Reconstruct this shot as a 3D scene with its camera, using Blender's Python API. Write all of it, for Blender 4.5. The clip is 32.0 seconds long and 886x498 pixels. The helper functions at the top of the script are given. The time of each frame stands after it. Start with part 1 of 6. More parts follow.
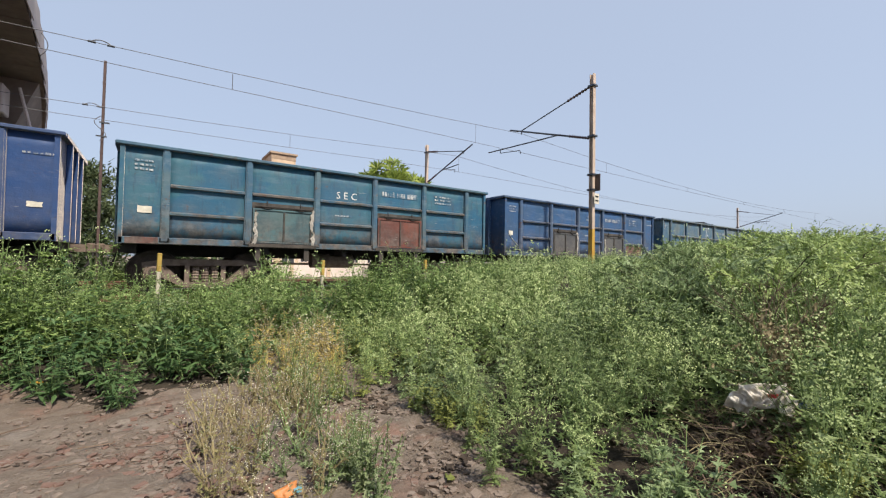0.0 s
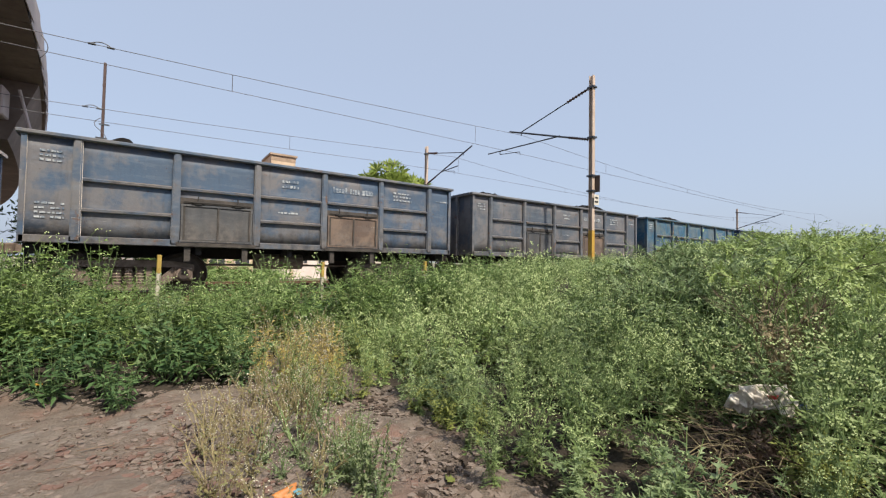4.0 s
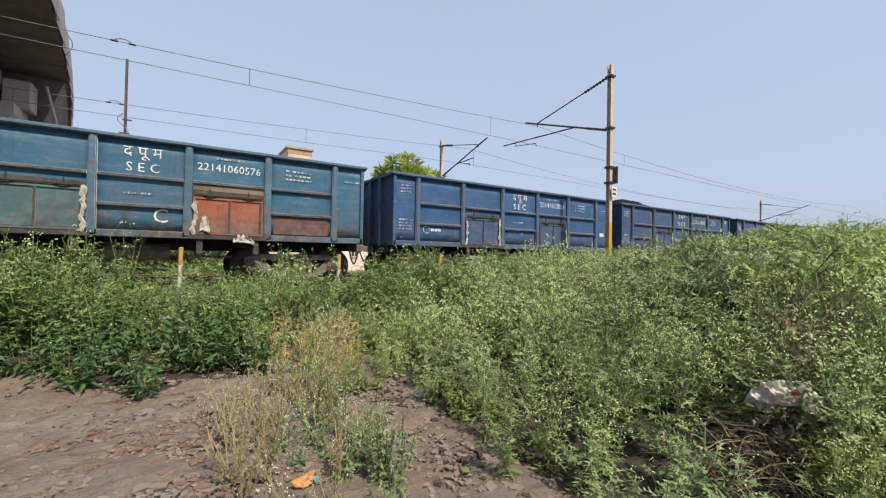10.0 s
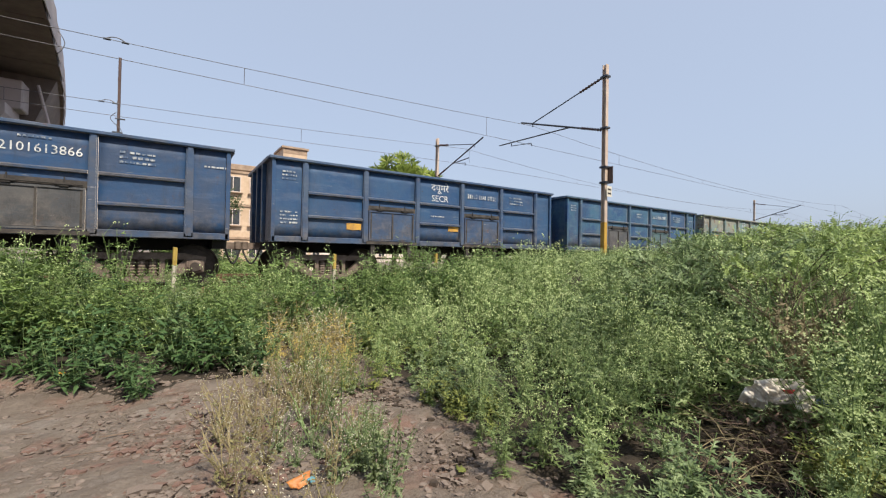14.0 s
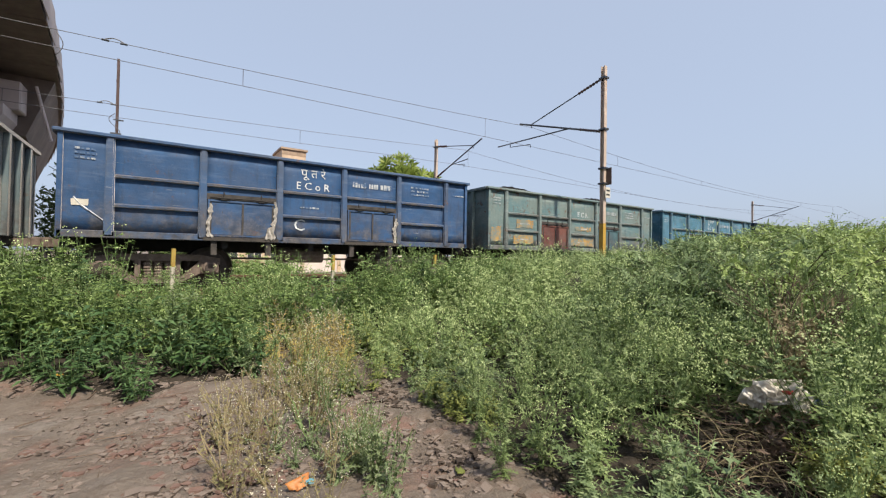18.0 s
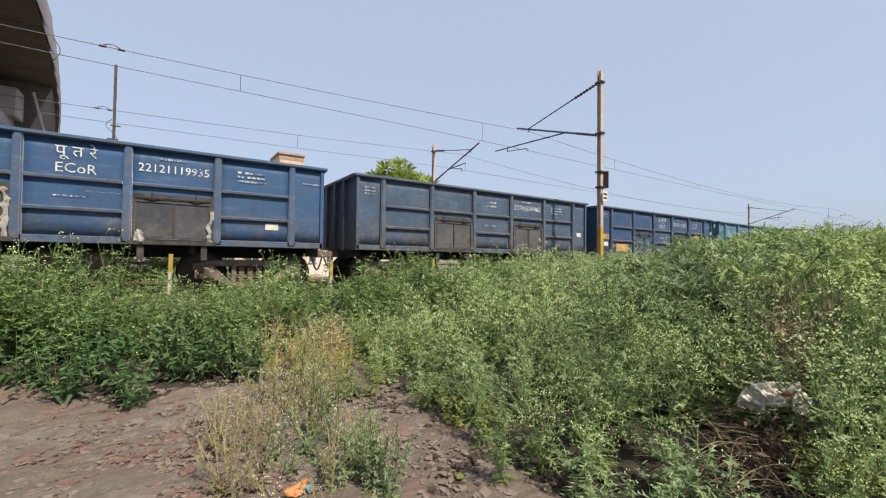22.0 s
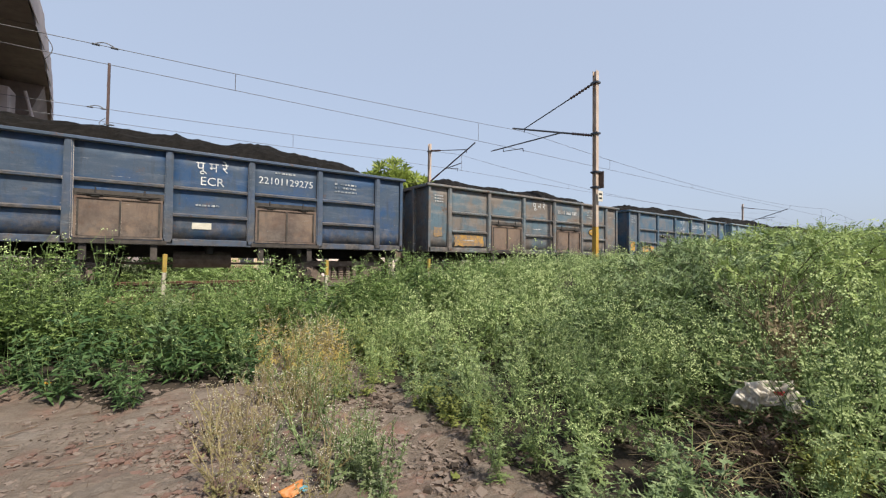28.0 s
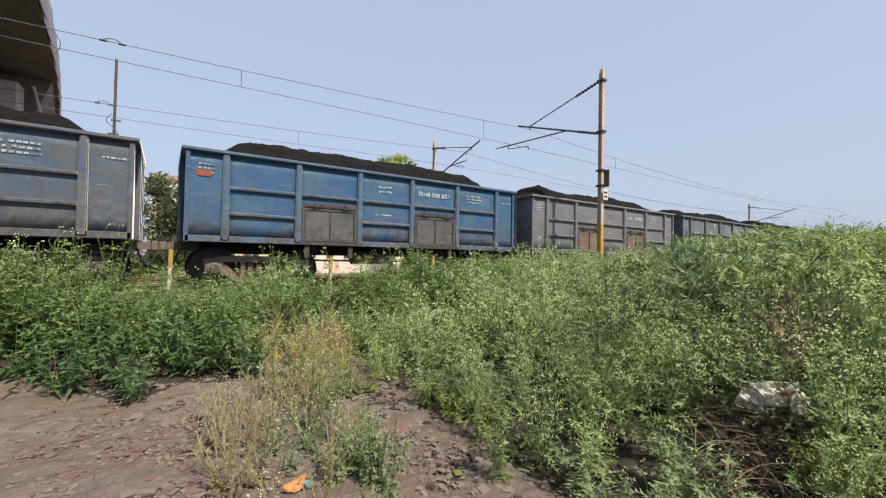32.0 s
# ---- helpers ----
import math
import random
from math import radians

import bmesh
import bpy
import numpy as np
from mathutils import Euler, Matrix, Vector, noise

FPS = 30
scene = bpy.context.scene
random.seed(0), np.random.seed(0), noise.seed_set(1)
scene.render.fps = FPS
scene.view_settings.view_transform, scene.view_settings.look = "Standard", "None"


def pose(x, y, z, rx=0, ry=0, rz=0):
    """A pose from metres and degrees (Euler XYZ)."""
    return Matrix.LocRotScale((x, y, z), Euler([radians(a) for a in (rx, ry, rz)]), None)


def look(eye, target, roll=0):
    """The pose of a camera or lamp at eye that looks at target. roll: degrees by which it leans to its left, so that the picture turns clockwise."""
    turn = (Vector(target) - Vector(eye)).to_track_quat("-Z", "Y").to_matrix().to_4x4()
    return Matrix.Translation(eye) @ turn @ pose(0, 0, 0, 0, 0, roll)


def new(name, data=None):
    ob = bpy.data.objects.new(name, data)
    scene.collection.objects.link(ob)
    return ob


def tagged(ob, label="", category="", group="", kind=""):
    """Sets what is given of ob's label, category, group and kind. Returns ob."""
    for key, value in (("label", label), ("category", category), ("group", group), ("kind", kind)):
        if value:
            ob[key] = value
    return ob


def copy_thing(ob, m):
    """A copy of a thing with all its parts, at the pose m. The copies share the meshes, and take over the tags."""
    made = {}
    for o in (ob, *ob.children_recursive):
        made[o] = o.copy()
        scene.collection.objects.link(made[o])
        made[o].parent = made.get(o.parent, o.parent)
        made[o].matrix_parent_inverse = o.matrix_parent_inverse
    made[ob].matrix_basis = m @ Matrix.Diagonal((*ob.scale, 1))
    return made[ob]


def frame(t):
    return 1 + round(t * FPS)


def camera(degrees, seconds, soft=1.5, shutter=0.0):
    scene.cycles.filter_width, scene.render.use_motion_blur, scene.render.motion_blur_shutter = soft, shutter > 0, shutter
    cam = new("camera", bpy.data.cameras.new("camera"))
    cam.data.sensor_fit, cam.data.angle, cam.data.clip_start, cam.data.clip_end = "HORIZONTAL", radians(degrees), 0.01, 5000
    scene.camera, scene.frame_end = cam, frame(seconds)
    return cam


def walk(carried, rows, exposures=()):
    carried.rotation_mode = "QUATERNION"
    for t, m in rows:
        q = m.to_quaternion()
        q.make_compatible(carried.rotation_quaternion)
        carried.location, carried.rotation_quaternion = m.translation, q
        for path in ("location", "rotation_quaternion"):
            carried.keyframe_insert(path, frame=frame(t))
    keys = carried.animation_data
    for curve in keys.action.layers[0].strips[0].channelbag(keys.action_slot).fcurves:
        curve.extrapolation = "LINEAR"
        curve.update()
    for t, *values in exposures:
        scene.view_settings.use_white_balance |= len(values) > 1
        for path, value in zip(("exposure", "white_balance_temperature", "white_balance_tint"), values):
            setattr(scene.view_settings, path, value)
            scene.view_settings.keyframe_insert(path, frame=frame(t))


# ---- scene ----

EYE = (0.0, 0.0, 1.55)


def aim(yaw, pitch, roll):
    """A pose at the eye: degrees from the line square to the tracks, upwards, and of lean."""
    a, b = radians(yaw), radians(pitch)
    way = Vector((math.sin(a) * math.cos(b), math.cos(a) * math.cos(b), math.sin(b)))
    return look(EYE, Vector(EYE) + way, roll)


cam = camera(93.7, 32.0, soft=1.2)
walk(cam, [
    (0, aim(34.80, 1.67, 1.04)),    (0.5, aim(34.77, 1.58, 1.17)),    (1, aim(34.76, 1.59, 1.15)),
    (1.5, aim(34.87, 1.74, 1.10)),    (2, aim(34.92, 1.81, 1.02)),    (2.5, aim(34.89, 1.85, 1.00)),
    (3, aim(34.87, 1.93, 1.04)),    (3.5, aim(34.88, 1.89, 0.96)),    (5.5, aim(34.33, 1.71, 1.17)),
    (6, aim(33.89, 1.55, 1.09)),    (6.5, aim(33.45, 1.34, 1.12)),    (7, aim(32.94, 1.06, 1.09)),
    (7.5, aim(32.48, 0.66, 1.16)),    (8, aim(32.37, 0.61, 1.10)),    (8.5, aim(32.49, 0.69, 1.09)),
    (9, aim(32.65, 0.77, 1.04)),    (9.5, aim(32.79, 0.83, 1.04)),    (10, aim(32.77, 0.80, 1.06)),
    (10.5, aim(32.90, 0.70, 0.99)),    (11, aim(32.97, 0.66, 0.98)),    (11.5, aim(33.23, 0.71, 0.95)),
    (12, aim(33.34, 0.79, 0.95)),    (12.5, aim(33.21, 0.71, 0.97)),    (13, aim(33.25, 0.74, 0.95)),
    (13.5, aim(33.26, 0.75, 0.98)),    (14, aim(33.34, 0.78, 0.97)),    (14.5, aim(33.41, 0.89, 1.00)),
    (16.5, aim(33.50, 0.86, 0.90)),    (17, aim(33.43, 0.90, 0.98)),    (17.5, aim(33.35, 0.86, 1.06)),
    (18, aim(33.49, 0.94, 0.94)),    (18.5, aim(33.49, 1.05, 0.91)),    (19, aim(33.57, 1.19, 0.81)),
    (19.5, aim(33.47, 1.27, 0.90)),    (20, aim(33.43, 1.29, 0.82)),    (20.5, aim(33.63, 1.41, 0.74)),
    (21, aim(33.73, 1.58, 0.65)),    (21.5, aim(33.82, 1.55, 0.57)),    (22, aim(33.76, 1.51, 0.65)),
    (22.5, aim(33.83, 1.47, 0.70)),    (23, aim(33.89, 1.46, 0.66)),    (23.5, aim(33.85, 1.47, 0.79)),
    (24, aim(33.81, 1.35, 0.85)),    (24.5, aim(33.69, 1.16, 0.97)),    (25, aim(33.69, 1.13, 0.93)),
    (25.5, aim(33.75, 1.18, 0.85)),    (27.5, aim(34.13, 1.40, 0.74)),    (28, aim(34.32, 1.50, 0.62)),
    (28.5, aim(34.21, 1.48, 0.71)),    (29, aim(34.18, 1.41, 0.78)),    (29.5, aim(34.05, 1.33, 0.98)),
    (30, aim(34.06, 1.31, 0.98)),    (30.5, aim(33.94, 1.24, 1.03)),    (31, aim(33.85, 1.26, 1.09)),
    (31.5, aim(33.89, 1.21, 1.05)),    (32, aim(33.76, 1.15, 1.07)),
])

# ---- light ----
world = bpy.data.worlds.new("sky")
scene.world = world
world.use_nodes = True
wn = world.node_tree
wbg = wn.nodes["Background"]
sky = wn.nodes.new("ShaderNodeTexSky")
sky.sky_type, sky.sun_disc = "NISHITA", False
SUN_EL, SUN_AZ = radians(50), radians(174)   # azimuth from +y towards +x
sky.sun_elevation, sky.sun_rotation = SUN_EL, SUN_AZ
sky.air_density, sky.dust_density, sky.ozone_density = 1.0, 4.0, 3.0
haze = wn.nodes.new("ShaderNodeMix")      # thin bright haze over the whole sky
haze.data_type = "RGBA"
haze.inputs[0].default_value, haze.inputs[7].default_value = 0.82, (1.67, 1.92, 2.40, 1)
wn.links.new(sky.outputs[0], haze.inputs[6])
wn.links.new(haze.outputs[2], wbg.inputs[0])
wbg.inputs[1].default_value = 0.15
sun = new("sun", bpy.data.lights.new("sun", "SUN"))
sun.data.energy, sun.data.angle, sun.data.color = 3.0, radians(2.0), (1.0, 0.90, 0.74)
sun_way = Vector((math.sin(SUN_AZ) * math.cos(SUN_EL), math.cos(SUN_AZ) * math.cos(SUN_EL), math.sin(SUN_EL)))
sun.matrix_basis = look(sun_way * 60, (0, 0, 0))
scene.view_settings.exposure = 1.0

# ---- materials ----


def mat(name, rough=0.7, metal=0.0):
    m = bpy.data.materials.new(name)
    m.use_nodes = True
    nt = m.node_tree
    b = nt.nodes["Principled BSDF"]
    b.inputs["Roughness"].default_value, b.inputs["Metallic"].default_value = rough, metal
    return m, nt, b


def node(nt, kind, **values):
    n = nt.nodes.new(kind)
    for key, value in values.items():
        n.inputs[key].default_value = value
    return n


def coords(nt, scale=(1, 1, 1), shift=(0, 0, 0), world_space=False, scatter=0.0):
    """Coordinates in metres; scatter moves them from object to object."""
    if world_space:
        src = nt.nodes.new("ShaderNodeNewGeometry").outputs["Position"]
    else:
        src = nt.nodes.new("ShaderNodeTexCoord").outputs["Object"]
    if scatter:
        info = nt.nodes.new("ShaderNodeObjectInfo")
        k = nt.nodes.new("ShaderNodeVectorMath")
        k.operation = "SCALE"
        k.inputs[0].default_value = (scatter, scatter * 0.7, scatter * 0.4)
        nt.links.new(info.outputs["Random"], k.inputs["Scale"])
        add = nt.nodes.new("ShaderNodeVectorMath")
        nt.links.new(src, add.inputs[0])
        nt.links.new(k.outputs[0], add.inputs[1])
        src = add.outputs[0]
    mp = nt.nodes.new("ShaderNodeMapping")
    mp.inputs["Scale"].default_value, mp.inputs["Location"].default_value = scale, shift
    nt.links.new(src, mp.inputs[0])
    return mp.outputs[0]


def noisy(nt, vec, scale, detail=5.0, rough=0.6):
    n = node(nt, "ShaderNodeTexNoise", Scale=scale, Detail=detail, Roughness=rough)
    nt.links.new(vec, n.inputs["Vector"])
    return n.outputs["Fac"]


def ramp(nt, fac, stops):
    r = nt.nodes.new("ShaderNodeValToRGB")
    els = r.color_ramp.elements
    while len(els) < len(stops):
        els.new(0.5)
    for e, (p, c) in zip(els, stops):
        e.position = p
        e.color = (*c, 1) if len(c) == 3 else c
    nt.links.new(fac, r.inputs[0])
    return r.outputs[0]


def mix(nt, fac, a, b):
    m = nt.nodes.new("ShaderNodeMix")
    m.data_type = "RGBA"
    for k, v in ((0, fac), (6, a), (7, b)):
        if isinstance(v, (int, float)):
            m.inputs[k].default_value = v
        elif isinstance(v, tuple):
            m.inputs[k].default_value = (*v, 1)
        else:
            nt.links.new(v, m.inputs[k])
    return m.outputs[2]


def bump(nt, b, height, strength, distance=0.02):
    n = node(nt, "ShaderNodeBump", Strength=strength, Distance=distance)
    nt.links.new(height, n.inputs["Height"])
    nt.links.new(n.outputs[0], b.inputs["Normal"])


GREY = lambda v: (v, v, v)


def simple(name, dark, light, rough=0.7, metal=0.0, scale=6.0, relief=0.3, world_space=False, stretch=(1, 1, 1)):
    m, nt, b = mat(name, rough, metal)
    v = coords(nt, stretch, world_space=world_space, scatter=0 if world_space else 9.0)
    big, fine = noisy(nt, v, scale), noisy(nt, v, scale * 7)
    c = mix(nt, ramp(nt, fine, [(0.35, GREY(0)), (0.7, GREY(0.6))]), ramp(nt, big, [(0.3, dark), (0.7, light)]), dark)
    nt.links.new(c, b.inputs["Base Color"])
    if relief:
        bump(nt, b, fine, relief, 0.01)
    return m


def paint(name, main, second, worn=0.5, grime=0.5, seed=0.0):
    """Old wagon paint: two tones, brown dust patches, scuffs, soot runs, rust stains and chips."""
    m, nt, b = mat(name, 0.65)
    b.inputs["Specular IOR Level"].default_value = 0.45
    b.inputs["Sheen Weight"].default_value, b.inputs["Sheen Roughness"].default_value = 0.62, 0.30      # warm sheen, palest at a grazing view
    b.inputs["Sheen Tint"].default_value = (1.0, 0.90, 0.82, 1)
    main, second = tuple(0.95 * x for x in main), tuple(0.95 * x for x in second)
    v = coords(nt, shift=(seed * 3.1, seed * 1.7, seed * 0.3), scatter=20.0)
    big = noisy(nt, v, 1.3, 6, 0.62)
    mid = noisy(nt, v, 5.0, 8, 0.72)
    fine = noisy(nt, v, 30, 4)
    streak = noisy(nt, coords(nt, (5.0, 5.0, 0.7), (seed, seed, seed), scatter=20.0), 1.2, 8, 0.72)
    smear = noisy(nt, coords(nt, (0.5, 1, 2.4), (seed, 0, seed), scatter=20.0), 2.4, 9, 0.72)
    col = mix(nt, ramp(nt, big, [(0.44, GREY(0)), (0.56, GREY(1))]), main, second)
    grey = sum(main) / 3
    lite = tuple(min(1, 0.80 * x + 0.24 * grey + 0.09) for x in main)
    col = mix(nt, ramp(nt, smear, [(0.52, GREY(0)), (0.64, GREY(0.45 * worn + 0.10))]), col, lite)
    col = mix(nt, ramp(nt, mid, [(0.57, GREY(0)), (0.68, GREY(0.45 * worn + 0.05))]), col, lite)
    # brown-grey dust lying in cloudy patches
    rot = 0.61 - 0.11 * max(0.0, worn - 0.75)
    cloud = noisy(nt, coords(nt, (1, 1, 1.4), (seed * 1.3, seed, seed * 2.1), scatter=20.0), 1.15, 9, 0.68)
    tan = mix(nt, mid, tuple(0.60 * x + y for x, y in zip(main, (0.020, 0.018, 0.018))), tuple(0.55 * x + y for x, y in zip(main, (0.066, 0.060, 0.058))))
    col = mix(nt, ramp(nt, cloud, [(0.42, GREY(0)), (0.70, GREY(min(0.85, 0.15 + 0.75 * grime)))]), col, tan)
    col = mix(nt, ramp(nt, streak, [(0.54, GREY(0)), (0.68, GREY(0.75 * grime))]), col, (0.026, 0.024, 0.025))
    # dust and soot thrown up on the lower half
    sep = nt.nodes.new("ShaderNodeSeparateXYZ")
    nt.links.new(coords(nt), sep.inputs[0])
    low = nt.nodes.new("ShaderNodeMapRange")
    low.inputs[1].default_value, low.inputs[2].default_value = 2.15, 1.25
    low.inputs[3].default_value, low.inputs[4].default_value = 0.0, 1.6 * grime
    nt.links.new(sep.outputs[2], low.inputs[0])
    mul = nt.nodes.new("ShaderNodeMath")
    mul.operation = "MULTIPLY"
    mul.use_clamp = True
    nt.links.new(low.outputs[0], mul.inputs[0])
    patchy = noisy(nt, v, 2.2, 9, 0.74)
    nt.links.new(ramp(nt, patchy, [(0.40, GREY(0.0)), (0.55, GREY(1))]), mul.inputs[1])
    dust = mix(nt, ramp(nt, mid, [(0.4, GREY(0)), (0.6, GREY(1))]), (0.036, 0.033, 0.034), (0.135, 0.118, 0.108))
    col = mix(nt, mul.outputs[0], col, dust)
    # pale scrapes along the side
    scrape = noisy(nt, coords(nt, (0.7, 1, 9.0), (seed, 2 * seed, 0), scatter=20.0), 2.6, 6, 0.66)
    near = ramp(nt, noisy(nt, v, 1.9, 4), [(0.46, GREY(0)), (0.60, GREY(1))])
    col = mix(nt, mix(nt, ramp(nt, scrape, [(0.655, GREY(0)), (0.69, GREY(0.75))]), (0, 0, 0), near), col, (0.34, 0.34, 0.34))
    rust = ramp(nt, noisy(nt, v, 3.4, 9, 0.74), [(rot, GREY(0)), (rot + 0.055, GREY(min(0.95, 0.9 * worn)))])
    col = mix(nt, rust, col, mix(nt, mid, (0.055, 0.026, 0.017), (0.17, 0.085, 0.045)))
    chips = ramp(nt, noisy(nt, v, 13, 7, 0.72), [(0.625, GREY(0)), (0.65, GREY(0.5 + 0.4 * worn))])
    both = mix(nt, chips, (0, 0, 0), near)
    col = mix(nt, both, col, mix(nt, fine, (0.022, 0.014, 0.012), (0.085, 0.045, 0.03)))
    nt.links.new(col, b.inputs["Base Color"])
    nt.links.new(ramp(nt, mid, [(0.3, GREY(0.5)), (0.75, GREY(0.9))]), b.inputs["Roughness"])
    bump(nt, b, mix(nt, 0.3, big, mid), 0.45, 0.06)
    return m


def marking(name, dark, light, hold):
    """Paint put on by brush over the wagon's own colour, rubbed off in places."""
    m, nt, b = mat(name, 0.7)
    v = coords(nt, scatter=15.0)
    ink = mix(nt, ramp(nt, noisy(nt, v, 4, 6, 0.7), [(0.35, GREY(0)), (0.65, GREY(1))]), dark, light)
    worn = mix(nt, 0.45, noisy(nt, v, 3.2, 8, 0.72), noisy(nt, v, 17, 6, 0.72))
    info = nt.nodes.new("ShaderNodeObjectInfo")
    c = mix(nt, ramp(nt, worn, [(hold - 0.05, GREY(0)), (hold + 0.05, GREY(0.92))]), ink, info.outputs["Color"])
    nt.links.new(c, b.inputs["Base Color"])
    return m


def leafy(name, dark, light, tip=None, thin=0.35):
    """Leaves: each one its own tone, drifting from plant to plant, light passing through."""
    m, nt, b = mat(name, 0.6)
    geo = nt.nodes.new("ShaderNodeNewGeometry")
    patch = noisy(nt, coords(nt, world_space=True), 0.9, 4)
    c1 = ramp(nt, geo.outputs["Random Per Island"], [(0.0, dark), (0.75, light), (1.0, tip or light)])
    warm = tuple(x * y for x, y in zip(light, (1.08, 1.04, 0.92)))
    c = mix(nt, ramp(nt, patch, [(0.35, GREY(0)), (0.7, GREY(0.7))]), c1, warm)
    nt.links.new(c, b.inputs["Base Color"])
    b.inputs["Specular IOR Level"].default_value = 0.25
    tr = nt.nodes.new("ShaderNodeBsdfTranslucent")
    nt.links.new(c, tr.inputs[0])
    mx = nt.nodes.new("ShaderNodeMixShader")
    mx.inputs[0].default_value = thin
    nt.links.new(b.outputs[0], mx.inputs[1])
    nt.links.new(tr.outputs[0], mx.inputs[2])
    nt.links.new(mx.outputs[0], nt.nodes["Material Output"].inputs[0])
    return m


def dirt_material():
    m, nt, b = mat("dry_dirt", 0.95)
    v = coords(nt, world_space=True)
    big, mid, fine = noisy(nt, v, 0.55, 5), noisy(nt, v, 3.5, 8, 0.7), noisy(nt, v, 45, 6, 0.7)
    c = ramp(nt, big, [(0.3, (0.142, 0.109, 0.087)), (0.5, (0.190, 0.155, 0.127)), (0.7, (0.185, 0.152, 0.131))])
    c = mix(nt, ramp(nt, mid, [(0.45, GREY(0)), (0.7, GREY(0.55))]), c, (0.085, 0.058, 0.045))
    c = mix(nt, ramp(nt, fine, [(0.4, GREY(0)), (0.72, GREY(0.6))]), c, (0.238, 0.202, 0.172))
    brick = noisy(nt, v, 0.9, 9, 0.66)      # crushed brick and pale mortar trodden in
    c = mix(nt, ramp(nt, brick, [(0.53, GREY(0)), (0.62, GREY(0.75))]), c, mix(nt, fine, (0.165, 0.082, 0.062), (0.295, 0.185, 0.150)))
    c = mix(nt, ramp(nt, brick, [(0.36, GREY(0.7)), (0.45, GREY(0))]), c, mix(nt, fine, (0.20, 0.175, 0.155), (0.34, 0.305, 0.275)))
    vor = node(nt, "ShaderNodeTexVoronoi", Scale=28.0)
    nt.links.new(v, vor.inputs["Vector"])
    c = mix(nt, ramp(nt, vor.outputs["Distance"], [(0.0, GREY(0.5)), (0.25, GREY(0))]), c, (0.12, 0.095, 0.08))
    turned = coords(nt, (1.1, 7.0, 1), world_space=True)
    turned.node.inputs["Rotation"].default_value = (0, 0, radians(-24))
    drag = noisy(nt, turned, 1.6, 7, 0.7)      # scraped and washed lines in the dirt
    c = mix(nt, ramp(nt, drag, [(0.52, GREY(0)), (0.64, GREY(0.6))]), c, (0.10, 0.072, 0.058))
    c = mix(nt, ramp(nt, drag, [(0.30, GREY(0.5)), (0.42, GREY(0))]), c, (0.28, 0.238, 0.208))
    nt.links.new(c, b.inputs["Base Color"])
    h = mix(nt, 0.35, mix(nt, 0.4, mid, fine), drag)
    bump(nt, b, h, 1.0, 0.09)
    return m


DIRT = dirt_material()
# soil with the shade between the weeds put into its dark colour
SHADE_SOIL = simple("shade_dark_soil", (0.018, 0.014, 0.010), (0.060, 0.045, 0.032), 0.95, scale=9, relief=1.0, world_space=True)
BALLAST = simple("ballast_stone", (0.07, 0.06, 0.055), (0.22, 0.19, 0.17), 0.9, scale=30, relief=1.0, world_space=True)
STONE = simple("rubble_stone", (0.14, 0.108, 0.09), (0.27, 0.22, 0.19), 0.9, scale=20)
BRICKBIT = simple("brick_rubble", (0.125, 0.072, 0.058), (0.215, 0.140, 0.115), 0.9, scale=20)
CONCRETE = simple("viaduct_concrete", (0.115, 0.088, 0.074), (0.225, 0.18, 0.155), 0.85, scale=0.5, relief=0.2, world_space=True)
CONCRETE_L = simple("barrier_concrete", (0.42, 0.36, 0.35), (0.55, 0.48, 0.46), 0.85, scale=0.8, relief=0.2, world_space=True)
MASTPAINT = simple("mast_paint", (0.36, 0.275, 0.22), (0.55, 0.45, 0.38), 0.55, scale=3, relief=0.1)
MASTRUST = simple("rusty_mast", (0.055, 0.034, 0.034), (0.105, 0.066, 0.058), 0.75, scale=5)
YELLOW = simple("yellow_paint", (0.34, 0.19, 0.025), (0.50, 0.31, 0.05), 0.6, scale=5, relief=0.1)
YELLOWRUBBED = marking("rubbed_yellow_block", (0.30, 0.165, 0.045), (0.50, 0.28, 0.05), 0.495)
YELLOWBLOCK = marking("worn_yellow_block", (0.38, 0.21, 0.045), (0.60, 0.34, 0.05), 0.55)
POSTCREAM = simple("dirty_whitewash", (0.30, 0.27, 0.21), (0.52, 0.49, 0.42), 0.85, scale=6)
POSTYELLOW = simple("dull_yellow_paint", (0.27, 0.18, 0.035), (0.42, 0.30, 0.07), 0.7, scale=6, relief=0.1)
POSTWHITE = simple("whitewash", (0.45, 0.42, 0.36), (0.70, 0.67, 0.60), 0.8, scale=6)
# wire lightened to grey, with the haze before it put into the colour
WIRE = simple("haze_grey_wire", (0.10, 0.10, 0.11), (0.17, 0.17, 0.18), 0.6, 0.3)
GALV = simple("dark_galvanised_tube", (0.06, 0.065, 0.075), (0.12, 0.125, 0.14), 0.45, 0.7)
PORCELAIN = simple("brown_porcelain", (0.05, 0.03, 0.028), (0.09, 0.05, 0.045), 0.25)
SIGNDARK = simple("sign_back", (0.045, 0.03, 0.025), (0.09, 0.06, 0.05), 0.6)
STEELRUN = simple("dusty_running_gear", (0.105, 0.078, 0.064), (0.235, 0.185, 0.155), 0.85, 0.1, scale=7)
STEELRAIL = simple("rail_steel", (0.16, 0.09, 0.06), (0.28, 0.17, 0.12), 0.6, 0.6)
WHEELMAT = simple("wheel_steel", (0.045, 0.036, 0.031), (0.105, 0.082, 0.070), 0.7, 0.3)
SLEEPER = simple("concrete_sleeper", (0.22, 0.20, 0.18), (0.34, 0.31, 0.28), 0.9)
UNDER = simple("black_underframe", (0.012, 0.011, 0.011), (0.035, 0.03, 0.028), 0.85)
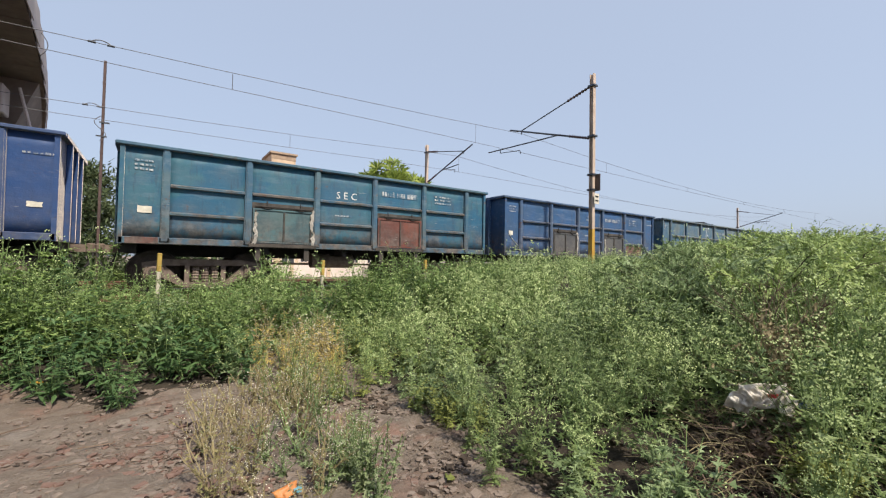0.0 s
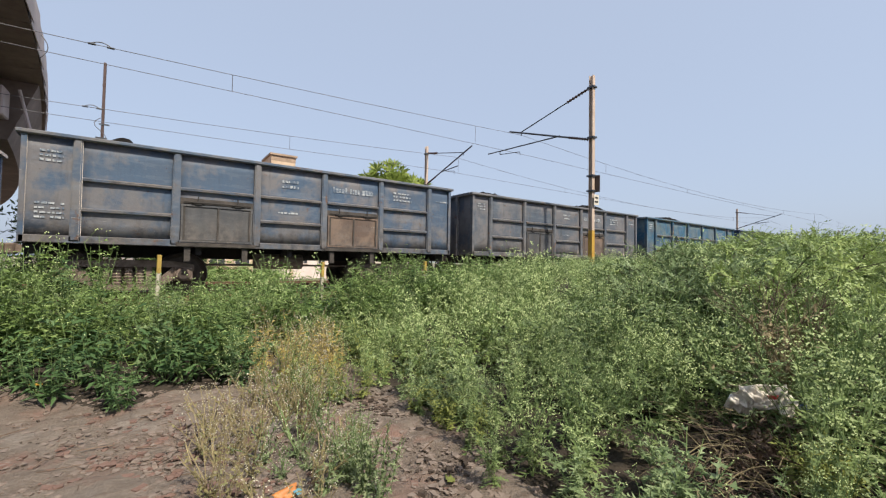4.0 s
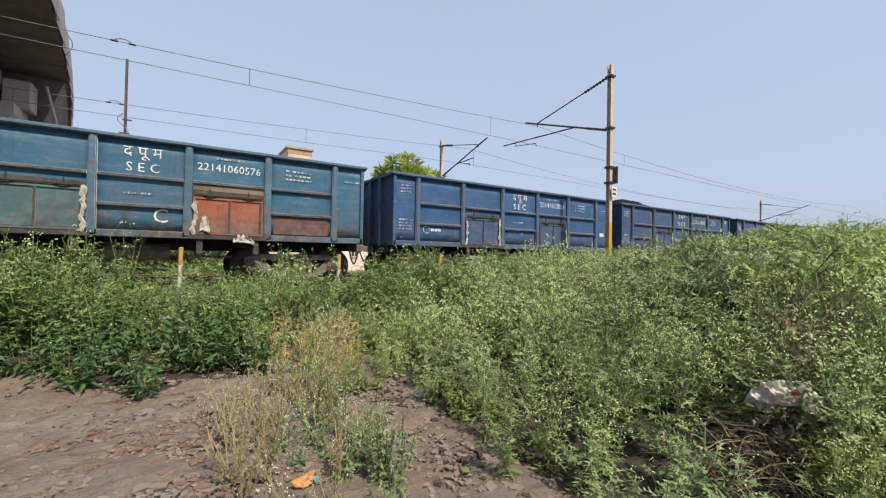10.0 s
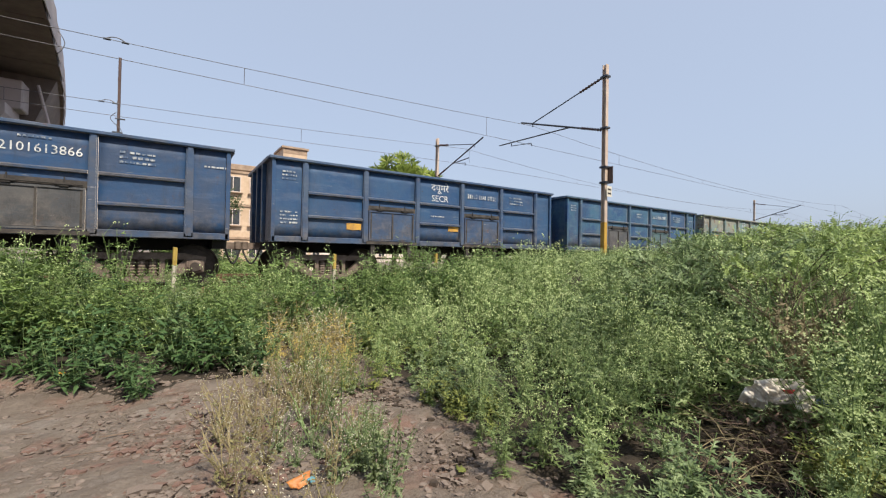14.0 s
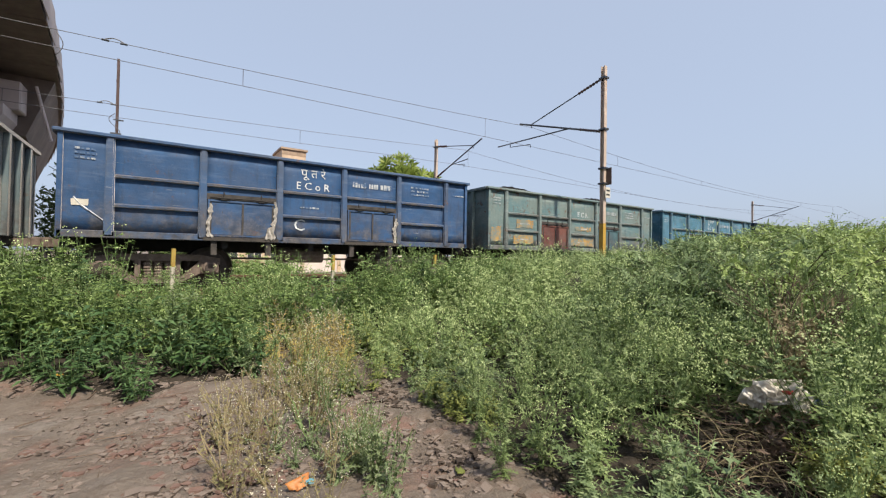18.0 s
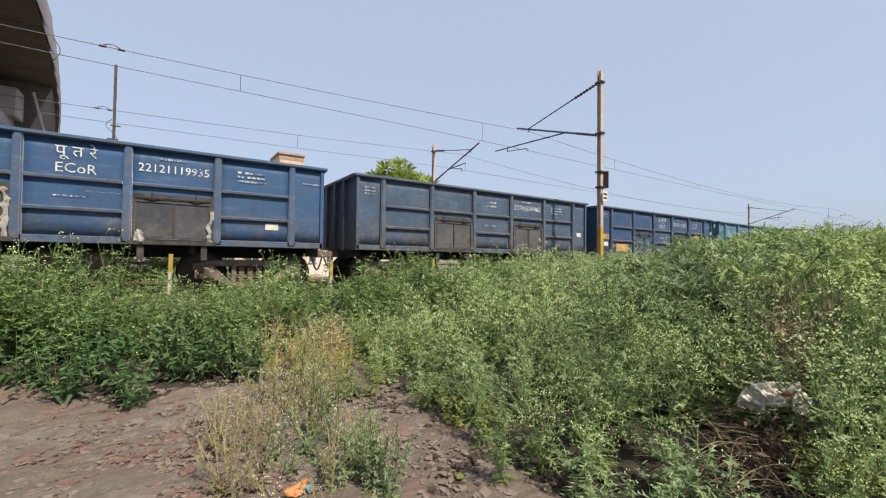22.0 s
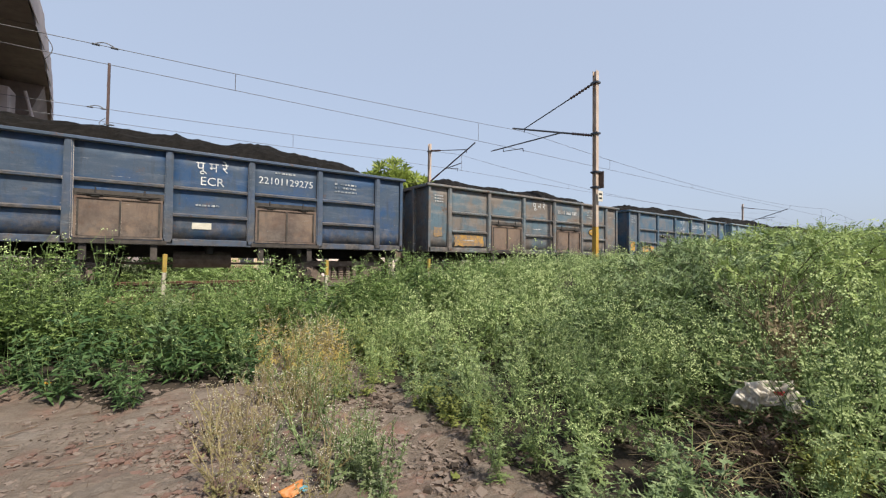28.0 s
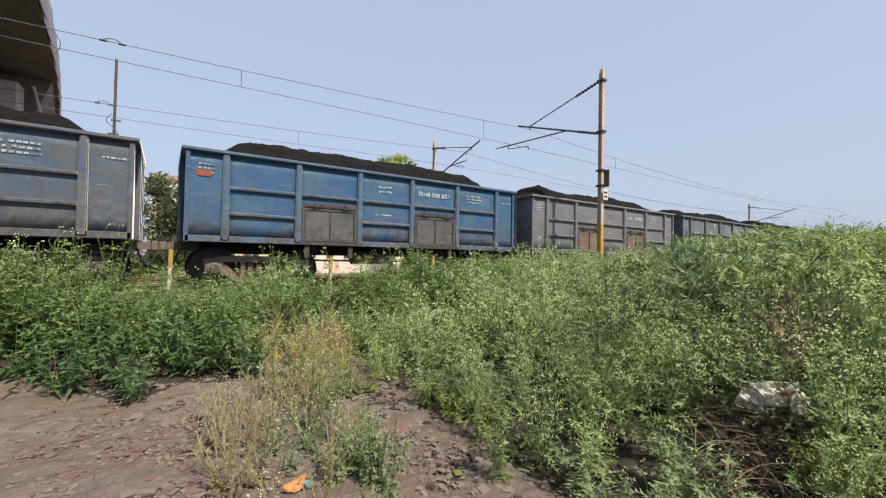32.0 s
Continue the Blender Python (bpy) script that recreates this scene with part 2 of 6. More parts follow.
COAL = simple("coal", (0.004, 0.004, 0.004), (0.017, 0.015, 0.014), 0.95, scale=7, relief=1.0)
COAL.node_tree.nodes["Principled BSDF"].inputs["Specular IOR Level"].default_value = 0.15
LETTER = marking("white_lettering", (0.42, 0.45, 0.48), (0.68, 0.70, 0.72), 0.57)
LETTERDIM = marking("faded_lettering", (0.30, 0.33, 0.36), (0.52, 0.54, 0.56), 0.50)
RED_INK = simple("red_ink", (0.35, 0.03, 0.03), (0.5, 0.06, 0.05), 0.7)
BLACKLINE = simple("black_outline", (0.01, 0.01, 0.01), (0.03, 0.03, 0.03), 0.7)
RAGMAT = simple("dirty_white_cloth", (0.25, 0.23, 0.21), (0.54, 0.51, 0.48), 0.9, scale=9)
ORANGE = simple("orange_wrapper", (0.36, 0.12, 0.03), (0.50, 0.22, 0.06), 0.5, scale=9)
TEAL_F = simple("teal_wrapper", (0.05, 0.20, 0.26), (0.22, 0.36, 0.40), 0.4, scale=9)
BLUEPLASTIC = simple("blue_plastic", (0.03, 0.06, 0.14), (0.10, 0.15, 0.24), 0.4, scale=9)
PLASTER = simple("cream_plaster", (0.44, 0.32, 0.22), (0.64, 0.50, 0.38), 0.9, scale=0.8, relief=0.1)
PLASTER_P = simple("pink_white_plaster", (0.52, 0.44, 0.40), (0.70, 0.62, 0.58), 0.9, scale=0.8, relief=0.1)
BANDING = simple("stained_cornice", (0.21, 0.15, 0.11), (0.46, 0.34, 0.25), 0.9, scale=2.2, relief=0.1)
GLASSDARK = simple("dark_window", (0.03, 0.035, 0.04), (0.07, 0.075, 0.08), 0.2)
BARK = simple("bark", (0.06, 0.045, 0.035), (0.15, 0.11, 0.085), 0.95, scale=9, stretch=(1, 1, 0.3))
STEM = simple("green_stem", (0.09, 0.15, 0.05), (0.19, 0.26, 0.09), 0.8)
SACK = simple("white_plastic_sheet", (0.48, 0.43, 0.37), (0.78, 0.73, 0.66), 0.7, scale=9)
DRYSTEM = simple("straw_stem", (0.20, 0.165, 0.085), (0.36, 0.30, 0.165), 0.9)
STRAW = simple("withered_stalk", (0.13, 0.105, 0.058), (0.33, 0.28, 0.165), 0.95, scale=6)
TWIG = simple("dead_twig", (0.07, 0.045, 0.033), (0.20, 0.145, 0.11), 0.95)
FLOWER = simple("small_pale_bud", (0.34, 0.44, 0.18), (0.56, 0.64, 0.34), 0.9, relief=0)
DRYBUD = simple("small_dry_flower", (0.42, 0.39, 0.29), (0.68, 0.66, 0.56), 0.9, relief=0)
FLAKE = simple("dark_dead_leaf", (0.03, 0.022, 0.017), (0.085, 0.06, 0.045), 0.95)
LEAF_L = leafy("soft_weed_leaf", (0.055, 0.109, 0.031), (0.198, 0.290, 0.097), (0.294, 0.377, 0.156), 0.26)
LEAF_R = leafy("weed_leaf", (0.074, 0.141, 0.042), (0.298, 0.403, 0.160), (0.445, 0.521, 0.277), 0.30)
LEAF_N = leafy("near_weed_leaf", (0.055, 0.102, 0.034), (0.227, 0.307, 0.126), (0.353, 0.420, 0.218), 0.28)
LEAF_V = leafy("silver_green_leaf", (0.067, 0.113, 0.052), (0.231, 0.315, 0.155), (0.353, 0.428, 0.252), 0.28)
# pale shrub leaf; on the far weeds its paleness stands for sky light
LEAF_F = leafy("pale_skylit_bank_leaf", (0.112, 0.176, 0.053), (0.318, 0.413, 0.150), (0.430, 0.499, 0.232), 0.30)
LEAF_W = leafy("broad_weed_leaf", (0.020, 0.054, 0.021), (0.084, 0.156, 0.060), (0.16, 0.24, 0.11), 0.24)
LEAF_G = leafy("grey_green_leaf", (0.105, 0.145, 0.078), (0.255, 0.325, 0.175), (0.36, 0.40, 0.27))
LEAF_S = leafy("pale_straw_leaf", (0.144, 0.126, 0.059), (0.306, 0.279, 0.144), (0.234, 0.270, 0.126))
LEAF_Y = leafy("yellow_green_leaf", (0.135, 0.165, 0.040), (0.31, 0.35, 0.115))
LEAF_D = leafy("dry_weed_leaf", (0.30, 0.215, 0.062), (0.55, 0.445, 0.150), (0.48, 0.46, 0.18), 0.3)
LEAF_T = leafy("long_tree_leaf", (0.055, 0.100, 0.016), (0.23, 0.30, 0.060), (0.40, 0.44, 0.13))
LEAF_B = leafy("dusty_tree_leaf", (0.024, 0.043, 0.020), (0.100, 0.135, 0.068), (0.17, 0.20, 0.12))

# ---- building helpers ----


def part(name, bm, material, parent, label="", m=None):
    """Links a bmesh or a mesh as one object under a thing or a part."""
    if isinstance(bm, bmesh.types.BMesh):
        me = bpy.data.meshes.new(name)
        bm.to_mesh(me)
        bm.free()
        me.materials.append(material)
    else:
        me = bm
    ob = new(name, me)
    ob.parent = parent
    if m is not None:
        ob.matrix_basis = m
    return tagged(ob, label)


def thing(name, label, category, group="", kind="", m=None):
    ob = new(name)
    ob.empty_display_size = 0.2
    if m is not None:
        ob.matrix_basis = m
    return tagged(ob, label, category, group, kind)


def box(bm, x0, y0, z0, x1, y1, z1, bevel=0.0):
    vs = [bm.verts.new(p) for p in ((x0, y0, z0), (x1, y0, z0), (x1, y1, z0), (x0, y1, z0), (x0, y0, z1), (x1, y0, z1), (x1, y1, z1), (x0, y1, z1))]
    fs = [bm.faces.new([vs[i] for i in f]) for f in ((0, 3, 2, 1), (4, 5, 6, 7), (0, 1, 5, 4), (1, 2, 6, 5), (2, 3, 7, 6), (3, 0, 4, 7))]
    if bevel:
        es = list({e for f in fs for e in f.edges})
        bmesh.ops.bevel(bm, geom=es, offset=bevel, segments=1, affect="EDGES", profile=0.5)
    return bm


def boxed(*a, **k):
    return box(bmesh.new(), *a, **k)


def tube(bm, a, b, r0, r1=None, seg=8):
    """A capped tapering bar from a to b."""
    a, b = Vector(a), Vector(b)
    r1 = r0 if r1 is None else r1
    q = (b - a).to_track_quat("Z", "Y").to_matrix()
    rings = []
    for p, r in ((a, r0), (b, r1)):
        rings.append([bm.verts.new(p + q @ Vector((r * math.cos(2 * math.pi * i / seg), r * math.sin(2 * math.pi * i / seg), 0))) for i in range(seg)])
    for i in range(seg):
        j = (i + 1) % seg
        bm.faces.new((rings[0][i], rings[0][j], rings[1][j], rings[1][i]))
    bm.faces.new(rings[0][::-1])
    bm.faces.new(rings[1])
    return bm


def prism(bm, outline, y0, y1):
    """Extrudes an outline in x and z from y0 to y1."""
    a = [bm.verts.new((x, y0, z)) for x, z in outline]
    b = [bm.verts.new((x, y1, z)) for x, z in outline]
    n = len(outline)
    bm.faces.new(a)
    bm.faces.new(b[::-1])
    for i in range(n):
        j = (i + 1) % n
        bm.faces.new((a[j], a[i], b[i], b[j]))
    return bm


def lathe(bm, profile, centre, seg=24, axis="y"):
    """Turns (radius, offset) pairs about an axis through centre."""
    rings = []
    for r, o in profile:
        ring = []
        for i in range(seg):
            a = 2 * math.pi * i / seg
            p = (r * math.cos(a), o, r * math.sin(a)) if axis == "y" else (r * math.cos(a), r * math.sin(a), o)
            ring.append(bm.verts.new(Vector(centre) + Vector(p)))
        rings.append(ring)
    for k in range(len(rings) - 1):
        for i in range(seg):
            j = (i + 1) % seg
            bm.faces.new((rings[k][i], rings[k][j], rings[k + 1][j], rings[k + 1][i]))
    bm.faces.new(rings[0][::-1])
    bm.faces.new(rings[-1])
    return bm


def mesh_from(name, verts, faces, materials, index=None):
    """A mesh from numpy arrays: verts (n, 3), faces (m, 3), a material index for each face."""
    me = bpy.data.meshes.new(name)
    n, m = len(verts), len(faces)
    me.vertices.add(n)
    me.vertices.foreach_set("co", np.asarray(verts, np.float32).ravel())
    me.loops.add(m * 3)
    me.loops.foreach_set("vertex_index", np.asarray(faces, np.int32).ravel())
    me.polygons.add(m)
    me.polygons.foreach_set("loop_start", np.arange(0, m * 3, 3, dtype=np.int32))
    for x in materials:
        me.materials.append(x)
    if index is not None:
        me.polygons.foreach_set("material_index", np.asarray(index, np.int32))
    me.polygons.foreach_set("use_smooth", np.zeros(m, bool))
    me.update()
    me.validate()
    return me


def lettering(text, size):
    """The flat mesh of a text that reads along x and stands in z, centred."""
    cu = bpy.data.curves.new("lettering", "FONT")
    cu.body, cu.size, cu.align_x, cu.resolution_u = text, size, "CENTER", 2
    ob = new("lettering", cu)
    me = bpy.data.meshes.new_from_object(ob.evaluated_get(bpy.context.evaluated_depsgraph_get()))
    bpy.data.objects.remove(ob)
    bpy.data.curves.remove(cu)
    me.transform(Matrix.Rotation(radians(90), 4, "X"))
    me.materials.clear()
    return me


rng = np.random.default_rng(7)
rnd = random.Random(11)


def ss(v):
    v = np.clip(v, 0, 1)
    return v * v * (3 - 2 * v)


# ---- the ground ----
RAIL_Z, TRACK_1, TRACK_2 = 0.68, 12.30, 17.0


def ground_height(x, y):
    """Flat dirt, a weedy bank rising on the +x side, the track bed and low land behind it."""
    x, y = np.asarray(x, float), np.asarray(y, float)
    near = 0.42 * ss((y - 5.2) / 4.0)
    bank = 1.15 * ss((x - 2.3) / 8.5) * (1 - ss((y - 6.2) / 3.0)) * ss((y + 9) / 6)
    rise = 0.30 * ss((x - 2.0) / 4) * ss((y - 4) / 2) * (1 - ss((y - 8.5) / 1.2))
    z = np.maximum(near, 0) + bank + rise
    bed = 0.47 * ss((y - 9.4) / 0.9)
    z = np.where(y > 9.0, np.maximum(z * (1 - ss((y - 9.0) / 1.0)), 0) + np.where(bed > 0, np.maximum(bed, 0.42 * ss((y - 5.2) / 4.0) * (1 - ss((y - 9.0) / 1.0))), 0), z)
    z = np.where(y > 19.0, 0.47 - 0.4 * ss((y - 19.0) / 2.5), z)
    wav = 0.035 * np.sin(1.3 * x + 0.7 * y) * np.sin(0.9 * y - 0.5 * x) + 0.018 * np.sin(3.1 * x + 1) * np.sin(2.7 * y)
    return z + np.where((y > 9.2) & (y < 20), 0, wav)


def left_front(x):
    """Where the weeds beside the dirt begin, in y."""
    return float(np.interp(x, [-4.0, -1.8, -1.2, -0.85, -0.44, 0.0, 0.7, 1.2], [6.7, 6.5, 6.2, 5.75, 5.3, 5.2, 5.25, 5.5])) + 0.08 * math.sin(5 * x)


def right_edge(y):
    """Where the weeds of the bank begin, in x."""
    return float(np.interp(y, [0.0, 1.2, 2.1, 3.2, 3.8, 4.6, 5.4, 6.5, 10.0], [2.55, 2.15, 2.02, 2.25, 2.32, 2.25, 2.35, 2.1, 1.9]))


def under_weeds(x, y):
    """Where the ground is coloured dark for the shade beneath the growth."""
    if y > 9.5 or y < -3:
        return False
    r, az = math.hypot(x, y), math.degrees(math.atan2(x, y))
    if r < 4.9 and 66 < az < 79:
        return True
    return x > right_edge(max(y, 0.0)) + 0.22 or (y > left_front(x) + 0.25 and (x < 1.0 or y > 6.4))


def axis_steps(spans):
    out = []
    for a, b, step in spans:
        out.extend(np.arange(a, b, step))
    return np.array(out + [spans[-1][1]])


def build_ground():
    xs = axis_steps([(-900, -100, 100), (-100, -20, 8), (-20, -4, 0.5), (-4, 3, 0.05), (3, 8, 0.1), (8, 40, 0.5), (40, 120, 8), (120, 1600, 120)])
    ys = axis_steps([(-500, -60, 60), (-60, -6, 6), (-6, 0, 0.5), (0, 7, 0.05), (7, 8, 0.1), (8, 22, 0.2), (22, 60, 4), (60, 1500, 120)])
    gx, gy = np.meshgrid(xs, ys)
    gz = ground_height(gx, gy)
    fine = (gx > -4.2) & (gx < 8) & (gy > -0.3) & (gy < 8)
    bumps = np.zeros_like(gz)
    for i, j in zip(*np.nonzero(fine)):
        p = Vector((gx[i, j], gy[i, j], 0))
        q = Vector((0.92 * p.x + 0.40 * p.y, 3.2 * (0.92 * p.y - 0.40 * p.x), 0))      # wheel ruts and washed ridges
        bumps[i, j] = 0.030 * noise.noise(p * 2.2) + 0.020 * noise.noise(p * 6.0) + 0.014 * noise.noise(p * 11.0) + 0.022 * noise.noise(q * 1.3)
    gz = gz + bumps
    n, m = gx.shape
    verts = np.stack([gx, gy, gz], -1).reshape(-1, 3)
    idx = np.arange(n * m).reshape(n, m)
    a, b, c, d = idx[:-1, :-1].ravel(), idx[:-1, 1:].ravel(), idx[1:, 1:].ravel(), idx[1:, :-1].ravel()
    faces = np.concatenate([np.stack([a, b, c], 1), np.stack([a, c, d], 1)])
    mids = verts[faces].mean(1)
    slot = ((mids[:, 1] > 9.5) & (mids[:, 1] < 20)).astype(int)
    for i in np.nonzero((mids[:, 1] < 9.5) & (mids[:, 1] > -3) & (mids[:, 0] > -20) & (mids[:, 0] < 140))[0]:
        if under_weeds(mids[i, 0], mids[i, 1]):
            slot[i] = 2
    ob = new("ground", mesh_from("ground", verts, faces, [DIRT, BALLAST, SHADE_SOIL], slot))
    for p in ob.data.polygons:
        p.use_smooth = True
    tagged(ob, "pinkish dry dirt ground strewn with rubble beside the railway", "ground", kind="structure")


build_ground()


def build_tracks():
    for y0, nm in ((TRACK_1, "track"), (TRACK_2, "track")):
        tr = thing(nm, "railway track of rusty rails on concrete sleepers in ballast", "track", "railway tracks", "structure")
        for s in (-0.838, 0.838):
            bm = bmesh.new()
            prof = [(-0.07, -0.17), (0.07, -0.17), (0.07, -0.155), (0.012, -0.13), (0.012, -0.045), (0.036, -0.035), (0.036, -0.004), (0.028, 0), (-0.028, 0), (-0.036, -0.004), (-0.036, -0.035), (-0.012, -0.045), (-0.012, -0.13), (-0.07, -0.155)]
            ends = []
            for x in (-300, 900):
                ends.append([bm.verts.new((x, y0 + s + a, RAIL_Z + b)) for a, b in prof])
            k = len(prof)
            for i in range(k):
                j = (i + 1) % k
                bm.faces.new((ends[0][i], ends[1][i], ends[1][j], ends[0][j]))
            part("rail", bm, STEELRAIL, tr)
        v, f = [], []
        for i in range(-40, 120):
            x = i * 0.6
            z = RAIL_Z - 0.175
            c = [(x - .13, y0 - 1.37, z - .2), (x + .13, y0 - 1.37, z - .2), (x + .13, y0 + 1.37, z - .2), (x - .13, y0 + 1.37, z - .2), (x - .1, y0 - 1.35, z), (x + .1, y0 - 1.35, z), (x + .1, y0 + 1.35, z), (x - .1, y0 + 1.35, z)]
            o = len(v)
            v += c
            for q in ((4, 5, 6, 7), (0, 1, 5, 4), (1, 2, 6, 5), (2, 3, 7, 6), (3, 0, 4, 7)):
                f += [(o + q[0], o + q[1], o + q[2]), (o + q[0], o + q[2], o + q[3])]
        ob = part("sleepers", mesh_from("sleepers", np.array(v), np.array(f), [SLEEPER]), None, tr)
        tagged(ob, kind="stuff")


build_tracks()

# ---- overhead line ----


def sag(points, r, seg=5):
    """One bent rod through all the points."""
    bm = bmesh.new()
    pts = [Vector(p) for p in points]
    rings = []
    for i, p in enumerate(pts):
        d = (pts[min(i + 1, len(pts) - 1)] - pts[max(i - 1, 0)]).normalized()
        s = d.cross(Vector((0.2, 0.9, 0.4))).normalized()
        t = d.cross(s)
        rings.append([bm.verts.new(p + r * (math.cos(6.283 * k / seg) * s + math.sin(6.283 * k / seg) * t)) for k in range(seg)])
    for a, b in zip(rings, rings[1:]):
        for k in range(seg):
            j = (k + 1) % seg
            bm.faces.new((a[k], a[j], b[j], b[k]))
    bm.faces.new(rings[0][::-1])
    bm.faces.new(rings[-1])
    return bm


def overhead_wires(y0, masts, top, contact, dip, first, group):
    """A carrying wire that dips between masts, a contact wire and the droppers between."""
    th = thing("overhead_wires", "thin dark overhead electric wires with droppers above the track", "overhead wire", group, "structure")
    cat = []
    for xa, xb in zip(masts, masts[1:]):
        for i in range(14):
            u = i / 14
            cat.append((xa + (xb - xa) * u, y0, top - dip * 4 * u * (1 - u)))
    cat.append((masts[-1], y0, top))
    part("carrying_wire", sag(cat, 0.0085), WIRE, th)
    part("contact_wire", sag([(x, y0, z) for x, z in contact], 0.0080), WIRE, th)
    for i in range(-1, 8):
        x = first + 8.4 * i
        zt = float(np.interp(x, [c[0] for c in cat], [c[2] for c in cat]))
        zb = float(np.interp(x, [c[0] for c in contact], [c[1] for c in contact]))
        part("dropper", tube(bmesh.new(), (x, y0, zt), (x, y0, zb), 0.008, seg=4), WIRE, th)
    return th


MASTS = [-41.0, 12.45, 53.8, 95.0, 137.0, 178.0, 220.0]
overhead_wires(TRACK_1, MASTS, 6.93, [(-41, 6.12), (-12, 5.97), (-2, 6.0), (6, 6.09), (12.4, 6.13), (30, 6.08), (53.8, 6.13), (220, 6.13)], 0.68, 1.58, "overhead lines")
overhead_wires(TRACK_2, MASTS, 6.95, [(-41, 6.12), (-12, 5.8), (-2.7, 5.83), (4, 5.95), (8.5, 6.09), (12.4, 6.15), (30, 6.05), (53.8, 6.13), (220, 6.13)], 0.90, 4.3, "overhead lines")


def wire_splice(x, y, z, slope):
    th = thing("wire_splice", "dark splice clamp with a looped jumper on the wire", "wire clamp", "wire clamps")
    part("clamp", tube(bmesh.new(), (x - 0.24, y, z - slope * 0.24), (x - 0.10, y, z - slope * 0.10), 0.024, seg=6), GALV, th)
    part("clamp", tube(bmesh.new(), (x + 0.10, y, z + slope * 0.10), (x + 0.24, y, z + slope * 0.24), 0.024, seg=6), GALV, th)
    pts = [(x - 0.22 + 0.44 * i / 10, y, z - 0.01 + 0.09 * math.sin(math.pi * i / 10)) for i in range(11)]
    part("jumper", sag(pts, 0.012), WIRE, th)


def carry_z(x, xa, xb, top, dip):
    u = (x - xa) / (xb - xa)
    return top - dip * 4 * u * (1 - u)


wire_splice(-1.15, TRACK_1, carry_z(-1.15, -41, 12.45, 6.93, 0.68), 0.01)
wire_splice(-1.75, TRACK_2, carry_z(-1.75, -41, 12.45, 6.95, 0.90), 0.01)


def insulator(name, a, b, parent):
    """A ribbed porcelain rod."""
    a, b = Vector(a), Vector(b)
    turn = (b - a).to_track_quat("Z", "Y").to_matrix().to_4x4()
    n, seg = 15, 8
    bm, rings = bmesh.new(), []
    for i in range(n):
        r, z = (0.028 if i % 2 else 0.058), (b - a).length * i / (n - 1)
        rings.append([bm.verts.new(a + turn @ Vector((r * math.cos(6.2832 * k / seg), r * math.sin(6.2832 * k / seg), z))) for k in range(seg)])
    for lo, hi in zip(rings, rings[1:]):
        for k in range(seg):
            bm.faces.new((lo[k], lo[(k + 1) % seg], hi[(k + 1) % seg], hi[k]))
    bm.faces.new(rings[0][::-1])
    bm.faces.new(rings[-1])
    return part(name, bm, PORCELAIN, parent)


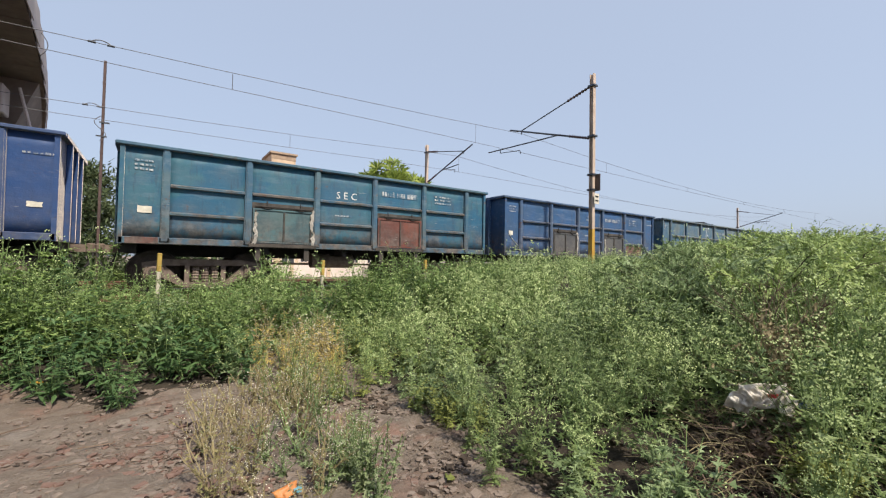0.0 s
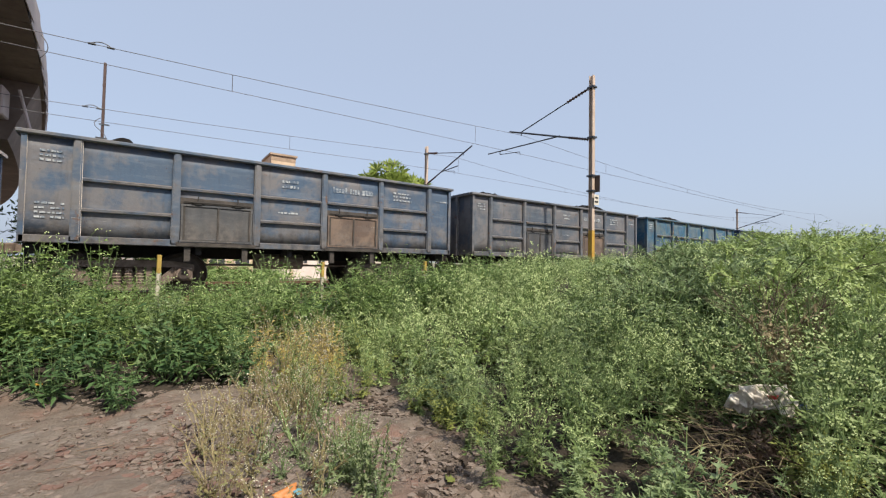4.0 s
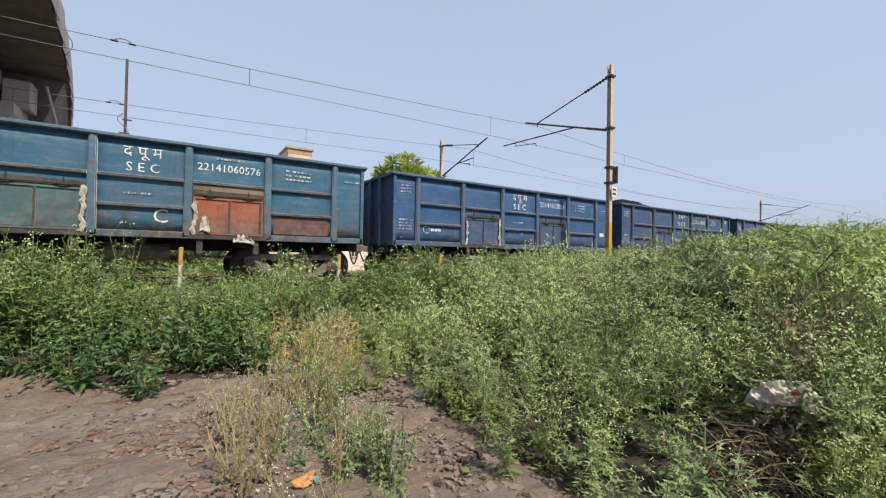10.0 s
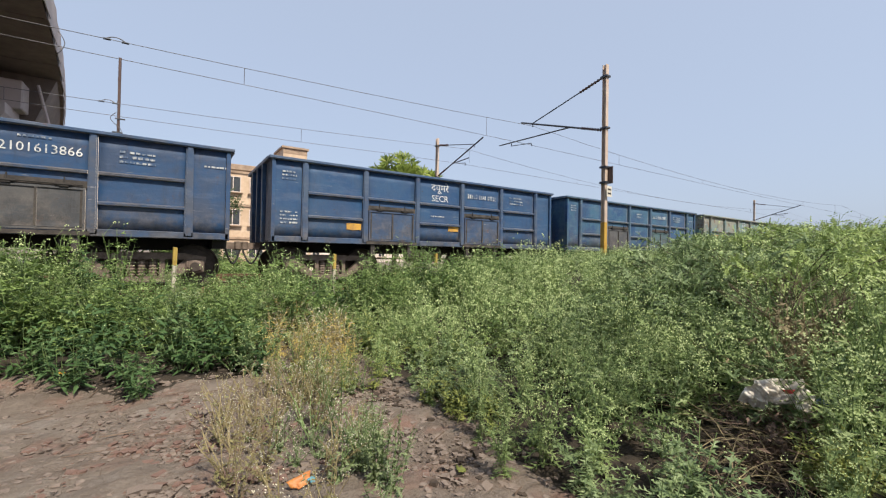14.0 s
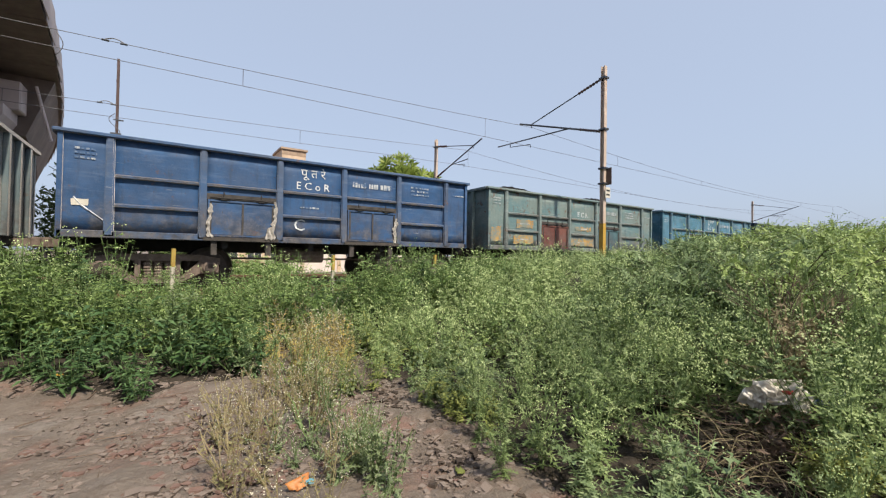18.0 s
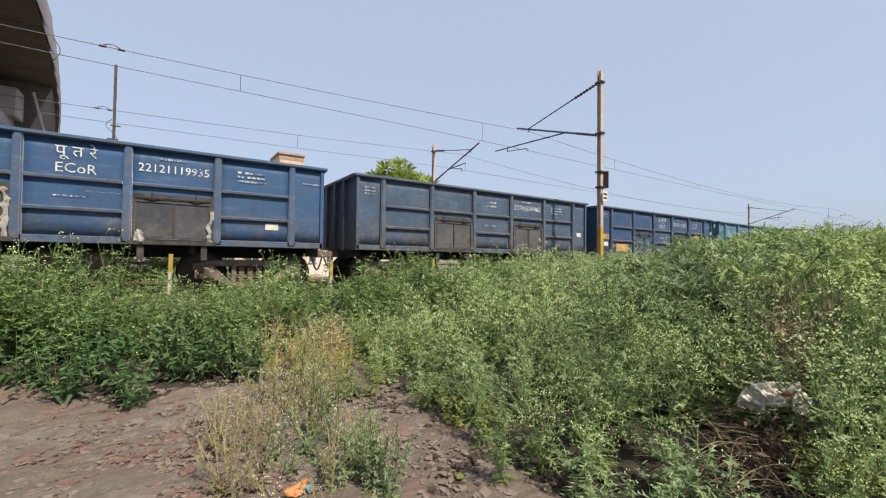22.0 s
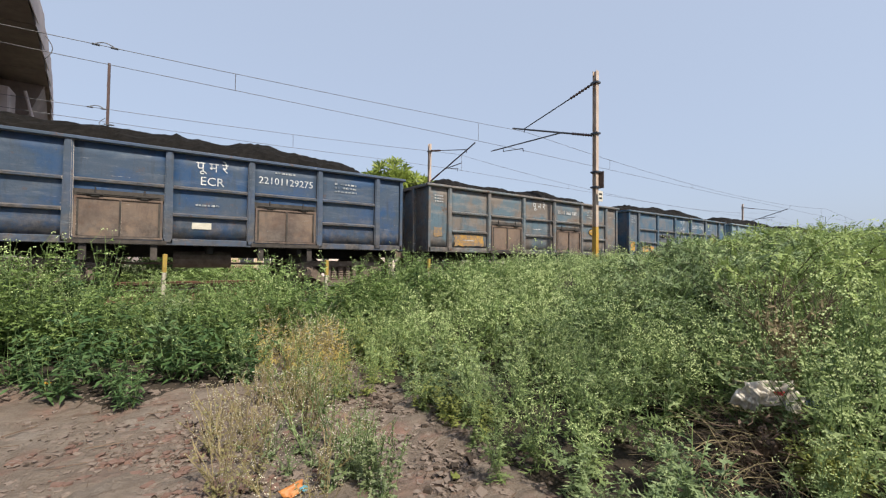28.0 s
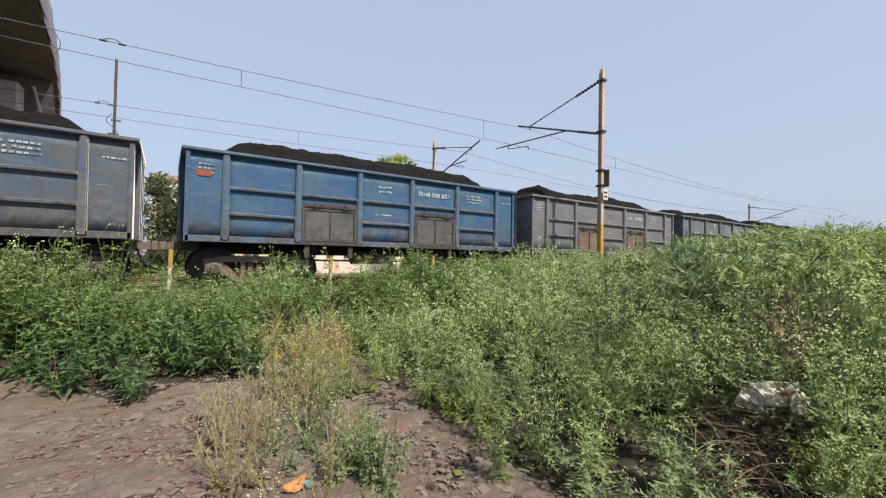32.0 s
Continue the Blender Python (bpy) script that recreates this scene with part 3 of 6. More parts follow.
def mast(x, y, top, side, sign=False):
    """An H-section mast with its bracket arm towards side (+1: away from the eye)."""
    th = thing("overhead_line_mast", "tan steel overhead line mast with bracket arm" + (" and dark sign" if sign else ""), "mast", "overhead line masts", m=pose(x, y, 0))
    base = float(ground_height(x, y)) - 0.3
    h = top
    bm = bmesh.new()
    half = [(-0.07, -0.075), (0.07, -0.075), (0.07, -0.06), (0.006, -0.06), (0.006, 0.06), (0.07, 0.06), (0.07, 0.075), (-0.07, 0.075), (-0.07, 0.06), (-0.006, 0.06), (-0.006, -0.06), (-0.07, -0.06)]
    lo, hi = [bm.verts.new((a, b, base)) for a, b in half], [bm.verts.new((a, b, h)) for a, b in half]
    for i in range(12):
        bm.faces.new((lo[i], lo[(i + 1) % 12], hi[(i + 1) % 12], hi[i]))
    bm.faces.new(hi)
    part("post", bm, MASTPAINT, th)
    bm = bmesh.new()
    box(bm, -0.074, -0.079, 1.0, 0.074, 0.079, 2.75)
    part("painted_band", bm, YELLOW, th, "yellow painted band")
    for z in (h - 0.42, h - 2.2, 4.65, 4.12) if sign else (h - 0.42, h - 2.2):
        part("clamp", boxed(-0.11, -0.13, z - 0.03, 0.11, 0.13, z + 0.03), GALV, th)
    s = side
    tie_end = (0, s * 3.42, 7.05)
    tie_root = (0, s * 0.17, h - 0.42)
    part("tie_rod", tube(bmesh.new(), Vector(tie_root).lerp(Vector(tie_end), 0.27), tie_end, 0.022, seg=6), GALV, th)
    insulator("insulator", tie_root, Vector(tie_root).lerp(Vector(tie_end), 0.27), th)
    arm_root, arm_end = (0, s * 0.17, 5.98), (0, s * 4.1, 7.24)
    part("bracket_tube", tube(bmesh.new(), Vector(arm_root).lerp(Vector(arm_end), 0.2), arm_end, 0.035, seg=8), GALV, th)
    insulator("insulator", arm_root, Vector(arm_root).lerp(Vector(arm_end), 0.2), th)
    end = 5.5 if s > 0 else 3.0
    part("register_tube", tube(bmesh.new(), (0, s * 1.4, 6.4), (0, s * end, 6.55 if s > 0 else 6.46), 0.026, seg=7), GALV, th)
    part("drop_bracket", tube(bmesh.new(), (0, s * 3.42, 7.05), (0, s * 3.42, 6.9), 0.02, seg=6), GALV, th)
    drop = 4.7 if s > 0 else 1.9
    tip = 3.5 if s > 0 else 2.7
    bm = tube(bmesh.new(), (0, s * drop, 6.5 if s > 0 else 6.42), (0, s * drop, 6.36), 0.018, seg=6)
    tube(bm, (0, s * drop, 6.37), (0, s * tip, 6.24), 0.016, seg=6)
    tube(bm, (0, s * tip, 6.24), (0, s * (tip - 0.04), 6.1), 0.014, seg=6)
    part("steady_arm", bm, GALV, th)
    if sign:
        part("sign_plate", boxed(0.08, -0.26, 4.08, 0.11, 0.12, 4.66), SIGNDARK, th, "dark weathered sign plate")
        part("number_plate", boxed(-0.10, -0.175, 3.62, 0.16, -0.16, 3.98), POSTWHITE, th, "small white plate with two dark bars")
        part("bar", boxed(-0.06, -0.180, 3.84, 0.12, -0.176, 3.90), BLACKLINE, th)
        part("bar", boxed(-0.06, -0.180, 3.70, 0.12, -0.176, 3.76), BLACKLINE, th)
    return th


mast(12.44, 8.88, 8.20, 1, sign=True)
mast(12.5, 19.75, 8.10, -1)
for mx in (53.8, 95.0, 137.0):
    mast(mx, 19.4, 8.15, -1)
    if mx > 60:
        mast(mx, 8.88, 8.15, 1)


def rusty_mast():
    th = thing("steel_pole", "rusty brown steel pole with cable and clamps beyond the tracks", "pole", m=pose(-1.70, 19.6, 0))
    part("channel", boxed(-0.042, -0.06, 0.2, 0.042, 0.06, 8.70, bevel=0.010), MASTRUST, th)
    for i in range(9):
        z = 1.0 + i * 0.85
        part("lacing_plate", boxed(-0.048, -0.068, z, 0.048, -0.061, z + 0.10), MASTRUST, th)
    part("loose_cable", sag([(-0.06 + 0.17 * math.sin(i * 0.7), -0.14, 5.7 + 0.10 * i) for i in range(10)], 0.013), WIRE, th)
    part("clamp", boxed(-0.10, -0.09, 6.37, 0.20, -0.061, 6.42), GALV, th)
    part("clamp", boxed(-0.18, -0.09, 5.86, 0.14, -0.061, 5.91), GALV, th)


rusty_mast()


def marker_post(x, y, top):
    th = thing("marker_post", "short slim post painted dirty white below and dull yellow above", "post", "marker posts", m=pose(x, y, 0, 0, 1.2, 8))
    z0 = float(ground_height(x, y)) - 0.1
    part("shaft", boxed(-0.033, -0.033, z0, 0.033, 0.033, top - 0.33, bevel=0.008), POSTCREAM, th)
    part("cap_band", boxed(-0.035, -0.035, top - 0.33, 0.035, 0.035, top, bevel=0.008), POSTYELLOW, th, "dull yellow painted top")


marker_post(0.05, 8.95, 1.60)
marker_post(3.02, 9.0, 1.52)
marker_post(5.68, 9.0, 1.58)

# ---- the viaduct ----


def viaduct():
    th = thing("viaduct", "brown-grey concrete road viaduct on piers crossing over the railway", "viaduct", kind="structure")

    def edge(y):   # the deck's outer edge, curving away to the left
        u = max(0.0, y - 12.0)
        return -3.01 - 0.06 * u - 0.00270 * u * u

    # the deck in segments with open joints
    y = -30.0
    while y < 60:
        step = 2.2
        bm = bmesh.new()
        a, b = y + 0.02, y + step - 0.02
        xa, xb = edge(a), edge(b)
        prof = [(0, 9.0), (-0.9, 8.95), (-9.5, 8.95), (-10.4, 9.0), (-10.4, 9.45), (0, 9.45)]
        A = [bm.verts.new((xa + u, a, v)) for u, v in prof]
        B = [bm.verts.new((xb + u, b, v)) for u, v in prof]
        n = len(prof)
        for i in range(n):
            j = (i + 1) % n
            bm.faces.new((A[i], A[j], B[j], B[i]))
        bm.faces.new(A[::-1])
        bm.faces.new(B)
        bmesh.ops.recalc_face_normals(bm, faces=bm.faces)
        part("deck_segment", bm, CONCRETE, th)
        bm = bmesh.new()
        prof = [(0.004, 9.02), (0.03, 9.02), (0.03, 9.5), (-0.02, 10.3), (-0.25, 10.3), (-0.25, 9.46), (0.004, 9.46)]
        kick = 0.08      # each panel stands a little proud of the next
        A = [bm.verts.new((xa + u, a, v)) for u, v in prof]
        B = [bm.verts.new((xb + u + (kick if u > -0.1 else 0), b - 0.04, v)) for u, v in prof]
        n = len(prof)
        for i in range(n):
            j = (i + 1) % n
            bm.faces.new((A[i], A[j], B[j], B[i]))
        bm.faces.new(A[::-1])
        bm.faces.new(B)
        bmesh.ops.recalc_face_normals(bm, faces=bm.faces)
        part("parapet_panel", bm, CONCRETE_L, th, "paler pinkish concrete parapet panel")
        y += step
    # the deep box girder of the far span
    bm = bmesh.new()
    prev = None
    for k in range(12):
        yy = 24.7 + k * 3
        row = [bm.verts.new((edge(yy) + u, yy, v)) for u, v in ((-9.0, 6.4), (-1.0, 6.4), (-0.12, 8.945), (-9.9, 8.945))]
        if prev:
            for q in range(4):
                bm.faces.new((prev[q], prev[(q + 1) % 4], row[(q + 1) % 4], row[q]))
        else:
            bm.faces.new(row)
        prev = row
    bmesh.ops.recalc_face_normals(bm, faces=bm.faces)
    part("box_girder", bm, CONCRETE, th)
    for py in (24.4, -14.0):
        e = edge(py)
        bm = bmesh.new()
        prism(bm, [(e - 9.8, 7.2), (e - 1.3, 7.2), (e - 1.3, 6.8), (e - 1.7, 6.1), (e - 9.4, 6.1), (e - 9.8, 6.8)], py - 1.6, py + 0.28)
        bmesh.ops.recalc_face_normals(bm, faces=bm.faces)
        part("pier_cap", bm, CONCRETE_L, th, "paler concrete pier cap")
        for dx, top, near in ((-1.45, 8.40, 0.7), (-2.55, 8.93, 1.1), (-5.6, 8.93, 1.1)):
            part("bearing_block", boxed(e + dx - 0.44, py - near, 7.203, e + dx + 0.44, py + 0.26, top, bevel=0.05), CONCRETE_L, th, "paler concrete bearing block")
        part("column", boxed(e - 7.2, py - 1.3, -0.2, e - 3.6, py + 0.25, 6.09, bevel=0.06), CONCRETE_L, th, "paler concrete column")
    part("hanging_cable", sag([(edge(21.0) + 0.06 + 0.22 * math.sin(i * 0.52), 21.0, 9.75 - 0.15 * i) for i in range(7)], 0.016), WIRE, th)
    # a pale bar added to draw the slanting edge of the girder's web
    part("drain_pipe", tube(bmesh.new(), (-4.82, 24.2, 8.45), (-4.30, 24.2, 6.2), 0.055, seg=8), CONCRETE_L, th, "pale slanting bar added for the girder's edge")


viaduct()

# ---- buildings behind the tracks ----


def house(x0, x1, y0, y1, h, storeys, wall, label, bays, head=None):
    th = thing("apartment_building", label, "building", "buildings behind the tracks")
    wins, fh = [], h / storeys
    part("wall", boxed(x0, y0, 0, x1, y1, h), wall, th)
    part("parapet", boxed(x0 - 0.12, y0 - 0.12, h, x1 + 0.12, y1 + 0.12, h + 0.5, bevel=0.03), BANDING, th, "ochre stained parapet")
    for s in range(storeys):
        part("floor_band", boxed(x0 - 0.08, y0 - 0.1, s * fh + fh - 0.28, x1 + 0.08, y0 - 0.003, s * fh + fh - 0.08), BANDING, th)
        for i in range(bays):
            cx = x0 + (i + 0.5) * (x1 - x0) / bays
            z = s * fh + 1.0
            w = part("window", boxed(cx - 0.55, y0 - 0.02, z, cx + 0.55, y0 + 0.05, z + 1.25), GLASSDARK, th)
            bm = bmesh.new()
            for a in ((cx - 0.62, z - 0.07, cx - 0.55, z + 1.32), (cx + 0.55, z - 0.07, cx + 0.62, z + 1.32), (cx - 0.55, z + 1.25, cx + 0.55, z + 1.32), (cx - 0.55, z - 0.07, cx + 0.55, z), (cx - 0.03, z, cx + 0.03, z + 1.25)):
                box(bm, a[0], y0 - 0.05, a[1], a[2], y0 - 0.022, a[3])
            part("window_frame", bm, PLASTER_P, w)
            part("sill", boxed(cx - 0.75, y0 - 0.3, z - 0.16, cx + 0.75, y0 - 0.06, z - 0.08), BANDING, w)
    if head:
        a, b, z = head
        part("stair_head", boxed(a, y0 + 1.0, h, b, y0 + 4.5, z), PLASTER, th, "cream rooftop stair head")
        part("stair_head_cornice", boxed(a - 0.15, y0 + 0.85, z, b + 0.15, y0 + 4.65, z + 0.18), BANDING, th)
        part("water_streak_band", boxed(a - 0.02, y0 + 0.98, z - 0.5, b + 0.02, y0 + 0.995, z - 0.02), BANDING, th)
    return th


house(3.5, 11.2, 40, 50, 8.6, 3, PLASTER, "cream three-storey building with an ochre parapet and stair head", 4, (8.75, 10.95, 11.4))
house(-1.5, 3.2, 55, 64, 9.6, 3, PLASTER_P, "pale pink plastered building beyond the tracks", 2)
house(13, 40, 70, 80, 4.5, 1, PLASTER_P, "long low pale building far behind the tracks", 9)


def boundary_wall():
    w = thing("boundary_wall", "pale plastered boundary wall beyond the far track", "wall", kind="structure")
    for i in range(3):
        x = 6 + i * 3
        part("wall_panel", boxed(x + 0.02, 34.0, 0, x + 2.98, 34.18, 1.02), PLASTER_P, w)
        part("wall_pier", boxed(x - 0.15, 33.93, 0, x + 0.15, 34.25, 1.1), PLASTER, w)


boundary_wall()

# ---- trees ----


def leaf_cloud(name, centres, count, size, material, parent, spread=1.0, up=0.3):
    """Many pointed leaves scattered in clumps."""
    V, F = [], []
    for c, r in centres:
        for _ in range(count):
            d = rng.normal(size=3)
            d /= np.linalg.norm(d)
            p = np.array(c) + d * r * (rng.random() ** 0.45) * spread
            w = rng.normal(size=3) + d * 0.6 + (0, 0, up)
            w /= np.linalg.norm(w)
            s = np.cross(w, rng.normal(size=3))
            s /= np.linalg.norm(s)
            l = size * rng.uniform(0.7, 1.3)
            o = len(V)
            V += [p, p + w * l * 0.45 + s * l * 0.15, p + w * l, p + w * l * 0.45 - s * l * 0.15]
            F += [(o, o + 1, o + 2), (o, o + 2, o + 3)]
    return part(name, mesh_from(name, np.array(V), np.array(F), [material]), None, parent)


def limbs(bm, p, d, length, r, depth, ends):
    q = p + d * length
    tube(bm, p, q, r, r * 0.66, seg=6)
    if depth == 0:
        ends.append(q)
        return
    for _ in range(3):
        w = (d + Vector((rnd.uniform(-1, 1), rnd.uniform(-1, 1), rnd.uniform(-0.2, 0.7))) * 0.75).normalized()
        limbs(bm, q, w, length * rnd.uniform(0.6, 0.8), r * 0.6, depth - 1, ends)


def tree(x, y, height, material, label, size, count, spread=1.0, depth=3, bushy=0):
    th = thing("tree", label, "tree", "trees behind the tracks", m=pose(x, y, 0))
    bm, ends = bmesh.new(), []
    limbs(bm, Vector((0, 0, 0)), Vector((0.03, 0, 1)), height * 0.36, height * 0.022, depth, ends)
    part("trunk", bm, BARK, th)
    top = max(e.z for e in ends)
    k = height * 0.93 / top
    cs = [((e.x, e.y, e.z * k), height * 0.11 * spread * rnd.uniform(0.7, 1.3)) for e in ends]
    for _ in range(bushy):      # low growth that hides the stem
        a, r = rnd.uniform(0, 6.283), height * rnd.uniform(0.05, 0.32)
        cs.append(((math.cos(a) * r, math.sin(a) * r, height * rnd.uniform(0.08, 0.75)), height * rnd.uniform(0.08, 0.15)))
    leaf_cloud("crown", cs, count, size, material, th)


def rosette_tree(x, y, top, domes, label):
    """A low dome of long pointed leaves in whorls, each whorl on its own twig."""
    th = thing("tree", label, "tree", "trees behind the tracks", m=pose(x, y, 0))
    bm = bmesh.new()
    tube(bm, (0, 0, 0), (0.1, 0, top * 0.62), 0.16, 0.10, seg=8)
    fork = Vector((0.1, 0, top * 0.62))
    V, F = [], []
    for cx, cz, rx, rz, count in domes:
        for _ in range(count):
            d = rng.normal(size=3)
            d[2] = abs(d[2]) * 0.9 - 0.25
            d /= np.linalg.norm(d)
            r = rng.uniform(0.55, 1.0)
            p = np.array((cx + d[0] * rx * r, d[1] * rx * r, cz + d[2] * rz * r))
            tube(bm, fork, Vector(p), 0.03, 0.015, seg=4)
            for j in range(13):
                an = 6.283 * j / 13 + rng.uniform(-0.2, 0.2)
                t1 = np.cross(d, (0.2, 0.3, 0.93))
                t1 /= np.linalg.norm(t1)
                t2 = np.cross(d, t1)
                w = d * rng.uniform(0.25, 0.9) + (t1 * math.cos(an) + t2 * math.sin(an))
                w /= np.linalg.norm(w)
                s = np.cross(w, d)
                s /= np.linalg.norm(s) + 1e-9
                l = rng.uniform(0.50, 0.78)
                o = len(V)
                V += [p, p + w * l * 0.5 + s * l * 0.10, p + w * l + np.array((0, 0, -0.08 * l)), p + w * l * 0.5 - s * l * 0.10]
                F += [(o, o + 1, o + 2), (o, o + 2, o + 3)]
    part("trunk", bm, BARK, th)
    part("crown", mesh_from("crown", np.array(V), np.array(F), [LEAF_T]), None, th)


rosette_tree(12.0, 24.0, 8.0, ((0.1, 6.45, 1.65, 1.65, 50), (1.2, 6.2, 1.6, 1.05, 30), (2.7, 6.3, 0.9, 0.75, 13)), "small dome-shaped tree with whorls of long green leaves")
tree(-2.9, 24.5, 5.7, LEAF_B, "dense dark green tree beyond the far track", 0.26, 90, depth=3, bushy=95)
tree(0.5, 26.0, 5.6, LEAF_B, "dense dark green tree by the pale buildings", 0.26, 90, depth=3, bushy=90)
tree(1.9, 33, 6.0, LEAF_B, "dark green tree before the cream building", 0.22, 60, depth=3, bushy=55)
for i in range(5):
    tree(95 + i * 34, 60 + 25 * (i % 3), 7.5 + (i % 2), LEAF_B, "distant hazy dark green tree on the horizon", 0.8, 24, depth=2, spread=1.8)

# ---- the train ----
L, PITCH, RIB0, RIBP = 9.784, 10.713, 0.792, 1.64
FLOOR, TOP, SILL_B, SILL_T = 1.27, 3.225, 1.12, 1.27
RIBS = [RIB0 + RIBP * i for i in range(6)]
PANEL = list(zip([0.0] + RIBS, RIBS + [L]))
FACE = -1.60


def paint_key(name, main, second, worn, grime):
    return paint(name, main, second, worn, grime, seed=rnd.uniform(0, 40))


BLUE, BLUE2 = (0.012, 0.058, 0.156), (0.020, 0.072, 0.17)
BRIGHT = (0.018, 0.078, 0.205)
DUSK = (0.036, 0.068, 0.122)
ROYAL = (0.010, 0.050, 0.175)
NAVY, NAVY2 = (0.016, 0.043, 0.108), (0.026, 0.056, 0.125)
TEAL, TEAL2 = (0.012, 0.092, 0.178), (0.030, 0.118, 0.175)
STEELB, STEELB2 = (0.052, 0.092, 0.158), (0.075, 0.088, 0.112)
AQUA, AQUA2 = (0.062, 0.188, 0.285), (0.12, 0.225, 0.27)
SKYB, SKYB2 = (0.034, 0.105, 0.185), (0.05, 0.13, 0.19)
PALE, PALE2 = (0.150, 0.205, 0.200), (0.098, 0.185, 0.205)
GREY_G, GREY_G2 = (0.105, 0.150, 0.168), (0.14, 0.17, 0.175)
SLATE, SLATE2 = (0.068, 0.090, 0.125), (0.125, 0.138, 0.162)
RUIN, RUIN2 = (0.215, 0.215, 0.178), (0.085, 0.205, 0.215)
DUSTBLUE = (0.085, 0.140, 0.185)
BROWNG, BROWNG2 = (0.165, 0.140, 0.124), (0.150, 0.146, 0.158)
LTEAL, LTEAL2 = (0.135, 0.245, 0.320), (0.21, 0.285, 0.305)
CREAM, CREAM2 = (0.28, 0.29, 0.25), (0.21, 0.26, 0.24)
def door_paint(name, a, b):
    return paint(name, a, b, 0.55, 0.5, seed=rnd.uniform(0, 40))


DOORS = {
    "same": None,
    "grey": door_paint("grey_door", (0.052, 0.058, 0.070), (0.088, 0.090, 0.096)),
    "dark": door_paint("dark_door", (0.030, 0.034, 0.048), (0.050, 0.055, 0.070)),
    "red": door_paint("oxide_red_door", (0.115, 0.028, 0.020), (0.17, 0.052, 0.036)),
    "orange": door_paint("orange_red_door", (0.24, 0.050, 0.022), (0.30, 0.08, 0.035)),
    "brown": door_paint("brown_rusty_door", (0.115, 0.075, 0.058), (0.20, 0.14, 0.105)),
    "blue": door_paint("blue_door", (0.022, 0.058, 0.138), (0.034, 0.080, 0.170)),
    "teal": door_paint("teal_door", (0.04, 0.10, 0.125), (0.065, 0.14, 0.16)),
    "slate": door_paint("slate_door", (0.075, 0.100, 0.120), (0.110, 0.130, 0.145)),
    "tan": door_paint("tan_rusty_door", (0.22, 0.15, 0.10), (0.32, 0.235, 0.16)),
}
DOORTRIM = simple("sooty_door_frame", (0.022, 0.02, 0.02), (0.10, 0.085, 0.075), 0.85, scale=5)
SAMPLE = simple("wagon_paint_sample", BLUE, BLUE2)


def wagon_panel_mesh(w, z0, z1, depth=0.05):
    """A side sheet, slightly bulged by its load."""
    bm = bmesh.new()
    nx, nz = 7, 7
    g = [[bm.verts.new((w * i / nx, -0.007 * math.sin(math.pi * i / nx) * math.sin(math.pi * (0.12 + 0.88 * j / nz)) * rnd.uniform(0.6, 1.2), z0 + (z1 - z0) * j / nz)) for j in range(nz + 1)] for i in range(nx + 1)]
    for i in range(nx):
        for j in range(nz):
            f = bm.faces.new((g[i][j], g[i + 1][j], g[i + 1][j + 1], g[i][j + 1]))
            f.smooth = True
    r = bmesh.ops.extrude_face_region(bm, geom=list(bm.faces))
    bmesh.ops.translate(bm, vec=(0, depth, 0), verts=[v for v in r["geom"] if isinstance(v, bmesh.types.BMVert)])
    bmesh.ops.recalc_face_normals(bm, faces=bm.faces)
    return bm


def shared(name, bm, material):
    me = bpy.data.meshes.new(name)
    bm.to_mesh(me)
    bm.free()
    me.materials.append(material)
    return me


def bogie_frame(y):
    """A cast side frame: top beam, struts and bowed tension bar round open windows."""
    pts = {"A": (-1.22, .58), "B": (-1.22, .72), "C": (-.80, .66), "D": (-.80, .80), "E": (-.42, .66), "F": (-.42, .80), "P": (-.32, .66), "p": (-.32, .80),
           "Q": (.32, .66), "q": (.32, .80), "G": (.42, .66), "H": (.42, .80), "I": (.80, .66), "J": (.80, .80), "K": (1.22, .58), "M": (1.22, .72),
           "N": (-.42, .28), "O": (-.32, .28), "U": (.32, .28), "V": (.42, .28), "R": (-.42, .16), "r": (-.32, .16), "s": (.32, .16), "S": (.42, .16)}
    bm = bmesh.new()
    vs = {k: bm.verts.new((x, y - 0.09, z)) for k, (x, z) in pts.items()}
    for q in ("ACDB", "CEFD", "EPpF", "PQqp", "QGHq", "GIJH", "IKMJ", "ARNC", "SKIV", "RrON", "rsUO", "sSVU", "NOPE", "UVGQ"):
        bm.faces.new([vs[c] for c in q])
    r = bmesh.ops.extrude_face_region(bm, geom=list(bm.faces))
    bmesh.ops.translate(bm, vec=(0, 0.18, 0), verts=[v for v in r["geom"] if isinstance(v, bmesh.types.BMVert)])
    bmesh.ops.recalc_face_normals(bm, faces=bm.faces)
    return bm


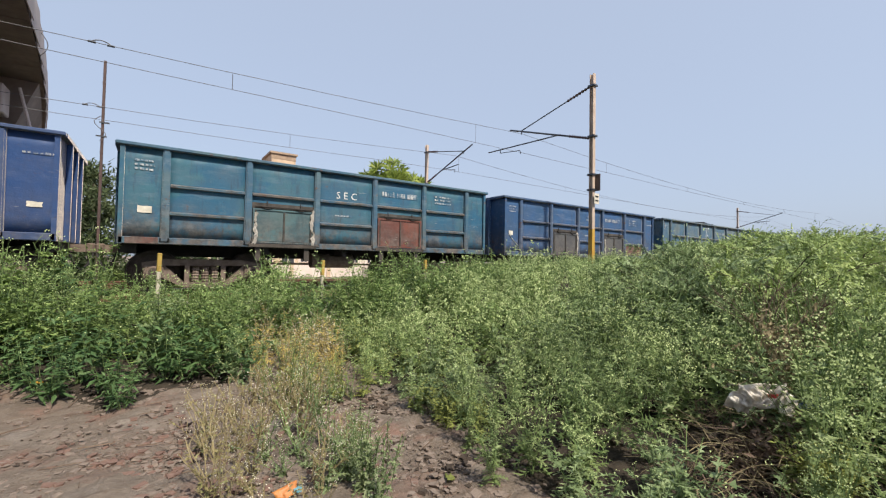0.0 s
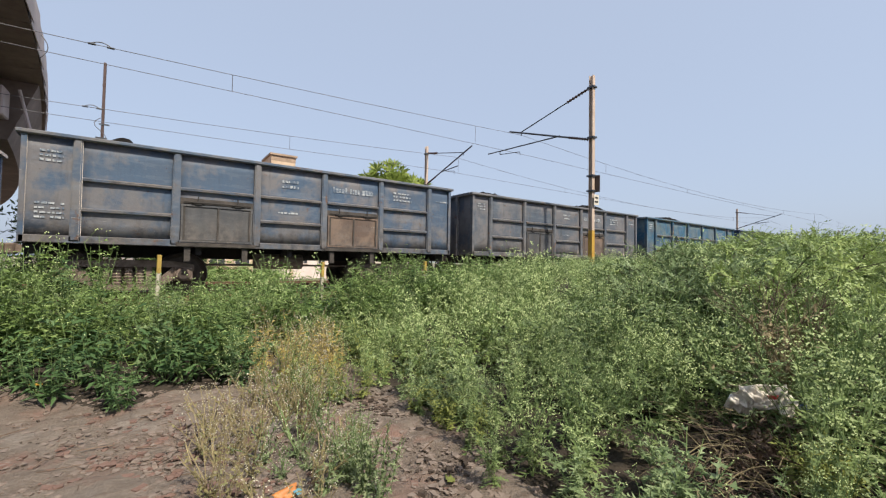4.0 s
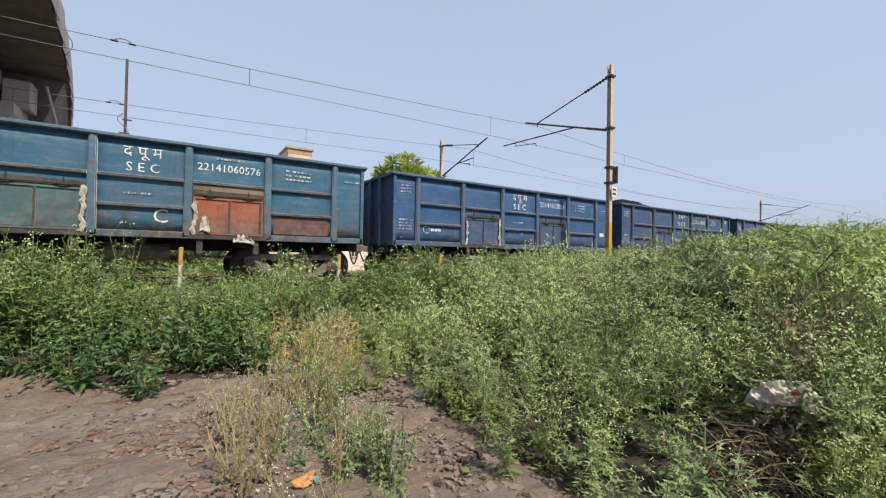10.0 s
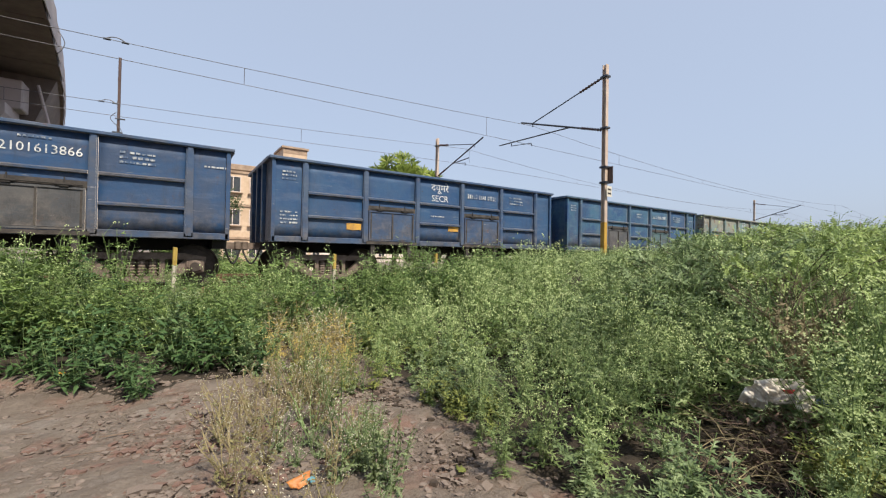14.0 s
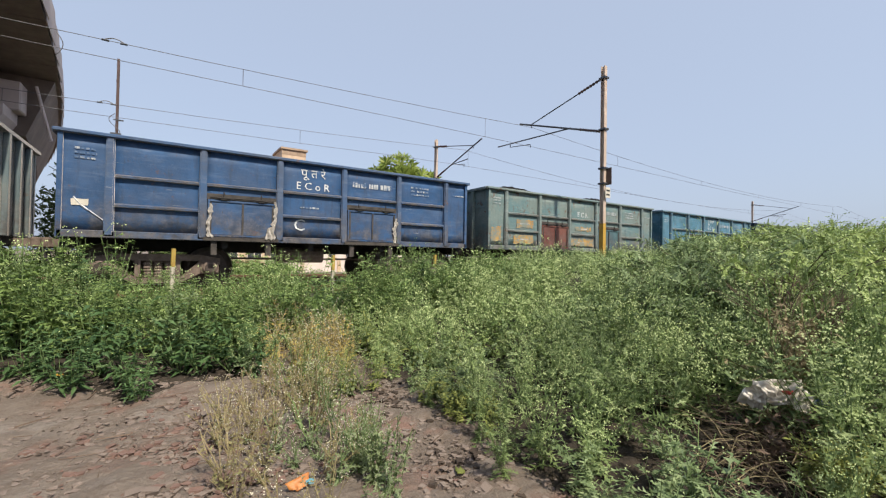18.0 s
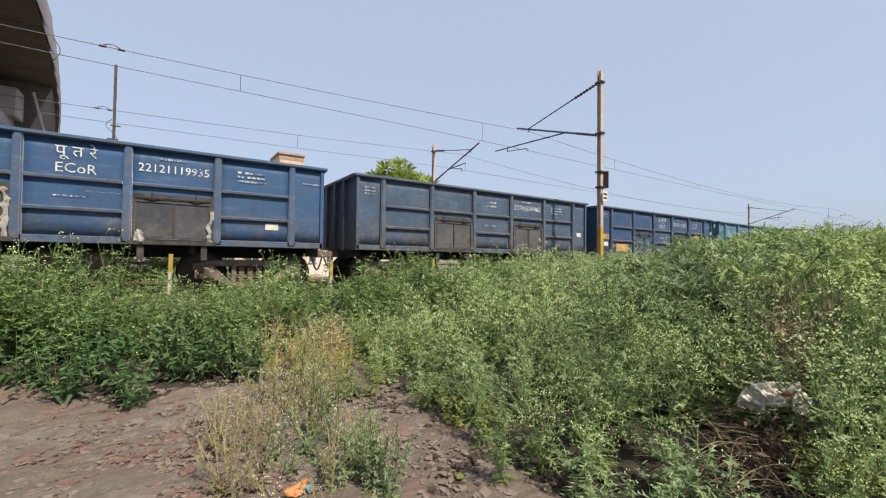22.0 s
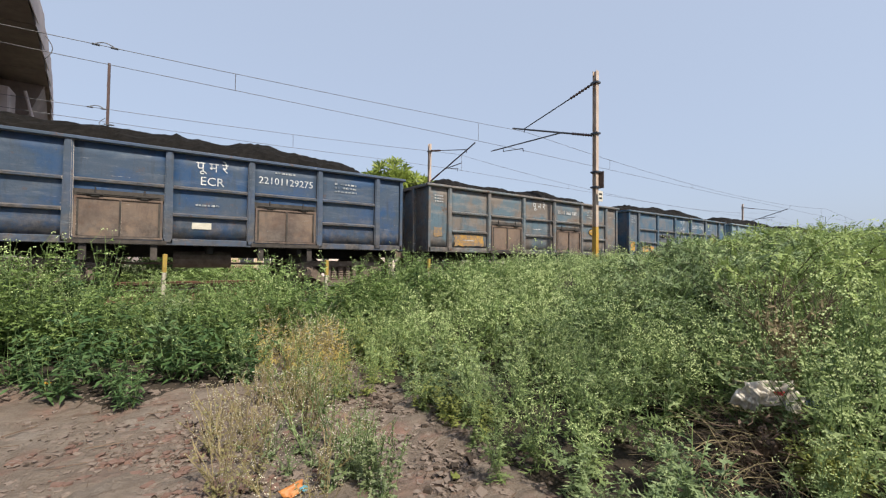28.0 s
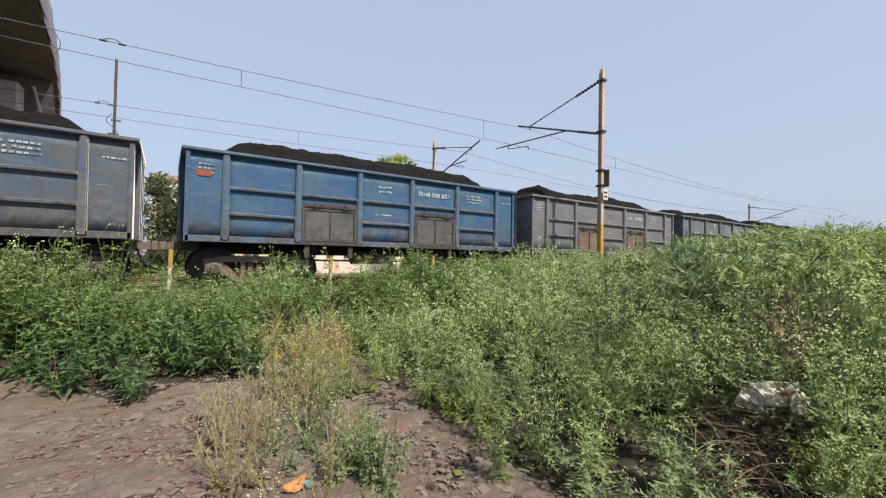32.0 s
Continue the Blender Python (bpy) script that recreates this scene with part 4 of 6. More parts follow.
def wagon_template():
    th = thing("coal_wagon", "", "freight wagon", "wagons of the coal train")
    P = lambda name, bm, material=SAMPLE, parent=th, label="", m=None: part(name, bm, material, parent, label, m)
    wide = {}
    for i, (a, b) in enumerate(PANEL):
        w = round(b - a, 3)
        if w not in wide:
            wide[w] = shared("side_panel", wagon_panel_mesh(w, SILL_T, TOP - 0.05), SAMPLE)
        P("side_panel", wide[w], m=pose(a, -1.515, 0))
    rib = bmesh.new()
    prism(rib, [(-0.085, 1.16), (0.085, 1.16), (0.07, TOP - 0.06), (-0.07, TOP - 0.06)], -0.085, 0.02)
    bmesh.ops.recalc_face_normals(rib, faces=rib.faces)
    bmesh.ops.bevel(rib, geom=[e for e in rib.edges if abs(e.verts[0].co.y + 0.085) < 1e-4 and abs(e.verts[1].co.y + 0.085) < 1e-4], offset=0.025, segments=2, affect="EDGES")
    ribm = shared("side_rib", rib, SAMPLE)
    for x in RIBS:
        P("side_rib", ribm, m=pose(x, -1.525, 0))
    st = {}
    for i in range(1, 6):
        a, b = PANEL[i]
        for z in ((2.40, 1.80) if i in (1, 3, 5) else (2.40,)):
            if "s" not in st:
                bm = bmesh.new()
                w = b - a - 0.17
                A = [bm.verts.new((0, y, zz)) for y, zz in ((0.02, -0.05), (-0.078, -0.042), (-0.082, 0.0), (0.02, 0.04))]
                B = [bm.verts.new((w, y, zz)) for y, zz in ((0.02, -0.05), (-0.078, -0.042), (-0.082, 0.0), (0.02, 0.04))]
                for k in range(4):
                    j = (k + 1) % 4
                    bm.faces.new((A[k], A[j], B[j], B[k]))
                bm.faces.new(A[::-1])
                bm.faces.new(B)
                bmesh.ops.recalc_face_normals(bm, faces=bm.faces)
                st["s"] = shared("stiffener", bm, SAMPLE)
            P("stiffener", st["s"], m=pose(a + 0.085, -1.525, z))
    # copings, sills, corner posts, ends
    P("coping", boxed(-0.09, -1.64, TOP - 0.075, L + 0.09, -1.50, TOP, bevel=0.015))
    P("coping", boxed(-0.09, 1.50, TOP - 0.075, L + 0.09, 1.64, TOP, bevel=0.015))
    P("side_sill", boxed(0.0, -1.585, SILL_B, L, -1.45, SILL_T - 0.003, bevel=0.012))
    P("side_wall", boxed(0.05, 1.50, SILL_B, L - 0.05, 1.56, TOP - 0.075))
    P("floor", boxed(0.06, -1.44, 1.17, L - 0.06, 1.49, 1.25), UNDER)
    for x, s in ((0.0, -1), (L, 1)):
        P("end_wall", boxed(min(x, x - s * 0.05), -1.44, SILL_B, max(x, x - s * 0.05), 1.49, TOP - 0.075))
        P("end_coping", boxed(min(x - s * 0.04, x + s * 0.10), -1.499, TOP - 0.078, max(x - s * 0.04, x + s * 0.10), 1.499, TOP - 0.003))
        for y in (-0.75, 0.0, 0.75):
            bm = boxed(min(x, x + s * 0.10), y - 0.07, SILL_B, max(x, x + s * 0.10), y + 0.07, TOP - 0.08, bevel=0.012)
            P("end_rib", bm)
        for y in (-1.52, 1.52):
            P("corner_post", boxed(min(x - s * 0.07, x + s * 0.012), y - 0.065, SILL_B + 0.003, max(x - s * 0.07, x + s * 0.012), y + 0.065, TOP - 0.08))
        P("headstock", boxed(min(x, x - s * 0.3), -1.2, 0.92, max(x, x - s * 0.3), 1.2, 1.16), UNDER)
        bm = boxed(min(x, x + s * 0.36), -0.12, 0.93, max(x, x + s * 0.36), 0.12, 1.10)
        box(bm, min(x + s * 0.30, x + s * 0.46), -0.2, 0.90, max(x + s * 0.30, x + s * 0.46), 0.2, 1.13, bevel=0.03)
        P("coupler", bm, STEELRUN)
        pts = [(x + s * (0.05 + 0.04 * k), -0.45 + 0.03 * k, 0.95 - 0.40 * math.sin(math.pi * k / 10)) for k in range(11)]
        P("brake_hose", sag(pts, 0.025), BLACKLINE)
    # doors
    for i in (2, 4):
        a, b = PANEL[i]
        x0, x1 = a + 0.14, b - 0.14
        d = part("door", boxed(x0, -1.575, 1.27, x1, -1.53, 2.02, bevel=0.008), SAMPLE, th)
        bm = bmesh.new()
        for q in ((x0, 1.23, x1, 1.27), (x0, 2.02, x1, 2.06), (x0 - 0.04, 1.23, x0, 2.06), (x1, 1.23, x1 + 0.04, 2.06), ((x0 + x1) / 2 - 0.02, 1.27, (x0 + x1) / 2 + 0.02, 2.02)):
            box(bm, q[0], -1.60, q[1], q[2], -1.54, q[3])
        part("door_frame", bm, SAMPLE, d)
        for hx in (x0 + 0.28, x1 - 0.28):
            bm = boxed(hx - 0.07, -1.63, 2.05, hx + 0.07, -1.535, 2.13, bevel=0.01)
            tube(bm, (hx - 0.13, -1.615, 2.10), (hx + 0.13, -1.615, 2.10), 0.026, seg=6)
            tube(bm, (hx, -1.60, 2.12), (hx, -1.56, 2.25), 0.020, 0.012, seg=6)
            part("hinge", bm, UNDER, d)
        part("hinge_rod", tube(bmesh.new(), (x0, -1.60, 2.11), (x1, -1.60, 2.11), 0.014, seg=6), UNDER, d)
        part("door_gap_trim", boxed(x0 - 0.06, -1.566, 2.06, x1 + 0.06, -1.535, 2.20), DOORTRIM, d, "sooty plate above the door")
        for gx in (x0 + 0.02, (x0 + x1) / 2, x1 - 0.02):
            part("door_rib", boxed(gx - 0.018, -1.61, 1.29, gx + 0.018, -1.601, 2.0), DOORTRIM, d)
        part("door_ledge", boxed(a + 0.02, -1.62, 1.13, b - 0.02, -1.59, 1.21), DOORTRIM, d)
        for hx in (x0 + 0.1, x1 - 0.1):
            part("bracket_leg", boxed(hx - 0.06, -1.56, 0.80, hx + 0.06, -1.46, 1.118), DOORTRIM, th)
    # underframe
    P("centre_sill", boxed(0.3, -0.25, 0.86, L - 0.3, 0.25, 1.165), UNDER)
    for x in (2.9, 4.9, 6.9):
        P("cross_bearer", boxed(x - 0.06, -1.43, 0.95, x + 0.06, 1.43, 1.165), UNDER)
    bm = tube(bmesh.new(), (4.2, -0.7, 0.82), (5.4, -0.7, 0.82), 0.2, seg=12)
    P("brake_cylinder", bm, STEELRUN)
    P("brake_rod", tube(bmesh.new(), (2.4, -0.55, 0.72), (7.4, -0.55, 0.72), 0.03, seg=6), STEELRUN)
    frame_m = None
    for bx in (1.63, 8.154):
        if frame_m is None:
            frame_m = shared("bogie", boxed(-0.25, -0.92, 0.44, 0.25, 0.92, 0.72, bevel=0.02), STEELRUN)
            side_m = [shared("side_frame", bogie_frame(y), STEELRUN) for y in (-1.02, 1.02)]
            bm = bmesh.new()
            lathe(bm, [(0.10, -1.30), (0.10, -0.80), (0.40, -0.79), (0.42, -0.80), (0.50, -0.79), (0.50, -0.90), (0.53, -0.765), (0.50, -0.755), (0.42, -0.75), (0.10, -0.74), (0.09, 0.74), (0.42, 0.75), (0.50, 0.755), (0.53, 0.765), (0.50, 0.90), (0.42, 0.80), (0.10, 0.8), (0.10, 1.12)], (0, 0, 0), 20)
            for a in range(3):
                an = a * 2.094
                box(bm, math.cos(an) * 0.24 - 0.06, -0.83, math.sin(an) * 0.24 - 0.06, math.cos(an) * 0.24 + 0.06, -0.785, math.sin(an) * 0.24 + 0.06)
            wheel_m = shared("wheelset", bm, WHEELMAT)
            coil = [(0.07 + 0.02 * (q % 2), 0.28 + 0.032 * q) for q in range(12)]
            spring_m = shared("spring", lathe(bmesh.new(), coil, (0, -1.02, 0), 8, axis="z"), STEELRUN)
            bm = boxed(-0.19, -1.16, 0.36, 0.19, -1.0, 0.66, bevel=0.03)
            lathe(bm, [(0.13, -1.22), (0.15, -1.20), (0.15, -1.15)], (0, 0, 0.5), 12)
            axle_m = shared("axle_box", bm, STEELRUN)
        bo = part("bogie", frame_m, None, th, m=pose(bx, 0, 0))
        for wx in (-1.0, 1.0):
            part("wheelset", wheel_m, None, bo, m=pose(wx, 0, 0.5))
            part("axle_box", axle_m, None, bo, m=pose(wx, 0, 0))
        for sx in (-0.2, 0.0, 0.2):
            part("spring", spring_m, None, bo, m=pose(sx, 0, 0))
        for sm in side_m:
            part("side_frame", sm, None, bo)
    return th


# where the coal of a wagon filled to the rim shows above it: along, width, height
PEAKS = {2: ((6.6, 0.7, 0.82),), 4: ((1.2, 0.7, 0.80),), 5: ((7.9, 0.9, 0.90), (1.5, 0.8, 0.76)), 6: ((4.0, 0.9, 0.84),), 7: ((7.0, 0.6, 0.80),), 8: ((1.5, 0.6, 0.85),), 10: ((2.0, 0.8, 0.84),),
         12: ((2.1, 1.3, 0.92),), 13: ((0.95, 0.5, 0.84),), 14: ((1.5, 0.8, 0.88),), 20: ((2.1, 1.0, 0.80), (6.9, 0.8, 0.80)), 27: ((4.3, 1.5, 0.90),)}


def coal_load(height, seed):
    """A heap of coal: humps along the wagon, lumpy."""
    nx, ny = 84, 22
    r = random.Random(seed)
    humps = [(L * (i + 0.5) / 4 + r.uniform(-0.5, 0.5), r.uniform(1.1, 1.9), r.uniform(0.72, 1.05)) for i in range(4)]
    if height < 0.3:
        humps = PEAKS.get(seed - 50, ((5.0, 2.0, 0.3),))
    ridge = 0.84 if seed % 3 else 0.74      # how far the heap runs on between its humps
    V, F = [], []
    for i in range(nx + 1):
        x = 0.06 + (L - 0.12) * i / nx
        hx = max(a * math.exp(-abs((x - c) / w) ** (2 if height >= 0.3 else 3.6)) for c, w, a in humps)
        if height >= 0.3:
            hx = max(hx, ridge + 0.12 * noise.noise(Vector((x * 0.8, seed, 0))))
        hx *= float(ss(np.array((x + 0.1) / 1.7)) * ss(np.array((L - x + 0.1) / 2.0)))
        for j in range(ny + 1):
            y = -1.44 + 2.9 * j / ny
            e = max(0.0, 1 - abs(y / 1.45) ** 2.6)
            lump = 0.05 * noise.noise(Vector((x * 3 + seed * 7, y * 3, 0))) + 0.06 * noise.noise(Vector((x * 8, y * 8, seed))) + 0.03 * noise.noise(Vector((x * 19, y * 19, seed)))
            z = TOP - 0.20 + (0.18 + height if height >= 0.3 else 0.68) * hx * e + (lump if 0 < j < ny else 0)
            V.append((x, y, z))
    for i in range(nx):
        for j in range(ny):
            a = i * (ny + 1) + j
            F += [(a, a + ny + 1, a + ny + 2), (a, a + ny + 2, a + 1)]
    return mesh_from("coal", np.array(V), np.array(F), [COAL])


# k: main, second, worn, grime, door, door, coal, zone (two lines), number, plates
# plates: panel, share across from, to, z from, to, colour key
Y_, W_, G_, O_ = "yellow", "white", "grey", "oval"
WAGONS = {
    -2: (BLUE, BLUE2, 0.3, 0.4, "same", "grey", 0.0, None, None, ()),
    -1: (ROYAL, ROYAL, 0.2, 0.25, "same", "grey", 0.05, None, None, ((6, 0.45, 0.8, 1.75, 1.85, W_),)),
    0: (TEAL, TEAL2, 0.6, 0.6, "teal", "red", 0.0, ("", "S E C"), "bars", ((0, 0.35, 0.75, 1.78, 1.92, W_), (0, 0.05, 0.95, 1.13, 1.26, "red"))),
    1: (BRIGHT, BLUE2, 0.7, 0.5, "grey", "grey", 0.0, None, "bars", ((0, 0.25, 0.55, 1.85, 2.0, W_), (5, 0.05, 0.92, 1.28, 1.72, "red"))),
    2: (SKYB, GREY_G, 0.7, 0.6, "grey", "grey", 0.1, ("पू रे", "ER"), "bars", ((1, 0.25, 0.85, 1.35, 1.66, Y_), (0, 0.2, 0.75, 1.75, 1.92, Y_), (5, 0.22, 0.78, 2.0, 2.25, O_))),
    3: (BRIGHT, BLUE2, 0.4, 0.3, "blue", "blue", 0.05, ("पू म रे", "ECR"), "bars", ((1, 0.72, 0.98, 1.45, 1.68, Y_),)),
    4: (STEELB, BROWNG2, 0.7, 0.5, "grey", "brown", 0.2, None, "bars", ()),
    5: (SLATE, BROWNG2, 0.8, 0.5, "grey", "brown", 0.05, None, "bars", ()),
    6: (TEAL, GREY_G, 0.8, 0.8, "blue", "blue", 0.12, None, None, ((1, 0.1, 0.5, 1.45, 1.7, "orange"),)),
    7: (BLUE, NAVY2, 0.4, 0.5, "blue", "blue", 0.05, ("द पू रे", "SER"), "22071610384", ((6, 0.4, 0.8, 1.4, 1.5, W_),)),
    8: (NAVY, BLUE, 0.35, 0.5, "dark", "dark", 0.0, ("पू त रे", "ECoR"), "22121121594", ((6, 0.3, 0.7, 1.75, 1.88, W_),)),
    9: (BLUE, NAVY2, 0.5, 0.4, "blue", "blue", 0.0, ("द पू रे", "S E R"), "22072012507", ((3, 0.18, 0.9, 1.42, 1.62, Y_), (0, 0.3, 0.7, 1.85, 2.1, Y_))),
    10: (SKYB, TEAL, 0.5, 0.6, "teal", "orange", 0.0, ("द पू म", "S E C"), "22141060576", ((5, 0.05, 0.95, 1.3, 1.72, "red"),)),
    11: (BRIGHT, BLUE, 0.3, 0.35, "blue", "blue", 0.0, ("द पू म", "S E C"), "22141612027", ((6, 0.35, 0.75, 1.72, 1.86, W_),)),
    12: (BLUE, NAVY2, 0.35, 0.45, "blue", "blue", 0.15, ("उ म रे", "N C R"), "22131614680", ((3, 0.8, 0.9, 1.5, 1.62, W_),)),
    13: (NAVY, BLUE, 0.5, 0.5, "blue", "blue", 0.05, ("पू म रे", "ECR"), "22101138857", ((3, 0.55, 0.95, 1.45, 1.62, Y_), (5, 0.03, 0.4, 1.5, 1.72, Y_))),
    14: (BLUE, NAVY2, 0.35, 0.4, "grey", "grey", 0.1, ("पू म रे", "E C R"), "22101613866", ()),
    15: (BLUE, BLUE2, 0.4, 0.35, "blue", "blue", 0.0, ("दपूमरे", "SECR"), "bars", ((1, 0.7, 0.98, 1.5, 1.68, Y_), (3, 0.72, 0.98, 1.6, 1.8, Y_))),
    16: (SKYB, BLUE, 0.4, 0.4, "grey", "teal", 0.0, None, "bars", ()),
    17: (RUIN, RUIN2, 1.35, 0.6, "same", "same", 0.0, ("पू रे", "E R"), "bars", ((1, 0.1, 0.7, 1.9, 2.2, Y_), (3, 0.3, 0.72, 1.95, 2.25, Y_), (5, 0.33, 0.75, 1.95, 2.25, Y_), (6, 0.1, 0.5, 1.3, 1.75, "red"))),
    18: (GREY_G, GREY_G2, 0.6, 0.5, "grey", "grey", 0.0, ("", "E C o R"), "bars", ((0, 0.3, 0.65, 2.45, 2.6, W_),)),
    19: (BRIGHT, BLUE, 0.5, 0.5, "same", "same", 0.0, ("पू त रे", "E C o R"), "bars", ((0, 0.2, 0.6, 1.75, 1.88, W_),)),
    20: (PALE, PALE2, 1.05, 0.5, "red", "teal", 0.08, ("", "E C R"), "bars", ((0, 0.1, 0.8, 1.4, 1.9, Y_), (1, 0.3, 0.85, 1.92, 2.2, Y_), (1, 0.2, 0.85, 1.35, 1.66, Y_), (3, 0.2, 0.85, 1.95, 2.1, Y_), (3, 0.0, 0.95, 1.35, 1.62, Y_))),
    21: (AQUA, TEAL2, 0.7, 0.4, "teal", "teal", 0.0, ("पू म रे", "E C R"), "bars", ()),
    22: (NAVY, BLUE, 0.4, 0.5, "dark", "blue", 0.0, ("द पू म", "SEC"), "22141611990", ((5, 0.75, 0.95, 1.5, 1.6, W_),)),
    23: (BRIGHT, BLUE2, 0.4, 0.4, "dark", "dark", 0.0, ("पू त रे", "ECoR"), "22121119935", ((5, 0.65, 0.85, 1.55, 1.7, W_),)),
    24: (DUSK, STEELB, 0.5, 0.5, "grey", "grey", 0.0, None, "22101536462", ((6, 0.3, 0.7, 1.85, 2.0, W_),)),
    25: (BLUE, NAVY2, 0.2, 0.35, "blue", "grey", 0.0, ("द पू म", "S E C"), "22142111239", ((0, 0.25, 0.9, 1.85, 2.05, Y_), (1, 0.2, 0.8, 1.33, 1.66, Y_), (5, 0.22, 0.82, 1.92, 2.28, O_), (5, 0.2, 0.85, 1.42, 1.62, Y_), (0, 0.35, 0.8, 1.55, 1.72, W_))),
    26: (AQUA, TEAL2, 0.75, 0.45, "tan", "same", 0.0, None, "bars", ((4, 0.02, 0.98, 2.07, 2.33, "brown"), (3, 0.05, 0.7, 1.3, 1.5, "red"), (5, 0.5, 0.98, 1.3, 1.75, "brown"), (0, 0.2, 0.7, 1.8, 2.0, Y_), (1, 0.4, 0.7, 1.95, 2.15, Y_), (1, 0.1, 0.55, 1.4, 1.66, Y_))),
    27: (BLUE, NAVY2, 0.4, 0.45, "grey", "grey", 0.22, ("द पू म", "S E C"), "bars", ((6, 0.3, 0.7, 1.6, 1.72, W_),)),
    28: (BLUE, SLATE, 0.4, 0.5, "blue", "blue", 0.35, ("", "E C R"), "bars", ((0, 0.3, 0.6, 1.4, 1.55, W_),)),
    29: (CREAM, GREY_G, 0.7, 0.4, "grey", "brown", 0.4, None, "bars", ()),
    30: (DUSK, BLUE, 0.6, 0.55, "brown", "brown", 0.72, ("पू म रे", "ECR"), "22101129275", ((3, 0.25, 0.5, 1.5, 1.64, W_),)),
    31: (BROWNG, DUSTBLUE, 0.9, 0.5, "brown", "brown", 0.62, ("पू म रे", ""), "bars", ((1, 0.1, 0.9, 1.33, 1.7, Y_), (5, 0.3, 0.7, 1.95, 2.2, O_), (0, 0.2, 0.7, 1.6, 1.9, Y_))),
    32: (SKYB, SLATE2, 0.7, 0.6, "slate", "slate", 0.6, ("म रे", "C R"), "22011912505", ((0, 0.15, 0.7, 1.4, 1.8, Y_), (1, 0.2, 0.85, 1.35, 1.62, Y_), (5, 0.28, 0.76, 1.92, 2.24, O_), (3, 0.05, 0.3, 1.5, 1.64, W_))),
    33: (LTEAL, LTEAL2, 1.0, 0.4, "red", "same", 0.68, None, "bars", ((1, 0.3, 0.66, 1.92, 2.32, "sun"), (0, 0.1, 0.9, 1.32, 1.55, "grey"), (1, 0.08, 0.5, 1.62, 1.74, "red"))),
    34: (STEELB, STEELB2, 0.6, 0.5, "grey", "brown", 0.86, None, "bars", ()),
    35: (SKYB, BRIGHT, 0.5, 0.5, "grey", "grey", 0.80, None, "bars", ((0, 0.2, 0.65, 2.6, 2.75, "orange"),)),
    36: (SLATE2, BROWNG2, 0.7, 0.5, "brown", "brown", 0.68, None, "bars", ()),
    37: (SLATE, SLATE2, 0.6, 0.6, "brown", "grey", 0.68, None, "bars", ()),
}
LABELS = {id(BLUE): "blue", id(NAVY): "dark navy blue", id(TEAL): "weathered teal", id(STEELB): "dusty steel blue", id(TEAL2): "patchy aqua-blue", id(SKYB): "faded sky blue", id(ROYAL): "deep royal blue", id(DUSK): "sooty slate blue", id(PALE): "pale green-grey", id(RUIN): "rust-eaten pale grey-green", id(GREY_G): "grey-green", id(SLATE): "sooty slate blue", id(BROWNG): "brownish grey", id(LTEAL): "light teal", id(CREAM): "pale cream-grey", id(BRIGHT): "bright blue", id(AQUA): "weathered aqua", id(SLATE2): "dusty slate grey", id(BROWNG2): "dusty brown-grey"}
PLATEMAT = {"yellow": YELLOWBLOCK, "white": POSTWHITE, "red": DOORS["red"], "orange": DOORS["orange"], "grey": DOORS["grey"], "brown": DOORS["brown"]}
TEXTS = {}


def text_mesh(text, size):
    if (text, size) not in TEXTS:
        TEXTS[text, size] = lettering(text, size)
        TEXTS[text, size].materials.append(LETTER)
    return TEXTS[text, size]


for data in WAGONS.values():      # all lettering is made while the scene is still small
    if data[7]:
        for line, size in zip(data[7], (0.30, 0.27)):
            if line:
                text_mesh(line, size)
    if data[8] and data[8] != "bars":
        text_mesh(data[8], 0.24)


def bars_mesh(rows, w, h, gap, seed):
    """Unreadable small writing: rows of short bars."""
    r = random.Random(seed)
    bm = bmesh.new()
    for j in range(rows):
        x, z = 0.0, -j * (h + gap)
        while x < w:
            k = r.uniform(0.04, 0.09)
            box(bm, x, -0.003, z, min(w, x + k), 0, z + h * r.uniform(0.75, 1))
            x += k + r.uniform(0.015, 0.03) + (0.06 if r.random() < 0.15 else 0)
    return bm


def stamp_mesh():
    """A stencilled ring with a word beside it."""
    bm = bars_mesh(1, 0.34, 0.09, 0, 8)
    bmesh.ops.translate(bm, vec=(0.16, 0, 0), verts=bm.verts)
    for i in range(11):
        a, b = 0.52 * i, 0.52 * i + 0.40
        tube(bm, (0.11 * math.cos(a), 0, 0.04 + 0.11 * math.sin(a)), (0.11 * math.cos(b), 0, 0.04 + 0.11 * math.sin(b)), 0.012, seg=4)
    return bm


def framed_mesh(w, h):
    """Two lines of small writing in a thin frame."""
    bm = bars_mesh(2, w * 0.55, 0.035, 0.06, 9)
    bmesh.ops.translate(bm, vec=(w * 0.4, 0, -h * 0.4), verts=bm.verts)
    for a, b in (((0, -h), (w, -h)), ((0, 0), (w, 0)), ((0, -h), (0, 0)), ((w, -h), (w, 0))):
        tube(bm, (a[0], 0, a[1]), (b[0], 0, b[1]), 0.009, seg=4)
    return bm


